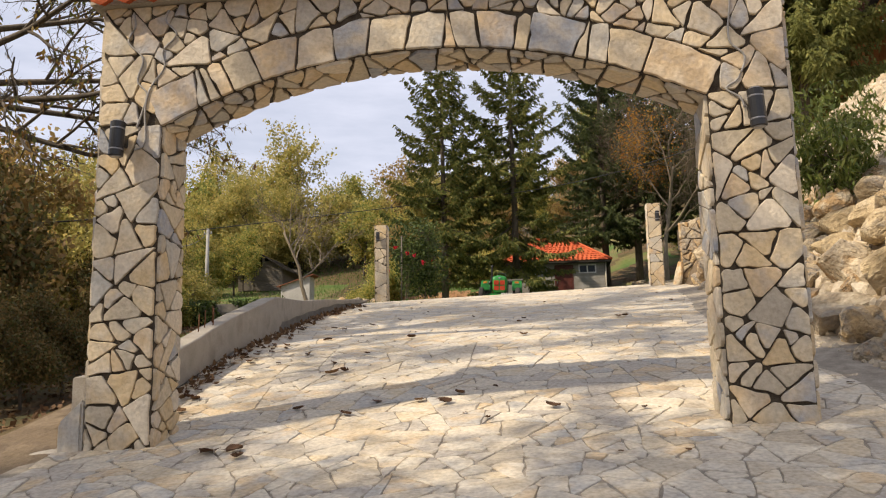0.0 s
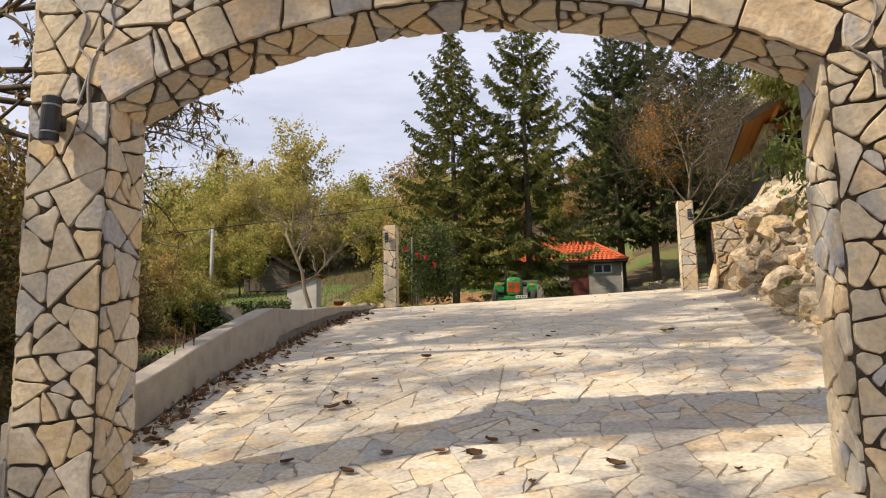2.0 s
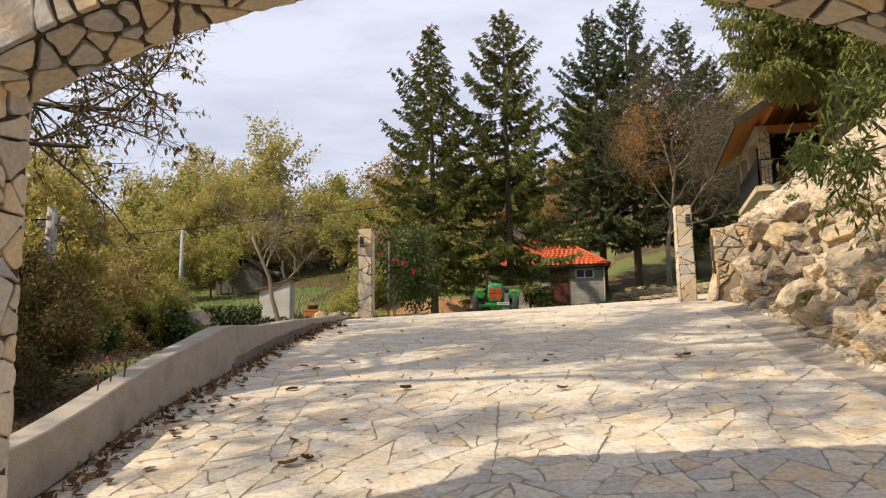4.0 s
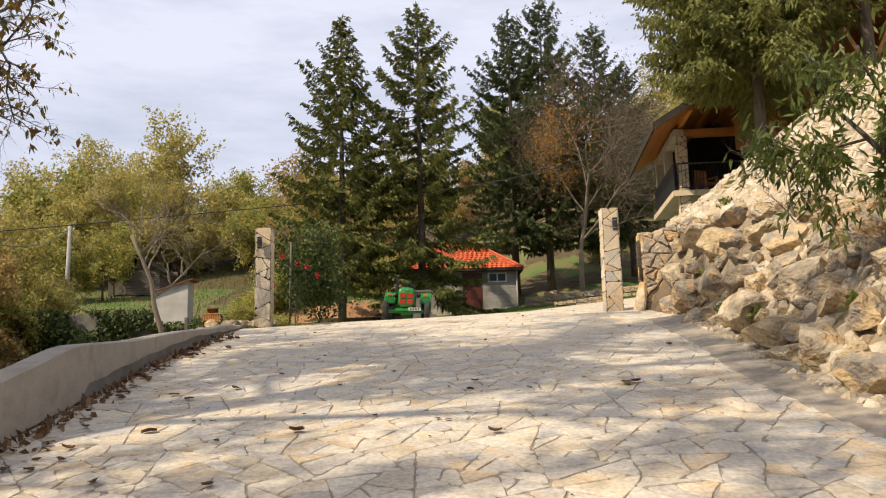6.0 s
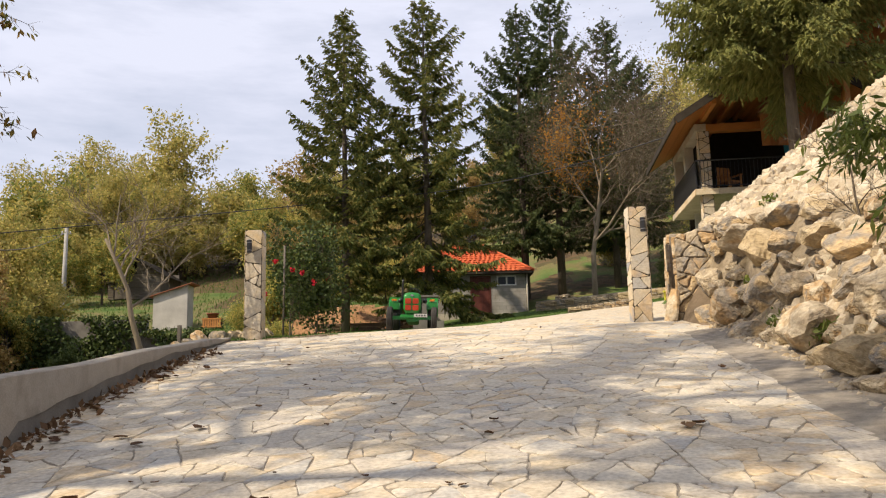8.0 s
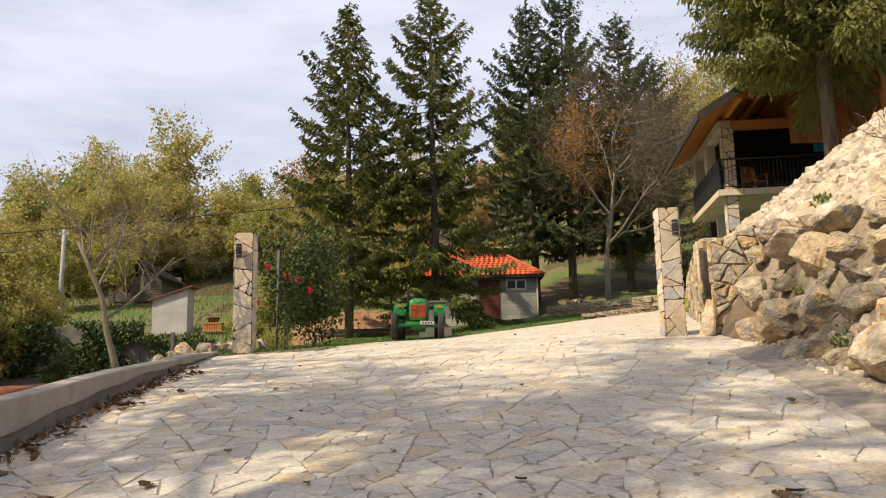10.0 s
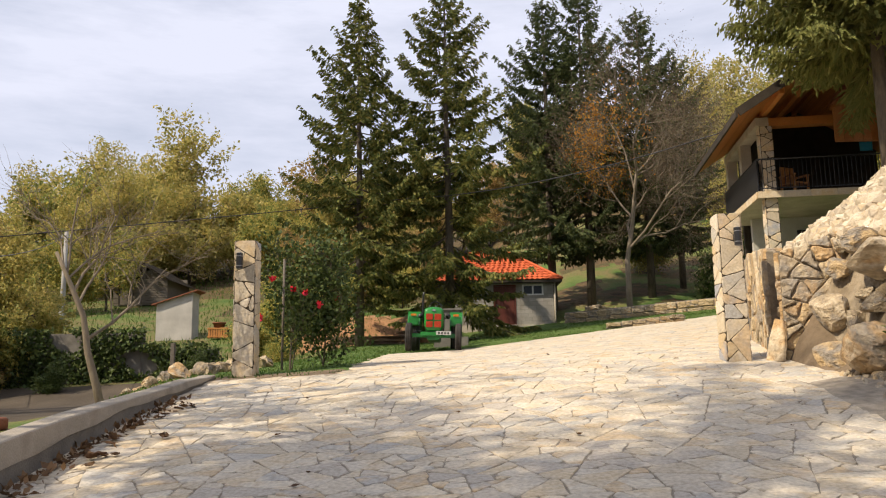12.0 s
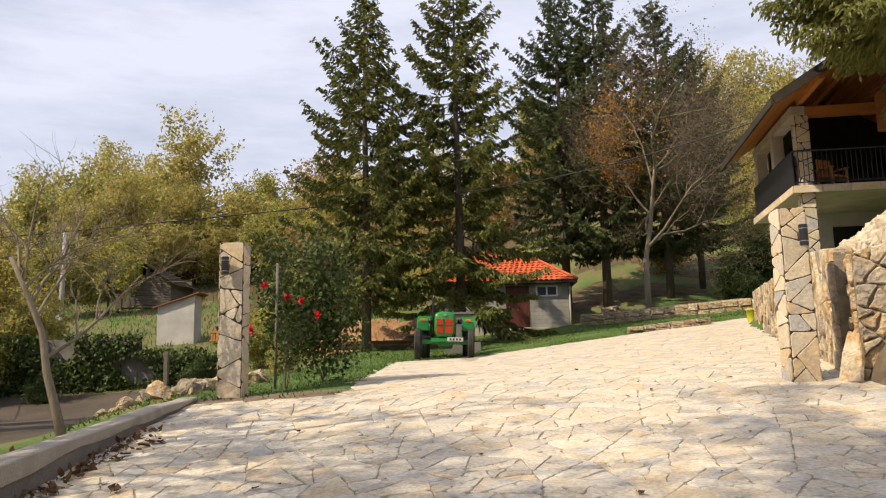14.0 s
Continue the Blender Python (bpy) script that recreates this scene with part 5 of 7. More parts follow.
# ---- block hut with an orange tiled roof ----
def tiled_plane(geo, e0, e1, r0, r1, cols, rows):
    """Interlocking tiles between an eave e0-e1 and a ridge r0-r1."""
    e0, e1, r0, r1 = (Vector(v) for v in (e0, e1, r0, r1))
    nrm = (e1 - e0).cross(r0 - e0 + (r1 - e1)).normalized()
    if nrm.z < 0:
        nrm = -nrm
    for j in range(rows):
        t0, t1 = j / rows, (j + 1.06) / rows
        a0, a1, b0, b1 = e0.lerp(r0, t0), e1.lerp(r1, t0), e0.lerp(r0, min(1, t1)), e1.lerp(r1, min(1, t1))
        n = max(1, int(cols * (a1 - a0).length / (e1 - e0).length))
        for i in range(n):
            V = []
            for s, lift in ((0, 0.0), (0.25, 0.04), (0.5, 0.045), (0.75, 0.01), (1.0, 0.0)):
                u = (i + s) / n
                V.append(a0.lerp(a1, u) + nrm * (lift + 0.035))
                V.append(b0.lerp(b1, u) + nrm * lift)
            o = [(2 * k, 2 * k + 2, 2 * k + 3, 2 * k + 1) for k in range(4)]
            low = [v - nrm * 0.03 for v in V[::2]]
            V += low
            o += [(2 * k, 10 + k, 10 + k + 1, 2 * k + 2) for k in range(4)]
            geo.add(V, o)


HX0, HX1, HY, HD, HB, HT = -1.3, 5.02, 50.6, 4.6, 6.0, 8.70
hut = thing("block_hut", "small grey block hut with a bright orange tiled hip roof", "hut", pose(HX0, HY, HB))
hl = Matrix.Translation((-HX0, -HY, -HB))


def hut_wall():
    """Walls with real openings for the door and the window."""
    t = 0.25

    def wall_piece(*b):
        Geo().box(*b, hl).part("wall", M_blockwall, hut, "grey concrete blockwork")

    DX0, DX1, DZ = 1.90, 3.06, 8.50
    WX0, WX1, WZ0, WZ1 = 3.40, 4.50, 7.94, 8.50
    SX0, SX1 = 0.0, 0.9
    cuts = [HX0, SX0, SX1, DX0, DX1, WX0, WX1, HX1]
    for i in range(len(cuts) - 1):
        a, b = cuts[i], cuts[i + 1]
        if (a, b) == (DX0, DX1):
            wall_piece(a, b, HY, HY + t, DZ, HT)
        elif (a, b) == (WX0, WX1) or (a, b) == (SX0, SX1):
            wall_piece(a, b, HY, HY + t, HB - 0.4, WZ0)
            wall_piece(a, b, HY, HY + t, WZ1, HT)
        else:
            wall_piece(a, b, HY, HY + t, HB - 0.4, HT)
    wall_piece(HX0, HX0 + t, HY + t, HY + HD, HB - 0.4, HT)
    wall_piece(HX1 - t, HX1, HY + t, HY + HD, HB - 0.4, HT)
    wall_piece(HX0 + t, HX1 - t, HY + HD - t, HY + HD, HB - 0.4, HT)
    Geo().box(HX0 - 0.03, HX1 + 0.03, HY - 0.05, HY, HB - 0.4, HB + 0.42, hl).part("plinth", M_slab, hut, "ochre-stained plinth", 0.01)
    fr = Geo()
    fr.box(DX0, DX0 + 0.07, HY - 0.02, HY + 0.1, HB + 0.42, DZ, hl).box(DX1 - 0.07, DX1, HY - 0.02, HY + 0.1, HB + 0.42, DZ, hl).box(DX0 + 0.07, DX1 - 0.07, HY - 0.02, HY + 0.1, DZ - 0.07, DZ, hl)
    fr.part("door_frame", M_door, hut, "dark red-brown door frame")
    d = Geo().box(DX0 + 0.08, DX1 - 0.08, HY + 0.09, HY + 0.11, HB + 0.42, DZ - 0.08, hl).part("door", M_door, hut, "brown-red boarded door, closed")
    n = 7
    for k in range(n):
        x0 = DX0 + 0.08 + (DX1 - DX0 - 0.16) * k / n
        Geo().box(x0 + 0.004, x0 + (DX1 - DX0 - 0.16) / n - 0.004, HY + 0.05, HY + 0.09 + 0.004 * (k % 2), HB + 0.42, DZ - 0.08, hl).part("board", M_door, d, "", 0.004)
    Geo().box(DX0 + 0.14, DX0 + 0.17, HY + 0.0, HY + 0.05, HB + 1.35, HB + 1.5, hl).part("door_handle", M_steel, d, "steel handle")
    for a, b in ((WX0, WX1), (SX0, SX1)):
        win = Geo()
        win.box(a, b, HY - 0.02, HY + 0.08, WZ0, WZ0 + 0.07, hl).box(a, b, HY - 0.02, HY + 0.08, WZ1 - 0.07, WZ1, hl)
        for x in (a, (a + b) / 2 - 0.04, b - 0.08):
            win.box(x, x + 0.08, HY - 0.02, HY + 0.08, WZ0 + 0.07, WZ1 - 0.07, hl)
        w = win.part("window", M_white, hut, "white-framed double window")
        for x in (a + 0.08, (a + b) / 2 + 0.04):
            Geo().box(x, x + (b - a) / 2 - 0.12, HY + 0.04, HY + 0.06, WZ0 + 0.07, WZ1 - 0.07, hl).part("pane", M_pane, w, "dark glass pane")
    Geo().tube([(HX1 + 0.06 - HX0, -0.08, -0.2), (HX1 + 0.06 - HX0, -0.08, HT - HB)], 0.05, 8).part("downpipe", M_slab, hut, "pale downpipe", 0, True)


def glass_mat():
    m, nodes, links, bsdf = mat_base("window_glass")
    bsdf.inputs["Base Color"].default_value = (0.02, 0.025, 0.03, 1)
    bsdf.inputs["Roughness"].default_value = 0.06
    bsdf.inputs["Specular IOR Level"].default_value = 0.15
    return m


M_pane = glass_mat()
hut_wall()
roof = Geo()
ov, rz = 0.42, 10.55
ex0, ex1, ey0, ey1 = HX0 - ov, HX1 + ov, HY - ov, HY + HD + ov
rx0, rx1, ry = ex0 + 2.6, ex1 - 2.6, (ey0 + ey1) / 2
shift = Vector((-HX0, -HY, -HB))
pts = {k: Vector(v) + shift for k, v in dict(a=(ex0, ey0, HT), b=(ex1, ey0, HT), c=(ex1, ey1, HT), d=(ex0, ey1, HT), r=(rx0, ry, rz), s=(rx1, ry, rz)).items()}
tiled_plane(roof, pts["a"], pts["b"], pts["r"], pts["s"], 26, 12)
tiled_plane(roof, pts["b"], pts["c"], pts["s"], pts["s"], 20, 12)
tiled_plane(roof, pts["d"], pts["a"], pts["r"], pts["r"], 20, 12)
tiled_plane(roof, pts["c"], pts["d"], pts["s"], pts["r"], 26, 12)
rf = roof.part("roof", M_tile, hut, "bright orange clay tiles")
soff = Geo().add([pts[k] for k in "abcd"] + [pts[k] - Vector((0, 0, 0.12)) for k in "abcd"], [(0, 1, 2, 3), (4, 7, 6, 5), (0, 4, 5, 1), (1, 5, 6, 2), (2, 6, 7, 3), (3, 7, 4, 0)])
soff.part("eaves_board", M_wood_dark, hut, "brown eaves board")
hipc = Geo()
for p, q in (("a", "r"), ("b", "s"), ("c", "s"), ("d", "r"), ("r", "s")):
    hipc.tube([pts[p].lerp(pts[q], k / 6) + Vector((0, 0, 0.05)) for k in range(7)], 0.085, 8)
hipc.part("ridge_tiles", M_tile, hut, "orange ridge tiles", 0, True)

# ---- old log barn ----
barn = thing("old_barn", "weathered grey log barn with a dark gable roof", "barn", pose(-26.5, 70.2, 9.75))
BW, BD, BH, BR = 4.2, 5.0, 2.05, 3.3
for k in range(11):
    z = k * 0.19
    Geo().box(0, BW, -0.02 - 0.02 * (k % 2), 0.14, z + 0.006, z + 0.18).part("log", M_wood_old, barn, "", 0.008)
n = 15
for k in range(n):
    x0, x1 = BW * k / n, BW * (k + 1) / n
    xm = (x0 + x1) / 2
    top = BH + (BR - BH) * (1 - abs(xm - BW / 2) / (BW / 2))
    if k in (6, 7):
        continue
    Geo().box(x0 + 0.008, x1 - 0.008, 0.0, 0.03, BH + 0.06, max(BH + 0.08, top - (0.25 if k % 4 == 1 else 0.05))).part("gable_board", M_wood_old, barn)
for b in ((0, 0.12, 0.15, BD, 0, BH), (BW - 0.12, BW, 0.15, BD, 0, BH), (0.12, BW - 0.12, BD - 0.12, BD, 0, BH + 0.5)):
    Geo().box(*b).part("wall", M_wood_old, barn)
Geo().box(0.55, 1.5, -0.08, -0.045, 0.05, 1.75).part("door", M_wood_old, barn, "pale plank door, closed", 0.006)
Geo().box(0.45, 0.55, -0.1, -0.045, 0, 1.9).part("door_post", M_wood_dark, barn)
for sd in (-1, 1):
    for j in range(8):
        g = Geo()
        t0, t1 = j / 8, (j + 1.15) / 8
        xa, xb = BW / 2 + sd * (BW / 2 + 0.5) * (1 - t0), BW / 2 + sd * (BW / 2 + 0.5) * (1 - min(1, t1))
        za, zb = BH - 0.28 + (BR + 0.12 - BH + 0.28) * t0, BH - 0.28 + (BR + 0.12 - BH + 0.28) * min(1, t1)
        g.add([(xa, -0.55, za + 0.05), (xa, BD + 0.3, za + 0.05), (xb, BD + 0.3, zb), (xb, -0.55, zb), (xa, -0.55, za), (xa, BD + 0.3, za), (xb, BD + 0.3, zb - 0.05), (xb, -0.55, zb - 0.05)], [(0, 1, 2, 3), (7, 6, 5, 4), (0, 4, 5, 1), (0, 3, 7, 4), (1, 5, 6, 2), (3, 2, 6, 7)])
        g.part("roof_board", M_wood_dark, barn, "dark weathered roof board")

# ---- small plastered shed ----
shed = thing("plastered_shed", "small pale plastered shed with a rusty sloping roof", "shed", pose(-17.4, 55.0, 6.2))
g = Geo()
g.add([(0, 0, -0.4), (2.1, 0, -0.4), (2.1, 1.2, -0.4), (0, 1.2, -0.4), (0, 0, 2.1), (2.1, 0, 2.75), (2.1, 1.2, 2.75), (0, 1.2, 2.1)], [(3, 2, 1, 0), (4, 5, 6, 7), (0, 1, 5, 4), (1, 2, 6, 5), (2, 3, 7, 6), (3, 0, 4, 7)])
g.part("wall", M_plaster, shed, "stained pale plaster", 0.015)
g = Geo()
for k in range(5):
    y0 = -0.2 + 1.7 * k / 5
    g.add([(-0.25, y0, 2.06), (2.4, y0, 2.88), (2.4, y0 + 0.34, 2.90), (-0.25, y0 + 0.34, 2.08), (-0.25, y0, 2.0), (2.4, y0, 2.82), (2.4, y0 + 0.34, 2.84), (-0.25, y0 + 0.34, 2.02)], [(0, 1, 2, 3), (7, 6, 5, 4), (0, 4, 5, 1), (1, 5, 6, 2), (2, 6, 7, 3), (3, 7, 4, 0)])
g.part("roof_sheet", M_tile_old, shed, "rusty brown sheet roof")

M_wood_piece = surface("varnished_boards", [(0.34, 0.13, 0.035), (0.46, 0.19, 0.055), (0.40, 0.16, 0.045)], grain=3, fine=30, rough=0.55, bump=0.25, vary="object", spread=0.5, stretch=(1, 0.2, 1))
# ---- chalet above the bank ----
CX, CY, CZ, CROT = 8.82, 32.1, 8.92, -7.0
chalet = thing("chalet", "timber chalet with stone columns, balcony and wooden gable roof", "house", pose(CX, CY, CZ, 0, 0, CROT))
Geo().box(0, 5.2, 0, 4.6, -0.16, 0).part("balcony_slab", M_slab, chalet, "pale concrete balcony slab", 0.012)
g = Geo()
for k in range(7):
    Geo().box(k * 0.74 + 0.006, k * 0.74 + 0.73, -0.03, 0.0, -0.19, 0.015).part("edge_stone", M_clad, chalet, "", 0.006)
g = Geo()
for k in range(7):
    Geo().box(-0.03, 0.0, k * 0.66 + 0.006, k * 0.66 + 0.65, -0.19, 0.015).part("edge_stone", M_clad, chalet, "", 0.006)


def clad_column(x, y, z0, z1, w, name="column"):
    c = Geo().box(x - w / 2, x + w / 2, y - w / 2, y + w / 2, z0, z1).part(name, M_mortar, chalet, "stone-clad column")
    for side in range(4):
        a = side * math.pi / 2
        ca, sa = math.cos(a), math.sin(a)

        def to3d(u, v, d):
            xx, yy = u, -w / 2 - d
            return (x + xx * ca - yy * sa, y + xx * sa + yy * ca, v)

        if side in (0, 3):
            for poly in panel(-w / 2, w / 2, z0, z1, 0.26, 0.02):
                V, F = stone_geo(poly, to3d, arch_rng, 0.02, 0.008, 0.006)
                link_mesh("stone", V, F, M_clad, c)


clad_column(0.42, 0.35, 0.0, 2.05, 0.36)
clad_column(0.42, 0.35, -3.0, -0.16, 0.36)
clad_column(4.2, 0.35, 0.0, 2.05, 0.36)
clad_column(4.2, 0.35, -3.0, -0.16, 0.36)
g = Geo()
for y in (2.3, 4.3):
    g.box(0.12, 0.44, y - 0.16, y + 0.16, 0.0, 2.05)
    g.part("rear_column", M_slab, chalet, "pale plastered column", 0.01)
    g = Geo()
Geo().box(0.12, 0.5, 0.1, 4.6, 2.05, 2.3).part("side_beam", M_slab, chalet, "pale plastered beam", 0.01)
Geo().box(0.5, 5.2, 0.18, 0.52, 2.05, 2.3).part("front_beam", M_wood, chalet, "wooden front beam", 0.01)
# recessed walls and lower storey
gable = [(0.62, -3.0), (5.2, -3.0), (5.2, 2.31), (2.6, 3.92), (0.62, 2.69)]
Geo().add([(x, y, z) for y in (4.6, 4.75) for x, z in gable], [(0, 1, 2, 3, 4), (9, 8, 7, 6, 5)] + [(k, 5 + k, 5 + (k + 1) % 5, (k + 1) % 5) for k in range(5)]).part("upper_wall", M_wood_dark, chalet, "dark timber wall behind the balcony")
Geo().box(0.6, 5.2, 3.4, 3.6, -3.0, -0.16).part("lower_wall", M_plaster, chalet, "pale plastered lower wall")
# solid near-black boxes on the walls, coloured as the unlit rooms behind
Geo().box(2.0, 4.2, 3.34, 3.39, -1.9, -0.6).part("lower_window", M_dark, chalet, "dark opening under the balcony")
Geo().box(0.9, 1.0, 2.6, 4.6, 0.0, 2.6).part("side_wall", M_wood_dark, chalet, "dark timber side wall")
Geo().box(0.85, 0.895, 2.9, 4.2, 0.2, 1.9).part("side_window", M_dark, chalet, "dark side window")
# railing
rail = Geo().tube([(0.06, 4.5, 1.0), (0.06, 0.06, 1.0), (5.2, 0.06, 1.0)], 0.028, 6).part("handrail", M_black, chalet, "black metal handrail", 0, True)
Geo().box(0.06, 5.2, 0.05, 0.07, 0.1, 0.13).part("bottom_rail", M_black, chalet)
me0 = Geo().box(-0.008, 0.008, -0.008, 0.008, 0.1, 0.99).part("baluster", M_black, chalet)
me0.matrix_basis = Matrix.Translation((0.2, 0.06, 0))
for k in range(1, 40):
    b = new("baluster", me0.data)
    b.parent = chalet
    b.matrix_basis = Matrix.Translation((0.2 + 0.125 * k, 0.06, 0))
Geo().box(0.045, 0.075, 0.1, 4.5, 0.04, 0.97).part("side_panel", M_black, chalet, "black solid railing panel", 0.004)
# roof: boarded underside, dark edge, tiles above
PIT = 0.62
eave_x, ridge_x = -0.85, 2.6
eave_z = 1.78


def roof_z(x):
    return eave_z + (min(x, 2 * ridge_x - x) - eave_x) * PIT


for side, xs in ((0, (eave_x, ridge_x)), (1, (ridge_x, 2 * ridge_x - eave_x))):
    n = 34
    for k in range(n):
        a, b = xs[0] + (xs[1] - xs[0]) * k / n, xs[0] + (xs[1] - xs[0]) * (k + 0.94) / n
        za, zb = roof_z(a), roof_z(b)
        Geo().add([(a, -1.9, za), (b, -1.9, zb), (b, 4.7, zb), (a, 4.7, za), (a, -1.9, za + 0.03), (b, -1.9, zb + 0.03), (b, 4.7, zb + 0.03), (a, 4.7, za + 0.03)], [(3, 2, 1, 0), (4, 5, 6, 7), (0, 1, 5, 4), (1, 2, 6, 5), (2, 3, 7, 6), (3, 0, 4, 7)]).part("soffit_board", M_wood_piece, chalet)
    tl = Geo()
    e, r = (xs[0], xs[1]) if side == 0 else (xs[1], xs[0])
    tiled_plane(tl, (e, -1.95, eave_z + 0.1), (e, 4.8, eave_z + 0.1), (r, -1.95, roof_z(ridge_x) + 0.1), (r, 4.8, roof_z(ridge_x) + 0.1), 40, 22)
    tl.part("roof_tiles", M_tile_old, chalet, "brown-red roof tiles")
    ba = Geo()
    ba.beam((e, -1.96, eave_z + 0.06), (r, -1.96, roof_z(ridge_x) + 0.06), 0.05, 0.24)
    ba.part("bargeboard", M_wood_dark, chalet, "dark bargeboard")
Geo().beam((eave_x - 0.03, -1.96, eave_z + 0.03), (eave_x - 0.03, 4.75, eave_z + 0.03), 0.06, 0.2).part("fascia", M_wood_dark, chalet, "dark eaves board")
for x in (0.4, 1.5, 2.6):
    Geo().beam((x, -1.8, roof_z(x) - 0.1), (x, 4.6, roof_z(x) - 0.1), 0.14, 0.18).part("purlin", M_wood, chalet)

# ---- timber pavilion on top of the bank ----
QX, QY, QZ, QR, QH = 10.9, 28.0, 11.2, 3.2, 5.0
pav = thing("timber_pavilion", "open timber pavilion with a steep boarded gable roof above the bank", "pavilion", pose(QX, QY, QZ))


def pav_z(x):
    return QH * (1 - abs(x - QR) / QR)


for side in (0, 1):
    n = 22
    for k in range(n):
        a, b = QR * side + QR * k / n, QR * side + QR * (k + 0.94) / n
        Geo().add([(a, 0, pav_z(a)), (b, 0, pav_z(b)), (b, 3.6, pav_z(b)), (a, 3.6, pav_z(a)), (a, 0, pav_z(a) + 0.05), (b, 0, pav_z(b) + 0.05), (b, 3.6, pav_z(b) + 0.05), (a, 3.6, pav_z(a) + 0.05)], [(3, 2, 1, 0), (4, 5, 6, 7), (0, 1, 5, 4), (1, 2, 6, 5), (2, 3, 7, 6), (3, 0, 4, 7)]).part("soffit_board", M_wood_piece, pav)
    e = 0 if side == 0 else 2 * QR
    tl = Geo()
    tiled_plane(tl, (e, -0.05, 0.1), (e, 3.7, 0.1), (QR, -0.05, QH + 0.1), (QR, 3.7, QH + 0.1), 12, 18)
    tl.part("roof_tiles", M_tile_old, pav, "brown-red roof tiles")
    Geo().beam((e, -0.05, 0.05), (QR, -0.05, QH + 0.05), 0.06, 0.26).part("bargeboard", M_wood_dark, pav, "dark bargeboard")
    Geo().beam((e + (0.25 if side == 0 else -0.25), 0.3, 0.15), (QR, 0.3, QH - 0.2), 0.14, 0.2).part("rafter", M_wood_orange, pav, "", 0.008)
Geo().beam((0.3, 0.3, 0.25), (2 * QR - 0.3, 0.3, 0.25), 0.16, 0.2).part("tie_beam", M_wood_orange, pav, "", 0.008)
Geo().beam((QR, 0.3, 0.3), (QR, 0.3, QH - 0.2), 0.16, 0.16).part("king_post", M_wood_orange, pav, "", 0.008)
for x, x2 in ((1.25, 2.3), (1.25, 0.75), (QR, QR - 1.2), (QR, QR + 1.2)):
    Geo().beam((x, 0.3, 0.55), (x2, 0.3, pav_z(x2) - 0.15), 0.12, 0.14).part("brace", M_wood_orange, pav, "", 0.006)
for x in (1.25, 2 * QR - 1.25):
    for y in (0.3, 3.2):
        Geo().beam((x, y, -3.8), (x, y, pav_z(x) - 0.1), 0.16, 0.16).part("post", M_wood_orange, pav, "", 0.008)
for k in range(24):
    x0, x1 = 2 * QR * k / 24, 2 * QR * (k + 0.96) / 24
    Geo().box(x0, x1, 3.4, 3.45, -1.0, max(-0.2, pav_z((x0 + x1) / 2) - 0.12)).part("rear_board", M_wood_piece, pav)
# wooden chair on the balcony
chair = thing("wooden_armchair", "orange-stained wooden armchair on the balcony", "chair", pose(CX, CY, CZ, 0, 0, CROT) @ pose(1.35, 1.0, 0, 0, 0, 30))
Geo().box(-0.28, 0.28, -0.28, 0.28, 0.38, 0.44).part("seat", M_wood_orange, chair, "", 0.01)
for k in range(4):
    Geo().box(-0.27 + 0.14 * k, -0.15 + 0.14 * k, 0.25, 0.29, 0.42, 1.0).part("back_slat", M_wood_orange, chair, "", 0.006)
for x in (-0.27, 0.27):
    for y in (-0.25, 0.25):
        Geo().box(x - 0.03, x + 0.03, y - 0.03, y + 0.03, 0, 0.64).part("leg", M_wood_orange, chair, "", 0.005)
    Geo().box(x - 0.05, x + 0.05, -0.3, 0.3, 0.64, 0.68).part("armrest", M_wood_orange, chair, "", 0.008)

# ---- tractor ----
TX, TY = -0.85, 34.1
TZ = float(drive(TX, TY))
trac = thing("tractor", "old bright green tractor with a red grille, parked at the lawn", "tractor", pose(TX, TY, TZ, 0, 2.2, 0) @ Matrix.Scale(1.05, 4))


def tractor_wheel(x, y, r, w, rim_mat, name):
    t = Geo().lathe([(r * 0.62, -w / 2), (r * 0.86, -w / 2), (r * 0.97, -w * 0.38), (r, -w * 0.2), (r * 0.985, -w * 0.17), (r * 0.985, -w * 0.07), (r, -w * 0.04), (r, w * 0.04), (r * 0.985, w * 0.07), (r * 0.985, w * 0.17), (r, w * 0.2), (r * 0.97, w * 0.38), (r * 0.86, w / 2), (r * 0.62, w / 2)], 36, "x", (x, y, r))
    wh = t.part(name, M_tyre, trac, "worn black tyre", 0, True)
    Geo().lathe([(r * 0.63, -w * 0.42), (r * 0.58, -w * 0.30), (r * 0.25, -w * 0.12), (r * 0.2, -w * 0.45), (r * 0.1, -w * 0.5), (r * 0.1, w * 0.5), (r * 0.2, w * 0.45), (r * 0.25, w * 0.12), (r * 0.58, w * 0.30), (r * 0.63, w * 0.42)], 24, "x", (x, y, r)).part("rim", rim_mat, wh, "green steel rim", 0, False)


tractor_wheel(-0.74, 0.1, 0.43, 0.19, M_green, "front_wheel")
tractor_wheel(0.74, 0.1, 0.43, 0.19, M_green, "front_wheel")
tractor_wheel(-0.66, 1.85, 0.62, 0.32, M_green, "rear_wheel")
tractor_wheel(0.66, 1.85, 0.62, 0.32, M_green, "rear_wheel")
Geo().box(-0.66, 0.66, 0.02, 0.16, 0.42, 0.54).part("front_axle", M_green, trac, "", 0.02)
Geo().box(-0.38, 0.3, -0.16, 0.02, 0.46, 0.58).part("front_beam", M_green, trac, "", 0.015)
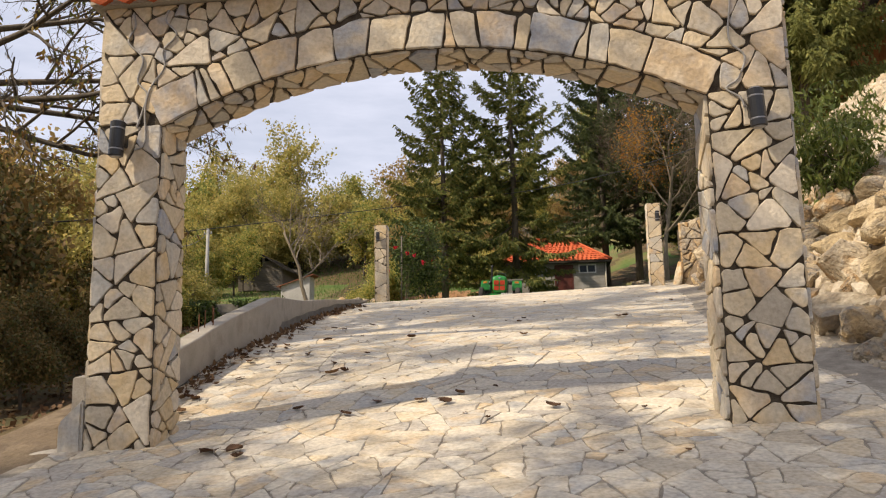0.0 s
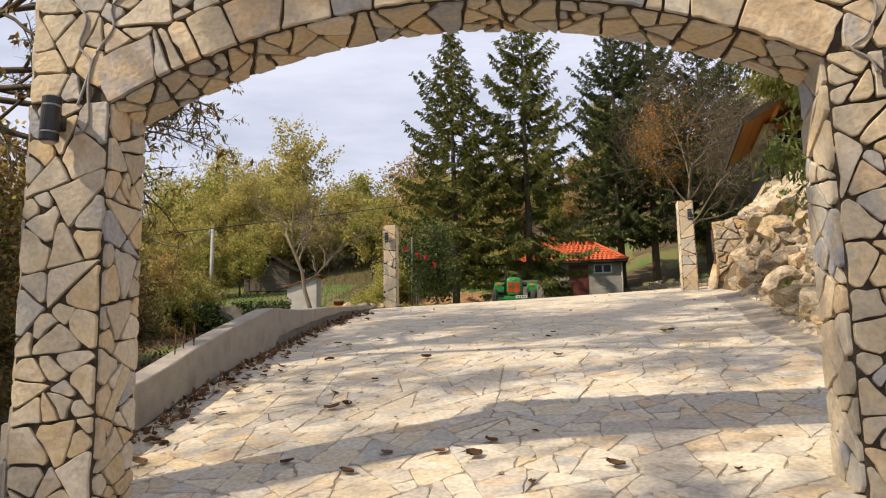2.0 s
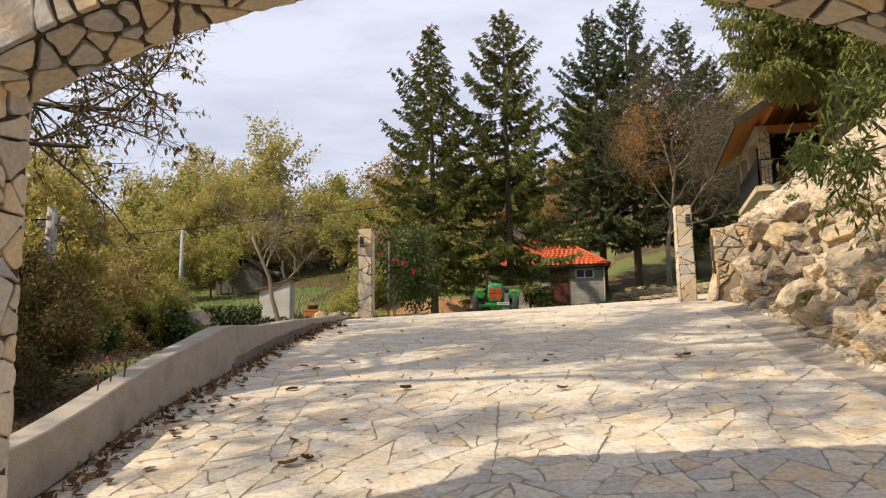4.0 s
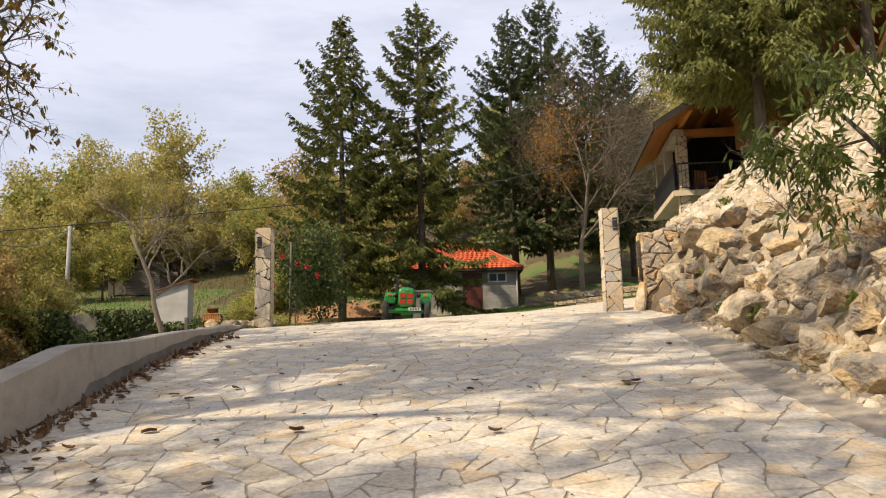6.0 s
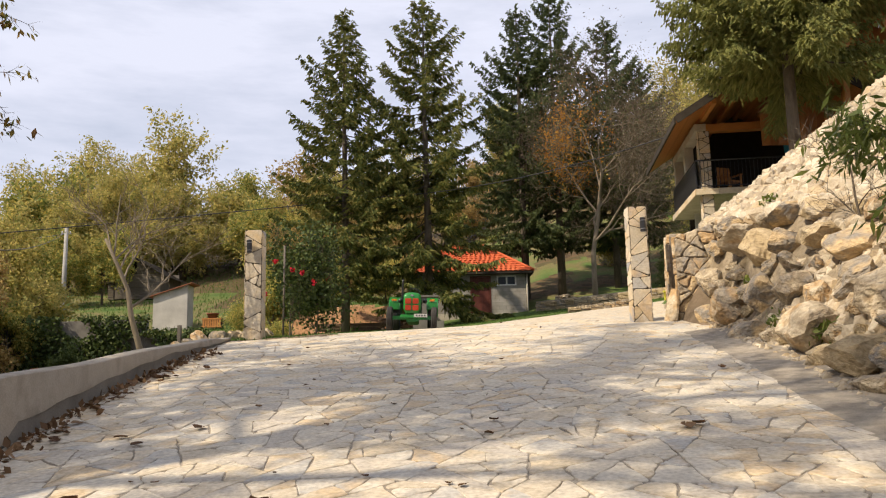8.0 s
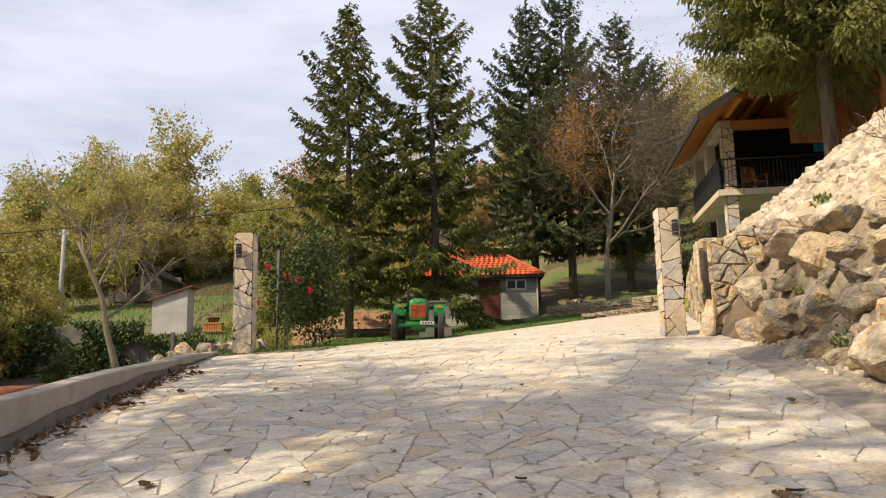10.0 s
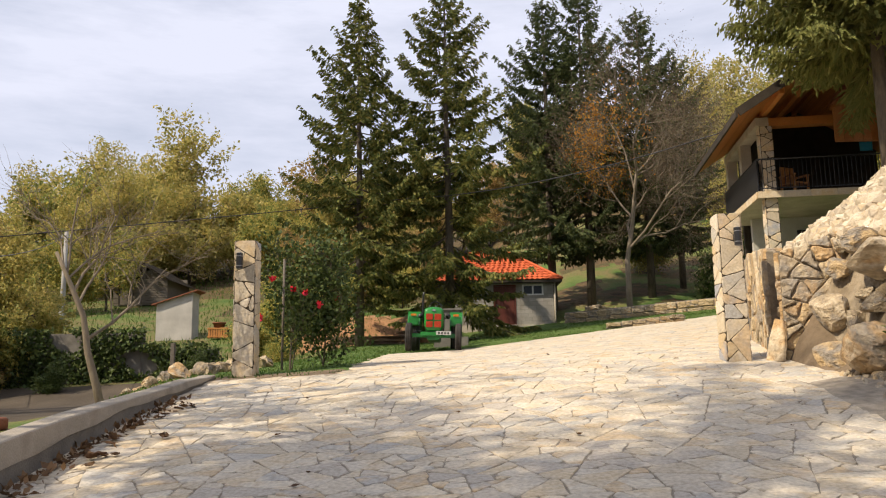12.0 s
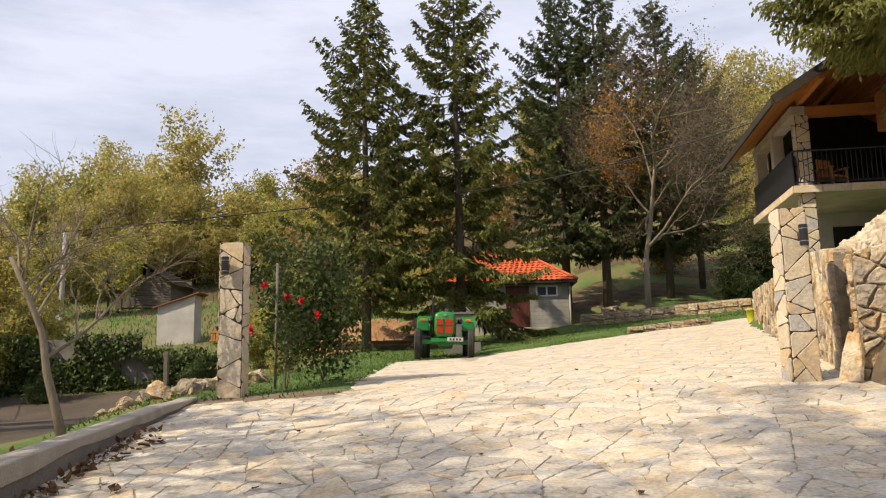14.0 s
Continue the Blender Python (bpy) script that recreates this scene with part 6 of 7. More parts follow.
# bonnet with a rounded nose
bm = bmesh.new()
prof = []
for k in range(15):
    a = math.pi * k / 14
    prof.append((-0.29 * math.cos(a), 1.18 + 0.15 * math.sin(a) ** 0.7))
outline = [(-0.22, 0.60), (-0.29, 0.78)] + prof + [(0.29, 0.78), (0.22, 0.60)]
rings = []
for y, k, dz in ((-0.20, 0.82, -0.02), (-0.16, 0.93, 0.0), (-0.08, 0.99, 0.0), (0.1, 1.0, 0.0), (1.15, 0.98, 0.02)):
    rings.append([bm.verts.new((x * k, y, 0.95 + (z - 0.95) * k + dz)) for x, z in outline])
for a, b in zip(rings, rings[1:]):
    for i in range(len(outline)):
        j = (i + 1) % len(outline)
        bm.faces.new((a[i], a[j], b[j], b[i]))
bm.faces.new(rings[0])
bm.faces.new(rings[-1][::-1])
part("bonnet", bm, M_green, trac, "rounded green bonnet", True)
for x in (-0.125, 0.125):
    for z in (0.80, 1.02):
        gr = Geo().box(x - 0.10, x + 0.10, -0.225, -0.195, z - 0.09, z + 0.09).part("grille", M_red, trac, "red grille panel", 0.012)
        for k in range(5):
            Geo().box(x - 0.095, x + 0.095, -0.232, -0.224, z - 0.075 + 0.036 * k, z - 0.066 + 0.036 * k).part("grille_bar", M_red, gr)
em = Geo().add([(-0.07, -0.222, 1.215), (0, -0.215, 1.255), (0.07, -0.222, 1.215), (0, -0.228, 1.175), (-0.07, -0.19, 1.215), (0, -0.19, 1.255), (0.07, -0.19, 1.215), (0, -0.19, 1.175)], [(3, 2, 1, 0), (0, 1, 5, 4), (1, 2, 6, 5), (2, 3, 7, 6), (3, 0, 4, 7)])
em.part("badge", M_steel, trac, "pale lozenge badge")
Geo().box(-0.30, 0.30, 1.15, 1.5, 0.55, 1.25).part("engine_rear", M_bar, trac, "dark gearbox", 0.03)
Geo().box(-0.2, 0.2, 0.05, 1.9, 0.36, 0.62).part("chassis", M_green, trac, "", 0.03)
for sx in (-1, 1):
    f = Geo()
    V, F = [], []
    for k in range(9):
        a = radians(20 + 150 * k / 8)
        for w in (0.46, 0.86):
            V.append((sx * w, 1.85 - 0.72 * math.cos(a), 0.62 + 0.72 * math.sin(a)))
    for k in range(8):
        F.append((2 * k, 2 * k + 1, 2 * k + 3, 2 * k + 2))
    n0 = len(V)
    V += [(v[0], v[1] + (1.85 - v[1]) * 0.03, v[2] - 0.025) for v in V]
    F += [tuple(n0 + i for i in reversed(q)) for q in F]
    F += [(2 * k, 2 * k + 2, n0 + 2 * k + 2, n0 + 2 * k) for k in range(8)] + [(2 * k + 1, n0 + 2 * k + 1, n0 + 2 * k + 3, 2 * k + 3) for k in range(8)] + [(0, n0, n0 + 1, 1), (16, 17, n0 + 17, n0 + 16)]
    fender = f.add(V, F).part("fender", M_green, trac, "green mudguard")
    Geo().box(sx * 0.66 - 0.16, sx * 0.66 + 0.16, 1.08, 1.12, 0.86, 1.12).part("fender_front", M_green, fender, "", 0.01)
    Geo().box(sx * 0.66 - 0.09, sx * 0.66 + 0.09, 1.04, 1.14, 1.13, 1.21).part("indicator", M_amber, fender, "amber light", 0.015)
    hl_ = Geo().lathe([(0.02, -0.06), (0.075, -0.03), (0.085, 0.04), (0.08, 0.05)], 16, "y", (sx * 0.42, 0.55, 1.1))
    hl_.part("headlight", M_black, trac, "small black headlight", 0, True)
    Geo().tube([(sx * 0.28, 0.6, 1.0), (sx * 0.36, 0.57, 1.05), (sx * 0.42, 0.58, 1.08)], 0.016, 6).part("light_bracket", M_black, trac)
    Geo().tube([(sx * 0.3, 0.2, 0.6), (sx * 0.5, 0.12, 0.62), (sx * 0.66, 0.1, 0.5)], 0.02, 6).part("steering_rod", M_black, trac)
pl = Geo().box(0.08, 0.52, -0.19, -0.175, 0.49, 0.60).part("number_plate", M_plate, trac, "pale number plate", 0.004)
for k in range(4):
    Geo().box(0.14 + 0.09 * k, 0.19 + 0.09 * k, -0.196, -0.191, 0.515, 0.575).part("plate_bar", M_bar, pl)
Geo().tube([(-0.33, 0.75, 0.9), (-0.36, 0.75, 1.15), (-0.36, 0.75, 1.75), (-0.34, 0.72, 1.85)], [0.03, 0.045, 0.035, 0.03], 10).part("exhaust_pipe", M_black, trac, "black upright exhaust", 0, True)
ring = [(0.19 * math.cos(2 * math.pi * k / 20), 1.45 + 0.05 * math.sin(2 * math.pi * k / 20), 1.45 + 0.18 * math.sin(2 * math.pi * k / 20)) for k in range(21)]
sw = Geo().tube(ring, 0.015, 6, False).part("steering_wheel", M_black, trac, "", 0, True)
Geo().tube([(0, 1.2, 1.2), (0, 1.45, 1.45)], 0.018, 6).part("steering_column", M_black, sw)
Geo().box(-0.24, 0.24, 1.85, 2.2, 0.98, 1.06).part("seat", M_black, trac, "black seat", 0.03)
Geo().tube([(0.1, -0.05, 1.3), (0.1, -0.04, 1.4), (0.2, 0.1, 1.43), (0.26, 0.5, 1.4)], 0.012, 6).part("hood_wire", M_black, trac, "", 0, True)

# ---- grey pedestal under the spruce ----
PX, PY = -0.3, 38.4
PZ = float(land(PX, PY))
ped = thing("stone_pedestal", "grey concrete pedestal with a stepped foot on the lawn", "pedestal", pose(PX, PY, PZ))
Geo().box(-0.62, 0.62, -0.5, 0.5, -0.2, 0.32).part("foot", M_block, ped, "", 0.015)
Geo().box(-0.40, 0.36, -0.32, 0.32, 0.32, 1.28).part("shaft", M_block, ped, "", 0.015)
Geo().box(-0.46, 0.42, -0.38, 0.38, 1.28, 1.36).part("cap", M_block, ped, "", 0.012)

# ---- stacked planks by the earth bank ----
prng = random.Random(12)
for row in range(5):
    for k in range(3):
        L = prng.uniform(2.6, 4.0)
        x, y = -5.2 + prng.uniform(-0.4, 0.4), 45.0 + 0.16 * k
        z = float(land(-4.4, 45.0)) + 0.05 + 0.075 * row
        p = Geo().box(-L / 2, L / 2, -0.07, 0.07, 0, 0.06).part("plank", M_plank, None, "rough brown plank in a pile by the earth bank", 0.006)
        p.matrix_basis = pose(x + 1.0, y, z, 0, prng.uniform(-0.6, 0.6), prng.uniform(-3, 3))
        tagged(p, category="plank", group="plank pile")
for i in range(16):
    x, y = prng.uniform(-2.6, -1.4), prng.uniform(45, 45.8)
    p = Geo().tube([(-0.3, 0, 0), (0, 0.01, 0.01), (0.3, 0, 0)], [0.05, 0.06, 0.05], 7).part("log", M_plank, None, "split log heaped by the earth bank")
    p.matrix_basis = pose(x, y, float(land(x, y)) + prng.uniform(0.05, 0.4), prng.uniform(-20, 20), prng.uniform(-20, 20), prng.uniform(0, 180))
    tagged(p, category="log", group="log heap")
for x, y, s in ((-1.9, 44.7, 0.45), (-2.6, 44.4, 0.25), (-0.9, 46.0, 0.3), (2.6, 49.6, 0.35), (3.0, 49.5, 0.3), (2.2, 49.7, 0.25)):
    r = put_rock("loose_rock", None, Matrix(), x, y, float(land(x, y)) + 0.2 * s, s, s, s * 0.8)
    tagged(r, "pale rock lying on the lawn edge", "rock", "loose rocks")
# firewood and rubble behind the hut's corner
for i in range(40):
    x, y = prng.uniform(6.6, 8.6), prng.uniform(50.5, 51.6)
    s = prng.uniform(0.2, 0.45)
    r = put_rock("loose_rock", None, Matrix(), x, y, float(land(x, y)) + prng.uniform(0.1, 0.7) * (1 - abs(x - 7.4) / 1.6), s, s, s * 0.8)
    tagged(r, "grey rock in a heap beside the hut", "rock", "rock heap")

# ---- yellow bucket ----
BX, BY = 8.6, 35.4
bk = thing("bucket", "bright yellow plastic bucket standing by the wall", "bucket", pose(BX, BY, float(land(BX - 0.4, BY))))
Geo().lathe([(0.13, 0.0), (0.145, 0.05), (0.18, 0.40), (0.195, 0.40), (0.195, 0.44), (0.175, 0.44), (0.14, 0.04)], 24).part("body", M_yellow, bk, "", 0, True)
Geo().tube([(0.19 * math.cos(math.pi * k / 10), -0.06, 0.40 - 0.16 * math.sin(math.pi * k / 10)) for k in range(11)], 0.006, 5).part("handle", M_steel, bk, "wire handle", 0, True)

# ---- orange slatted box and its pot ----
crate = thing("slatted_planter", "orange wooden slatted planter box beside the plastered shed", "planter", pose(-13.66, 54.8, float(land(-13.66, 54.8)) + 0.05))
for k in range(8):
    Geo().box(-0.55 + 0.14 * k, -0.44 + 0.14 * k, -0.25, -0.22, 0.0, 0.62).part("slat", M_wood_orange, crate, "", 0.006)
Geo().box(-0.57, 0.57, -0.22, 0.25, 0.05, 0.58).part("box", M_wood_dark, crate)
for z in (0.06, 0.52):
    Geo().box(-0.6, 0.6, -0.28, -0.25, z, z + 0.08).part("rail", M_wood_orange, crate, "", 0.006)
Geo().lathe([(0.26, 0.58), (0.34, 0.85), (0.38, 0.85), (0.38, 0.92), (0.3, 0.92)], 20).part("clay_pot", M_tile_old, crate, "terracotta bowl", 0, True)

# ---- brick-red cover beside the road ----
cv = Geo().lathe([(0.30, 0.0), (0.33, 0.02), (0.33, 0.14), (0.30, 0.17), (0.05, 0.19)], 20).part("well_cover", M_tile_old, None, "round rusty red cover on the grass", 0, True)
cv.matrix_basis = pose(-6.6, 20.0, float(land(-6.6, 20.0)) + 0.02)
tagged(cv, category="cover")

# ---- ruined garden wall under ivy ----
iv_rng = np.random.default_rng(8)
iw = thing("ivy_wall", "old rubble wall overgrown with dark ivy beside the dirt road", "wall", pose(-14.8, 41.0, float(land(-14.8, 41))))
Geo().box(-4.5, 2.2, -0.2, 0.2, -0.5, 1.9).box(2.2, 5.2, -0.2, 0.2, -0.5, 1.2).part("core", M_block, iw, "grey crumbling masonry", 0.03)
n = 9000
C = np.stack([iv_rng.uniform(-4.8, 5.4, n), -0.28 - np.abs(iv_rng.normal(0, 0.22, n)), iv_rng.uniform(-0.3, 2.1, n)], 1)
C = C[(C[:, 2] < 1.5) | (C[:, 0] < 2.4)]
keep = (np.sin(C[:, 0] * 2.1) + np.sin(C[:, 2] * 3.3 + C[:, 0]) > -1.1)
V, F = leaf_cloud(iv_rng, C[keep], 0.16, 0.8, 0.8)
link_mesh("ivy", V, F, M_deep, iw, "dark green ivy")
fp = Geo().box(-0.06, 0.06, -0.06, 0.06, -0.2, 1.7).part("fence_post", M_wood_old, None, "weathered wooden fence post by the road", 0.01)
fp.matrix_basis = pose(-8.6, 33.0, float(land(-8.6, 33)))
tagged(fp, category="post")
gpst = Geo().box(-0.22, 0.22, -0.22, 0.22, -0.3, 0.75).part("stone_post", M_slab, None, "short pale concrete post at the road edge", 0.02)
gpst.matrix_basis = pose(-8.9, 33.4, float(land(-8.9, 33.4)))
tagged(gpst, category="post")

# ---- utility poles and wires ----
def utility_pole(x, y, top, label, box=False):
    z0 = float(land(x, y))
    H = top - z0
    p = thing("utility_pole", label, "utility pole", pose(x, y, z0), "utility poles")
    Geo().tube([(0, 0, -0.5), (0, 0, H)], [0.17, 0.11], 12).part("pole", M_pole, p, "", 0, True)
    Geo().box(-0.32, 0.32, -0.04, 0.04, H - 0.42, H - 0.36).part("crossarm", M_steel, p, "", 0.006)
    for sx in (-0.26, 0.26):
        Geo().lathe([(0.03, 0), (0.05, 0.03), (0.03, 0.06), (0.05, 0.09), (0.025, 0.13)], 12, "z", (sx, -0.02, H - 0.36)).part("insulator", M_porcelain, p, "white insulator", 0, True)
    if box:
        Geo().box(-0.25, 0.2, -0.42, -0.18, 1.4, 2.1).part("meter_box", M_white, p, "white meter box", 0.02)
    return Vector((x, y, top - 0.25))


near_pole = utility_pole(-9.9, 19.0, 6.1, "weathered grey concrete utility pole beyond the kerb")
far_pole = utility_pole(-23.4, 56.0, 12.9, "grey concrete utility pole with a white meter box", True)


def wire(a, b, sag, label="thin black overhead cable"):
    pts_ = [Vector(a).lerp(Vector(b), k / 20) - Vector((0, 0, sag * 4 * (k / 20) * (1 - k / 20))) for k in range(21)]
    w = Geo().tube(pts_, 0.02, 4, False).part("overhead_cable", M_black, None, label, 0, True)
    tagged(w, category="cable", group="overhead cables")


wire(near_pole, far_pole, 0.9)
wire((-28.06, 33.20, 7.42), (-2.19, 44.00, 11.69), 0.12)
wire(near_pole + Vector((0.2, 0, -0.1)), (-21, 40, 8), 0.8)
wire((-2.19, 44.00, 11.69), (9.6, 33.5, 11.6), 0.5)
wire((-60, 60, 13.5), (-23.4, 56, 12.5), 1.2)
wire((-28, 10, 6.2), near_pole, 0.8)

# ---- rose bush beside the slim pillar ----
rose_z = float(land(-2.75, 22.6))
rose = broadleaf("rose_bush", "tall rose bush with red blooms beside the slim pillar", 71, pose(-3.0, 22.9, rose_z), 2.5, 0.022, M_deep, 0.075, 3, M_bark, 3, (6, 8), 0.6, 0.16, 0.15, 0.6, 0.8, 0.3, (0, 0), 0.02)
rose_b = broadleaf("rose_bush", "leafy rose bush with pink-red blooms on the lawn edge", 72, pose(-2.65, 24.0, float(land(-2.65, 24.0))), 2.3, 0.022, M_deep, 0.075, 3, M_bark, 3, (6, 8), 0.6, 0.16, 0.15, 0.6, 0.8, 0.3, (0, 0), 0.02)
fl_rng = np.random.default_rng(5)
for host, spots in ((rose, ((0.12, -0.45, 1.35), (-0.25, -0.4, 1.55), (0.3, -0.35, 1.3), (0.55, -0.4, 1.08), (-0.5, -0.2, 0.9))), (rose_b, ((0.1, -0.2, 2.05), (0.35, -0.45, 1.2), (-0.3, -0.4, 1.5)))):
    for s in spots:
        V, F = leaf_cloud(fl_rng, np.array([s] * 30), 0.06, 0.9, 0.0, 0.012)
        link_mesh("bloom", V, F, M_rose, host, "red rose bloom")
stake = Geo().tube([(0, 0, -0.2), (0.02, 0, 1.9)], 0.022, 7).part("stake", M_wood_old, None, "wooden stake supporting the rose bush", 0, True)
stake.matrix_basis = pose(-3.1, 22.65, rose_z)
tagged(stake, category="stake")

# ---- teal cloth hung on a trunk by the chalet ----
Geo_cloth = Geo()
V, F = [], []
for j in range(7):
    for i in range(5):
        V.append((i * 0.09, 0.03 * math.sin(i * 2.1 + j * 0.8), -j * 0.14))
for j in range(6):
    for i in range(4):
        o = j * 5 + i
        F.append((o, o + 1, o + 6, o + 5))
Geo_cloth.add(V, F)
Geo_cloth.add([(v[0], v[1] + 0.012, v[2]) for v in V], [tuple(reversed(f)) for f in F])
cl = Geo_cloth.part("cloth", M_teal, None, "teal cloth hanging from the chalet balcony", 0, True)
cl.matrix_basis = pose(CX, CY, CZ, 0, 0, CROT) @ pose(2.9, -0.1, 1.9)
tagged(cl, category="cloth")

# ---- walnut bough over the drive ----
bough = thing("walnut_tree", "leaning walnut with low bare boughs and hanging brown-green leaves", "tree", pose(-12.4, 15.0, float(land(-12.4, 15.0))), "walnut trees")
bough_h = 7.7 - float(land(-12.4, 15.0))
bg_geo, tips = Geo(), []
brng = random.Random(23)
Geo().tube([(-0.4, 0, -0.4), (-0.3, 0.05, bough_h * 0.4), (-0.1, 0.0, bough_h * 0.75), (0.0, 0, bough_h + 0.5), (0.1, 0.1, bough_h + 3.0)], [0.34, 0.27, 0.23, 0.2, 0.12], 12).part("trunk", M_bark, bough, "", 0, True)
for d, L, zl in (((1, 0.05, -0.08), 5.9, 0.0), ((1, 0.10, 0.05), 6.0, 0.4), ((1, -0.10, 0.14), 5.5, 0.8), ((1, 0.0, -0.15), 5.4, -0.1), ((1, 0.18, -0.03), 5.8, 0.2), ((0.8, 0.4, 0.3), 5.0, 1.4)):
    grow(brng, (bg_geo,), tips, (0, 0, bough_h + zl), d, L, 0.09, 1, 4, 0.15, -0.02, (7, 9), 0.40, 7, 0.4, 0.75)
bg_geo.part("limb", M_bark, bough, "", 0, True)
C = np.array([t[0] for t in tips])
nr = np.random.default_rng(4)
C = C[nr.random(len(C)) < 0.05]
V, F = leaf_cloud(nr, np.repeat(C, 4, axis=0), 0.15, 0.42, 1.6, 0.05)
link_mesh("leaves", V, F, M_walnut, bough, "drying olive-brown leaves")

# ---- fallen leaves ----
def curled_leaf(seed):
    rng = random.Random(seed)
    V, F = [], []
    n, L, W = 6, 0.13, 0.055
    curl, roll = rng.uniform(-0.2, 0.3), rng.uniform(0.1, 0.8)
    for i in range(n + 1):
        s = i / n
        w = W * math.sin(math.pi * min(1, s * 0.95 + 0.04)) ** 0.7
        z = curl * 0.06 * (s - 0.5) ** 2 * 4
        for k in (-1, -0.5, 0, 0.5, 1):
            V.append(((s - 0.5) * L, k * w, z + 0.012 + roll * 0.03 * k * k + rng.uniform(-0.003, 0.003)))
    for i in range(n):
        for k in range(4):
            o = i * 5 + k
            F.append((o, o + 1, o + 6, o + 5))
    V.append((-0.5 * L - 0.06, 0.005, 0.03))
    F.append((0, 4, len(V) - 1))
    me = bpy.data.meshes.new("dry_leaf")
    me.from_pydata(V, [], F)
    me.materials.append(M_dry_piece)
    return me


M_dry_piece = surface("dry_brown_leaf", [(0.09, 0.045, 0.022), (0.15, 0.085, 0.04), (0.22, 0.125, 0.06), (0.12, 0.065, 0.035)], grain=20, fine=120, rough=0.8, bump=0.3, vary="object", spread=0.3)
leaf_meshes = [curled_leaf(s) for s in range(7)]
lrng = random.Random(19)
spots = [(-1.75, 6.0, 1.5), (-1.55, 6.05, 1.3), (-1.45, 5.85, 1.2), (-0.9, 6.95, 1.2), (-0.7, 7.35, 1.1), (-0.3, 7.3, 1.1), (-0.05, 7.2, 1.3), (0.05, 7.5, 1.1), (-1.4, 7.2, 1.0), (0.9, 6.9, 1.2), (-1.45, 8.6, 1.4), (-1.35, 8.7, 1.2), (-1.6, 9.2, 1.0), (-1.3, 9.7, 1.0), (-0.95, 10.94, 1.3), (-1.96, 13.1, 1.3), (2.0, 12.2, 1.3), (2.1, 12.25, 1.1), (0.6, 10.6, 1.0), (3.2, 14.8, 1.0), (-2.1, 9.9, 1.0), (-2.2, 11.2, 1.2), (-2.3, 12.6, 1.0)]
for _ in range(60):
    spots.append((lrng.uniform(-2.6, 3.6), lrng.uniform(5.5, 24), lrng.uniform(0.25, 0.75)))
for _ in range(90):
    y = lrng.uniform(7.0, 19)
    spots.append((float(kerb_x(y)) + abs(lrng.gauss(0, 0.30)) + 0.06, y, lrng.uniform(0.6, 1.25)))
for x, y, s in spots:
    if not (AY0 - 0.1 < y < AY1 + 0.1 and (x < IN0 + 0.1 or x > IN1 - 0.1)):
        lf = new("fallen_leaf", lrng.choice(leaf_meshes))
        lf.matrix_basis = pose(x, y, float(drive(x, y)) + 0.012, lrng.uniform(-12, 12) + 9, lrng.uniform(-12, 12), lrng.uniform(0, 360)) @ Matrix.Scale(s * 0.8, 4)
        tagged(lf, "dry curled brown walnut leaf fallen on the paving", "leaf", "fallen leaves")
# litter against the kerb and on the bank outside it
lt = np.random.default_rng(14)
ys = lt.uniform(6.9, 19.5, 800)
xs = kerb_x(ys) + 0.03 + np.abs(lt.normal(0, 0.13, 800))
C = np.stack([xs, ys, drive(xs, ys) + lt.uniform(0.005, 0.03, 800)], 1)
ys2, xs2 = lt.uniform(2, 20, 5000), lt.uniform(-9, -3.6, 5000)
C2 = np.stack([xs2, ys2, land(xs2, ys2) + 0.03], 1)
C2 = C2[(C2[:, 1] < 6.2) | (C2[:, 0] < -4.15)]
V, F = leaf_cloud(lt, np.concatenate([C, C2]), 0.085, 0.6, -0.1)
tagged(link_mesh("leaf_litter", V, F, M_dry), "brown leaf litter along the kerb and bank", "leaf litter", kind="stuff")

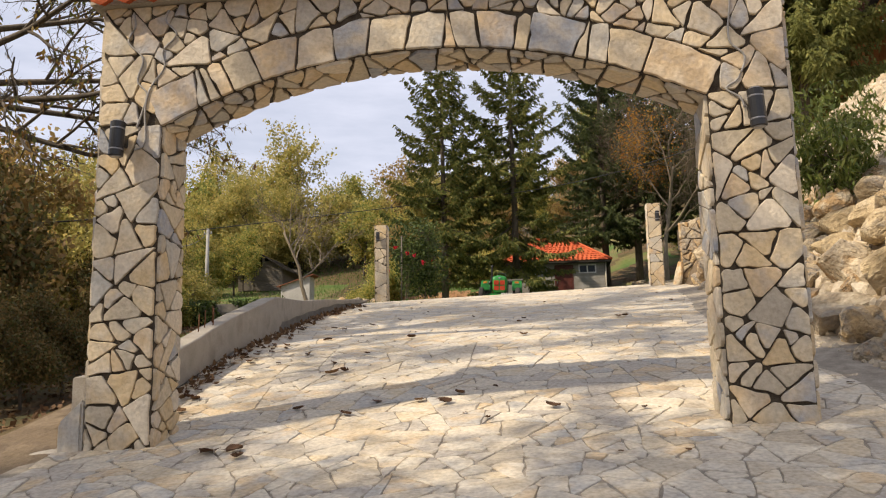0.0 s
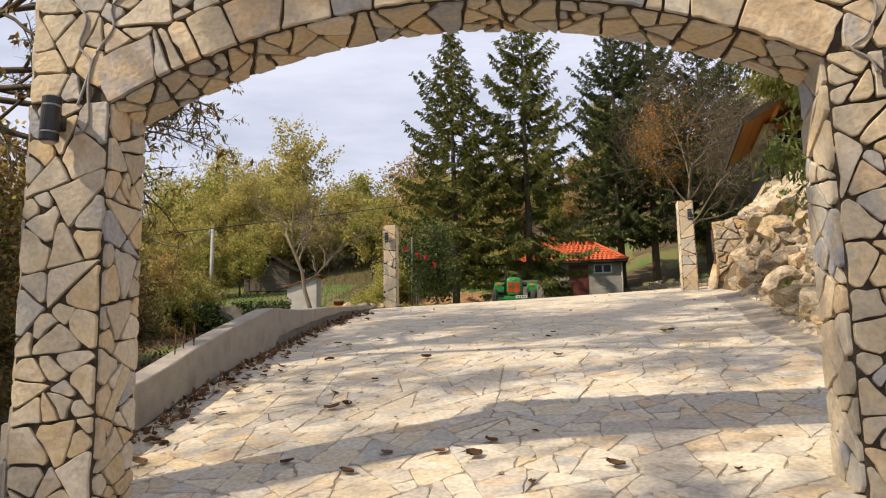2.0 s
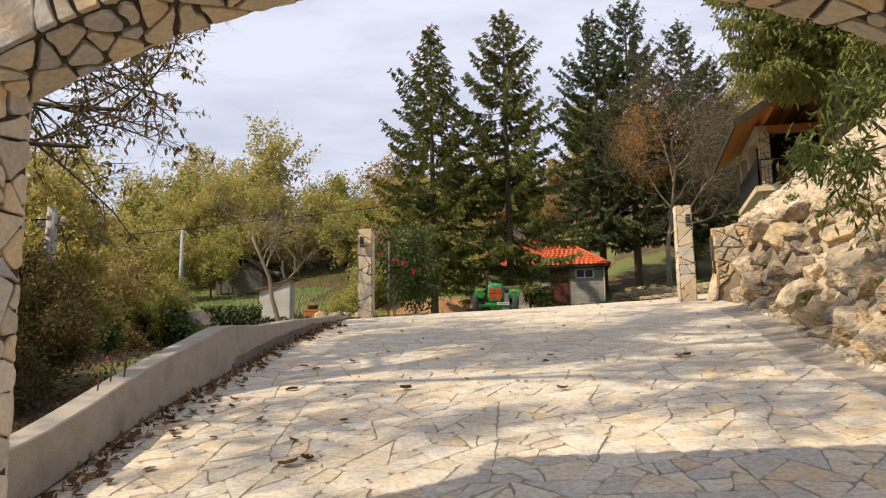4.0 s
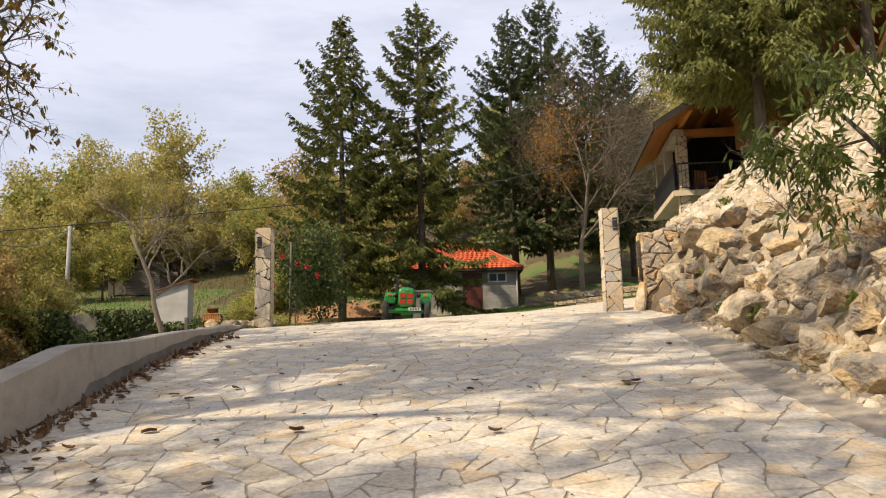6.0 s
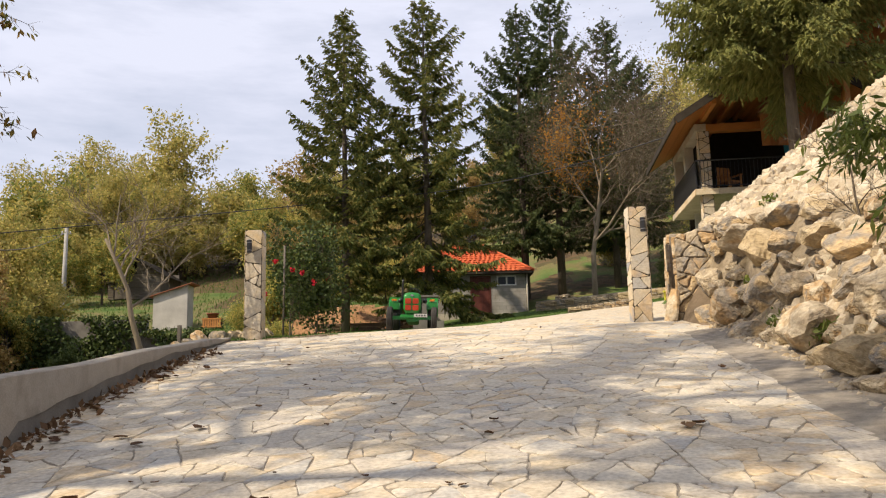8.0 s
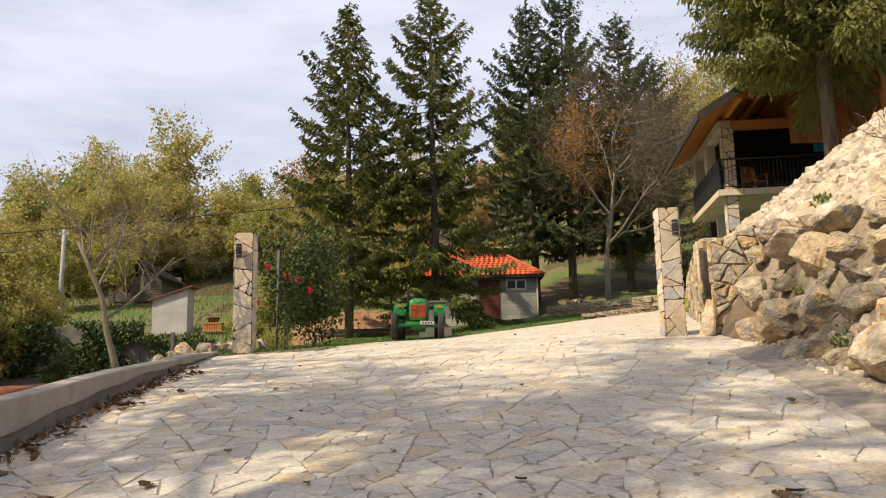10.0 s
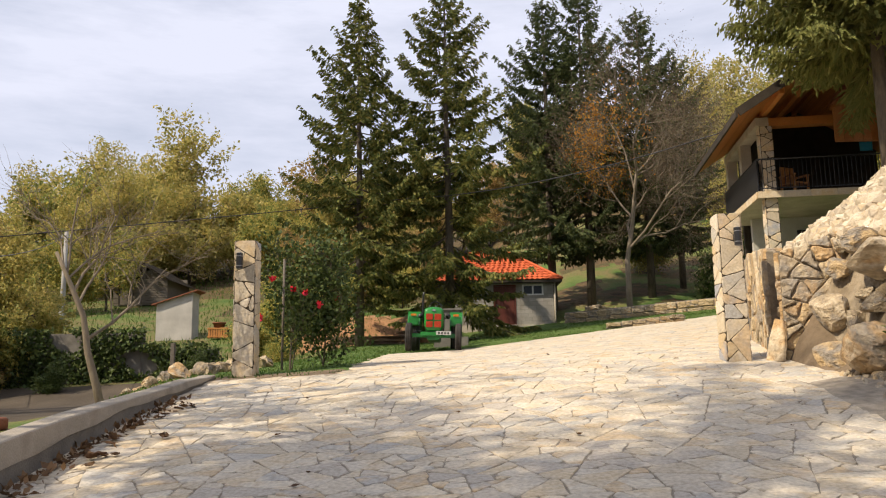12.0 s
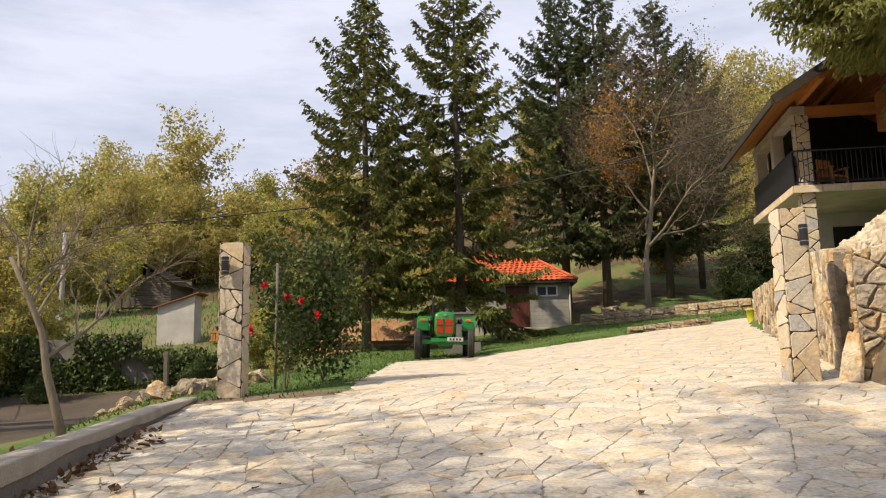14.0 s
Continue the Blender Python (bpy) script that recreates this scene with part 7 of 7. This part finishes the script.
# ---- grass blades of the lawn ----
gr = np.random.default_rng(2)
n = 60000
xs, ys = gr.uniform(-6.0, 12.5, n), gr.uniform(21.5, 50, n)
ok = np.array([not in_drive(x, y) and x < float(foot_x(y)) + 3 for x, y in zip(xs, ys)])
xs, ys = xs[ok], ys[ok]
zs = land(xs, ys)
n = len(xs)
B = np.stack([xs, ys, zs - 0.01], 1)
a = gr.uniform(0, 6.28, n)
side = np.stack([np.cos(a), np.sin(a), np.zeros(n)], 1) * gr.uniform(0.01, 0.02, n)[:, None]
tip = B + np.stack([gr.normal(0, 0.03, n), gr.normal(0, 0.03, n), gr.uniform(0.025, 0.07, n)], 1)
V = np.stack([B - side, B + side, tip], 1).reshape(-1, 3)
tagged(link_mesh("lawn_grass", V, np.arange(3 * n).reshape(-1, 3), M_blade), "short green lawn grass", "grass", kind="stuff")
# rough growth outside the kerb and on the hill
n = 20000
xs, ys = gr.uniform(-34, -3.6, n), gr.uniform(15, 90, n)
ok = ~((xs < -6) & (ys > 22) & (ys < 40)) & (ys > 43)
xs, ys = xs[ok], ys[ok]
C = np.stack([xs, ys, land(xs, ys)], 1)
V, F = leaf_cloud(gr, C, 0.32, 0.16, -2.2)
tagged(link_mesh("rough_grass", V, F, M_blade), "rough tall grass on the bank and hill", "grass", kind="stuff")

# ---- flagstones of the drive ----
pave_rng = random.Random(5)
pave_seeds = scatter_seeds(pave_rng, -5.0, 10.6, 3.2, 38.5, 0.95, 0.45, 0.1)


def on_drive(u, v, h):
    return (u, v, float(drive(u, v)) + h + (max(0.0, u - float(foot_x(v))) * 0.5))


rest, picked = Geo(), 0
for slab_poly in crazy_cells(pave_seeds, 0.0, None, (), 1.6).values():
    pieces = []
    split_stones(slab_poly, pave_rng, 0.03, 0.16, 0.009, pieces)
    for poly in pieces:
        x, y = sum(p[0] for p in poly) / len(poly), sum(p[1] for p in poly) / len(poly)
        if not in_drive(x, y):
            continue
        V, F = stone_geo(poly, on_drive, pave_rng, 0.004, 0.006, 0.014)
        if picked < 300 and 5.2 < y < 12.5 and abs(x - 0.2) < 1.9:
            picked += 1
            link_mesh("flagstone", V, F, M_flag, paved_drive)
        else:
            rest.add(V, F)
tagged(link_mesh("flagstones", rest.V, rest.F, M_flag_rest, paved_drive), kind="stuff")
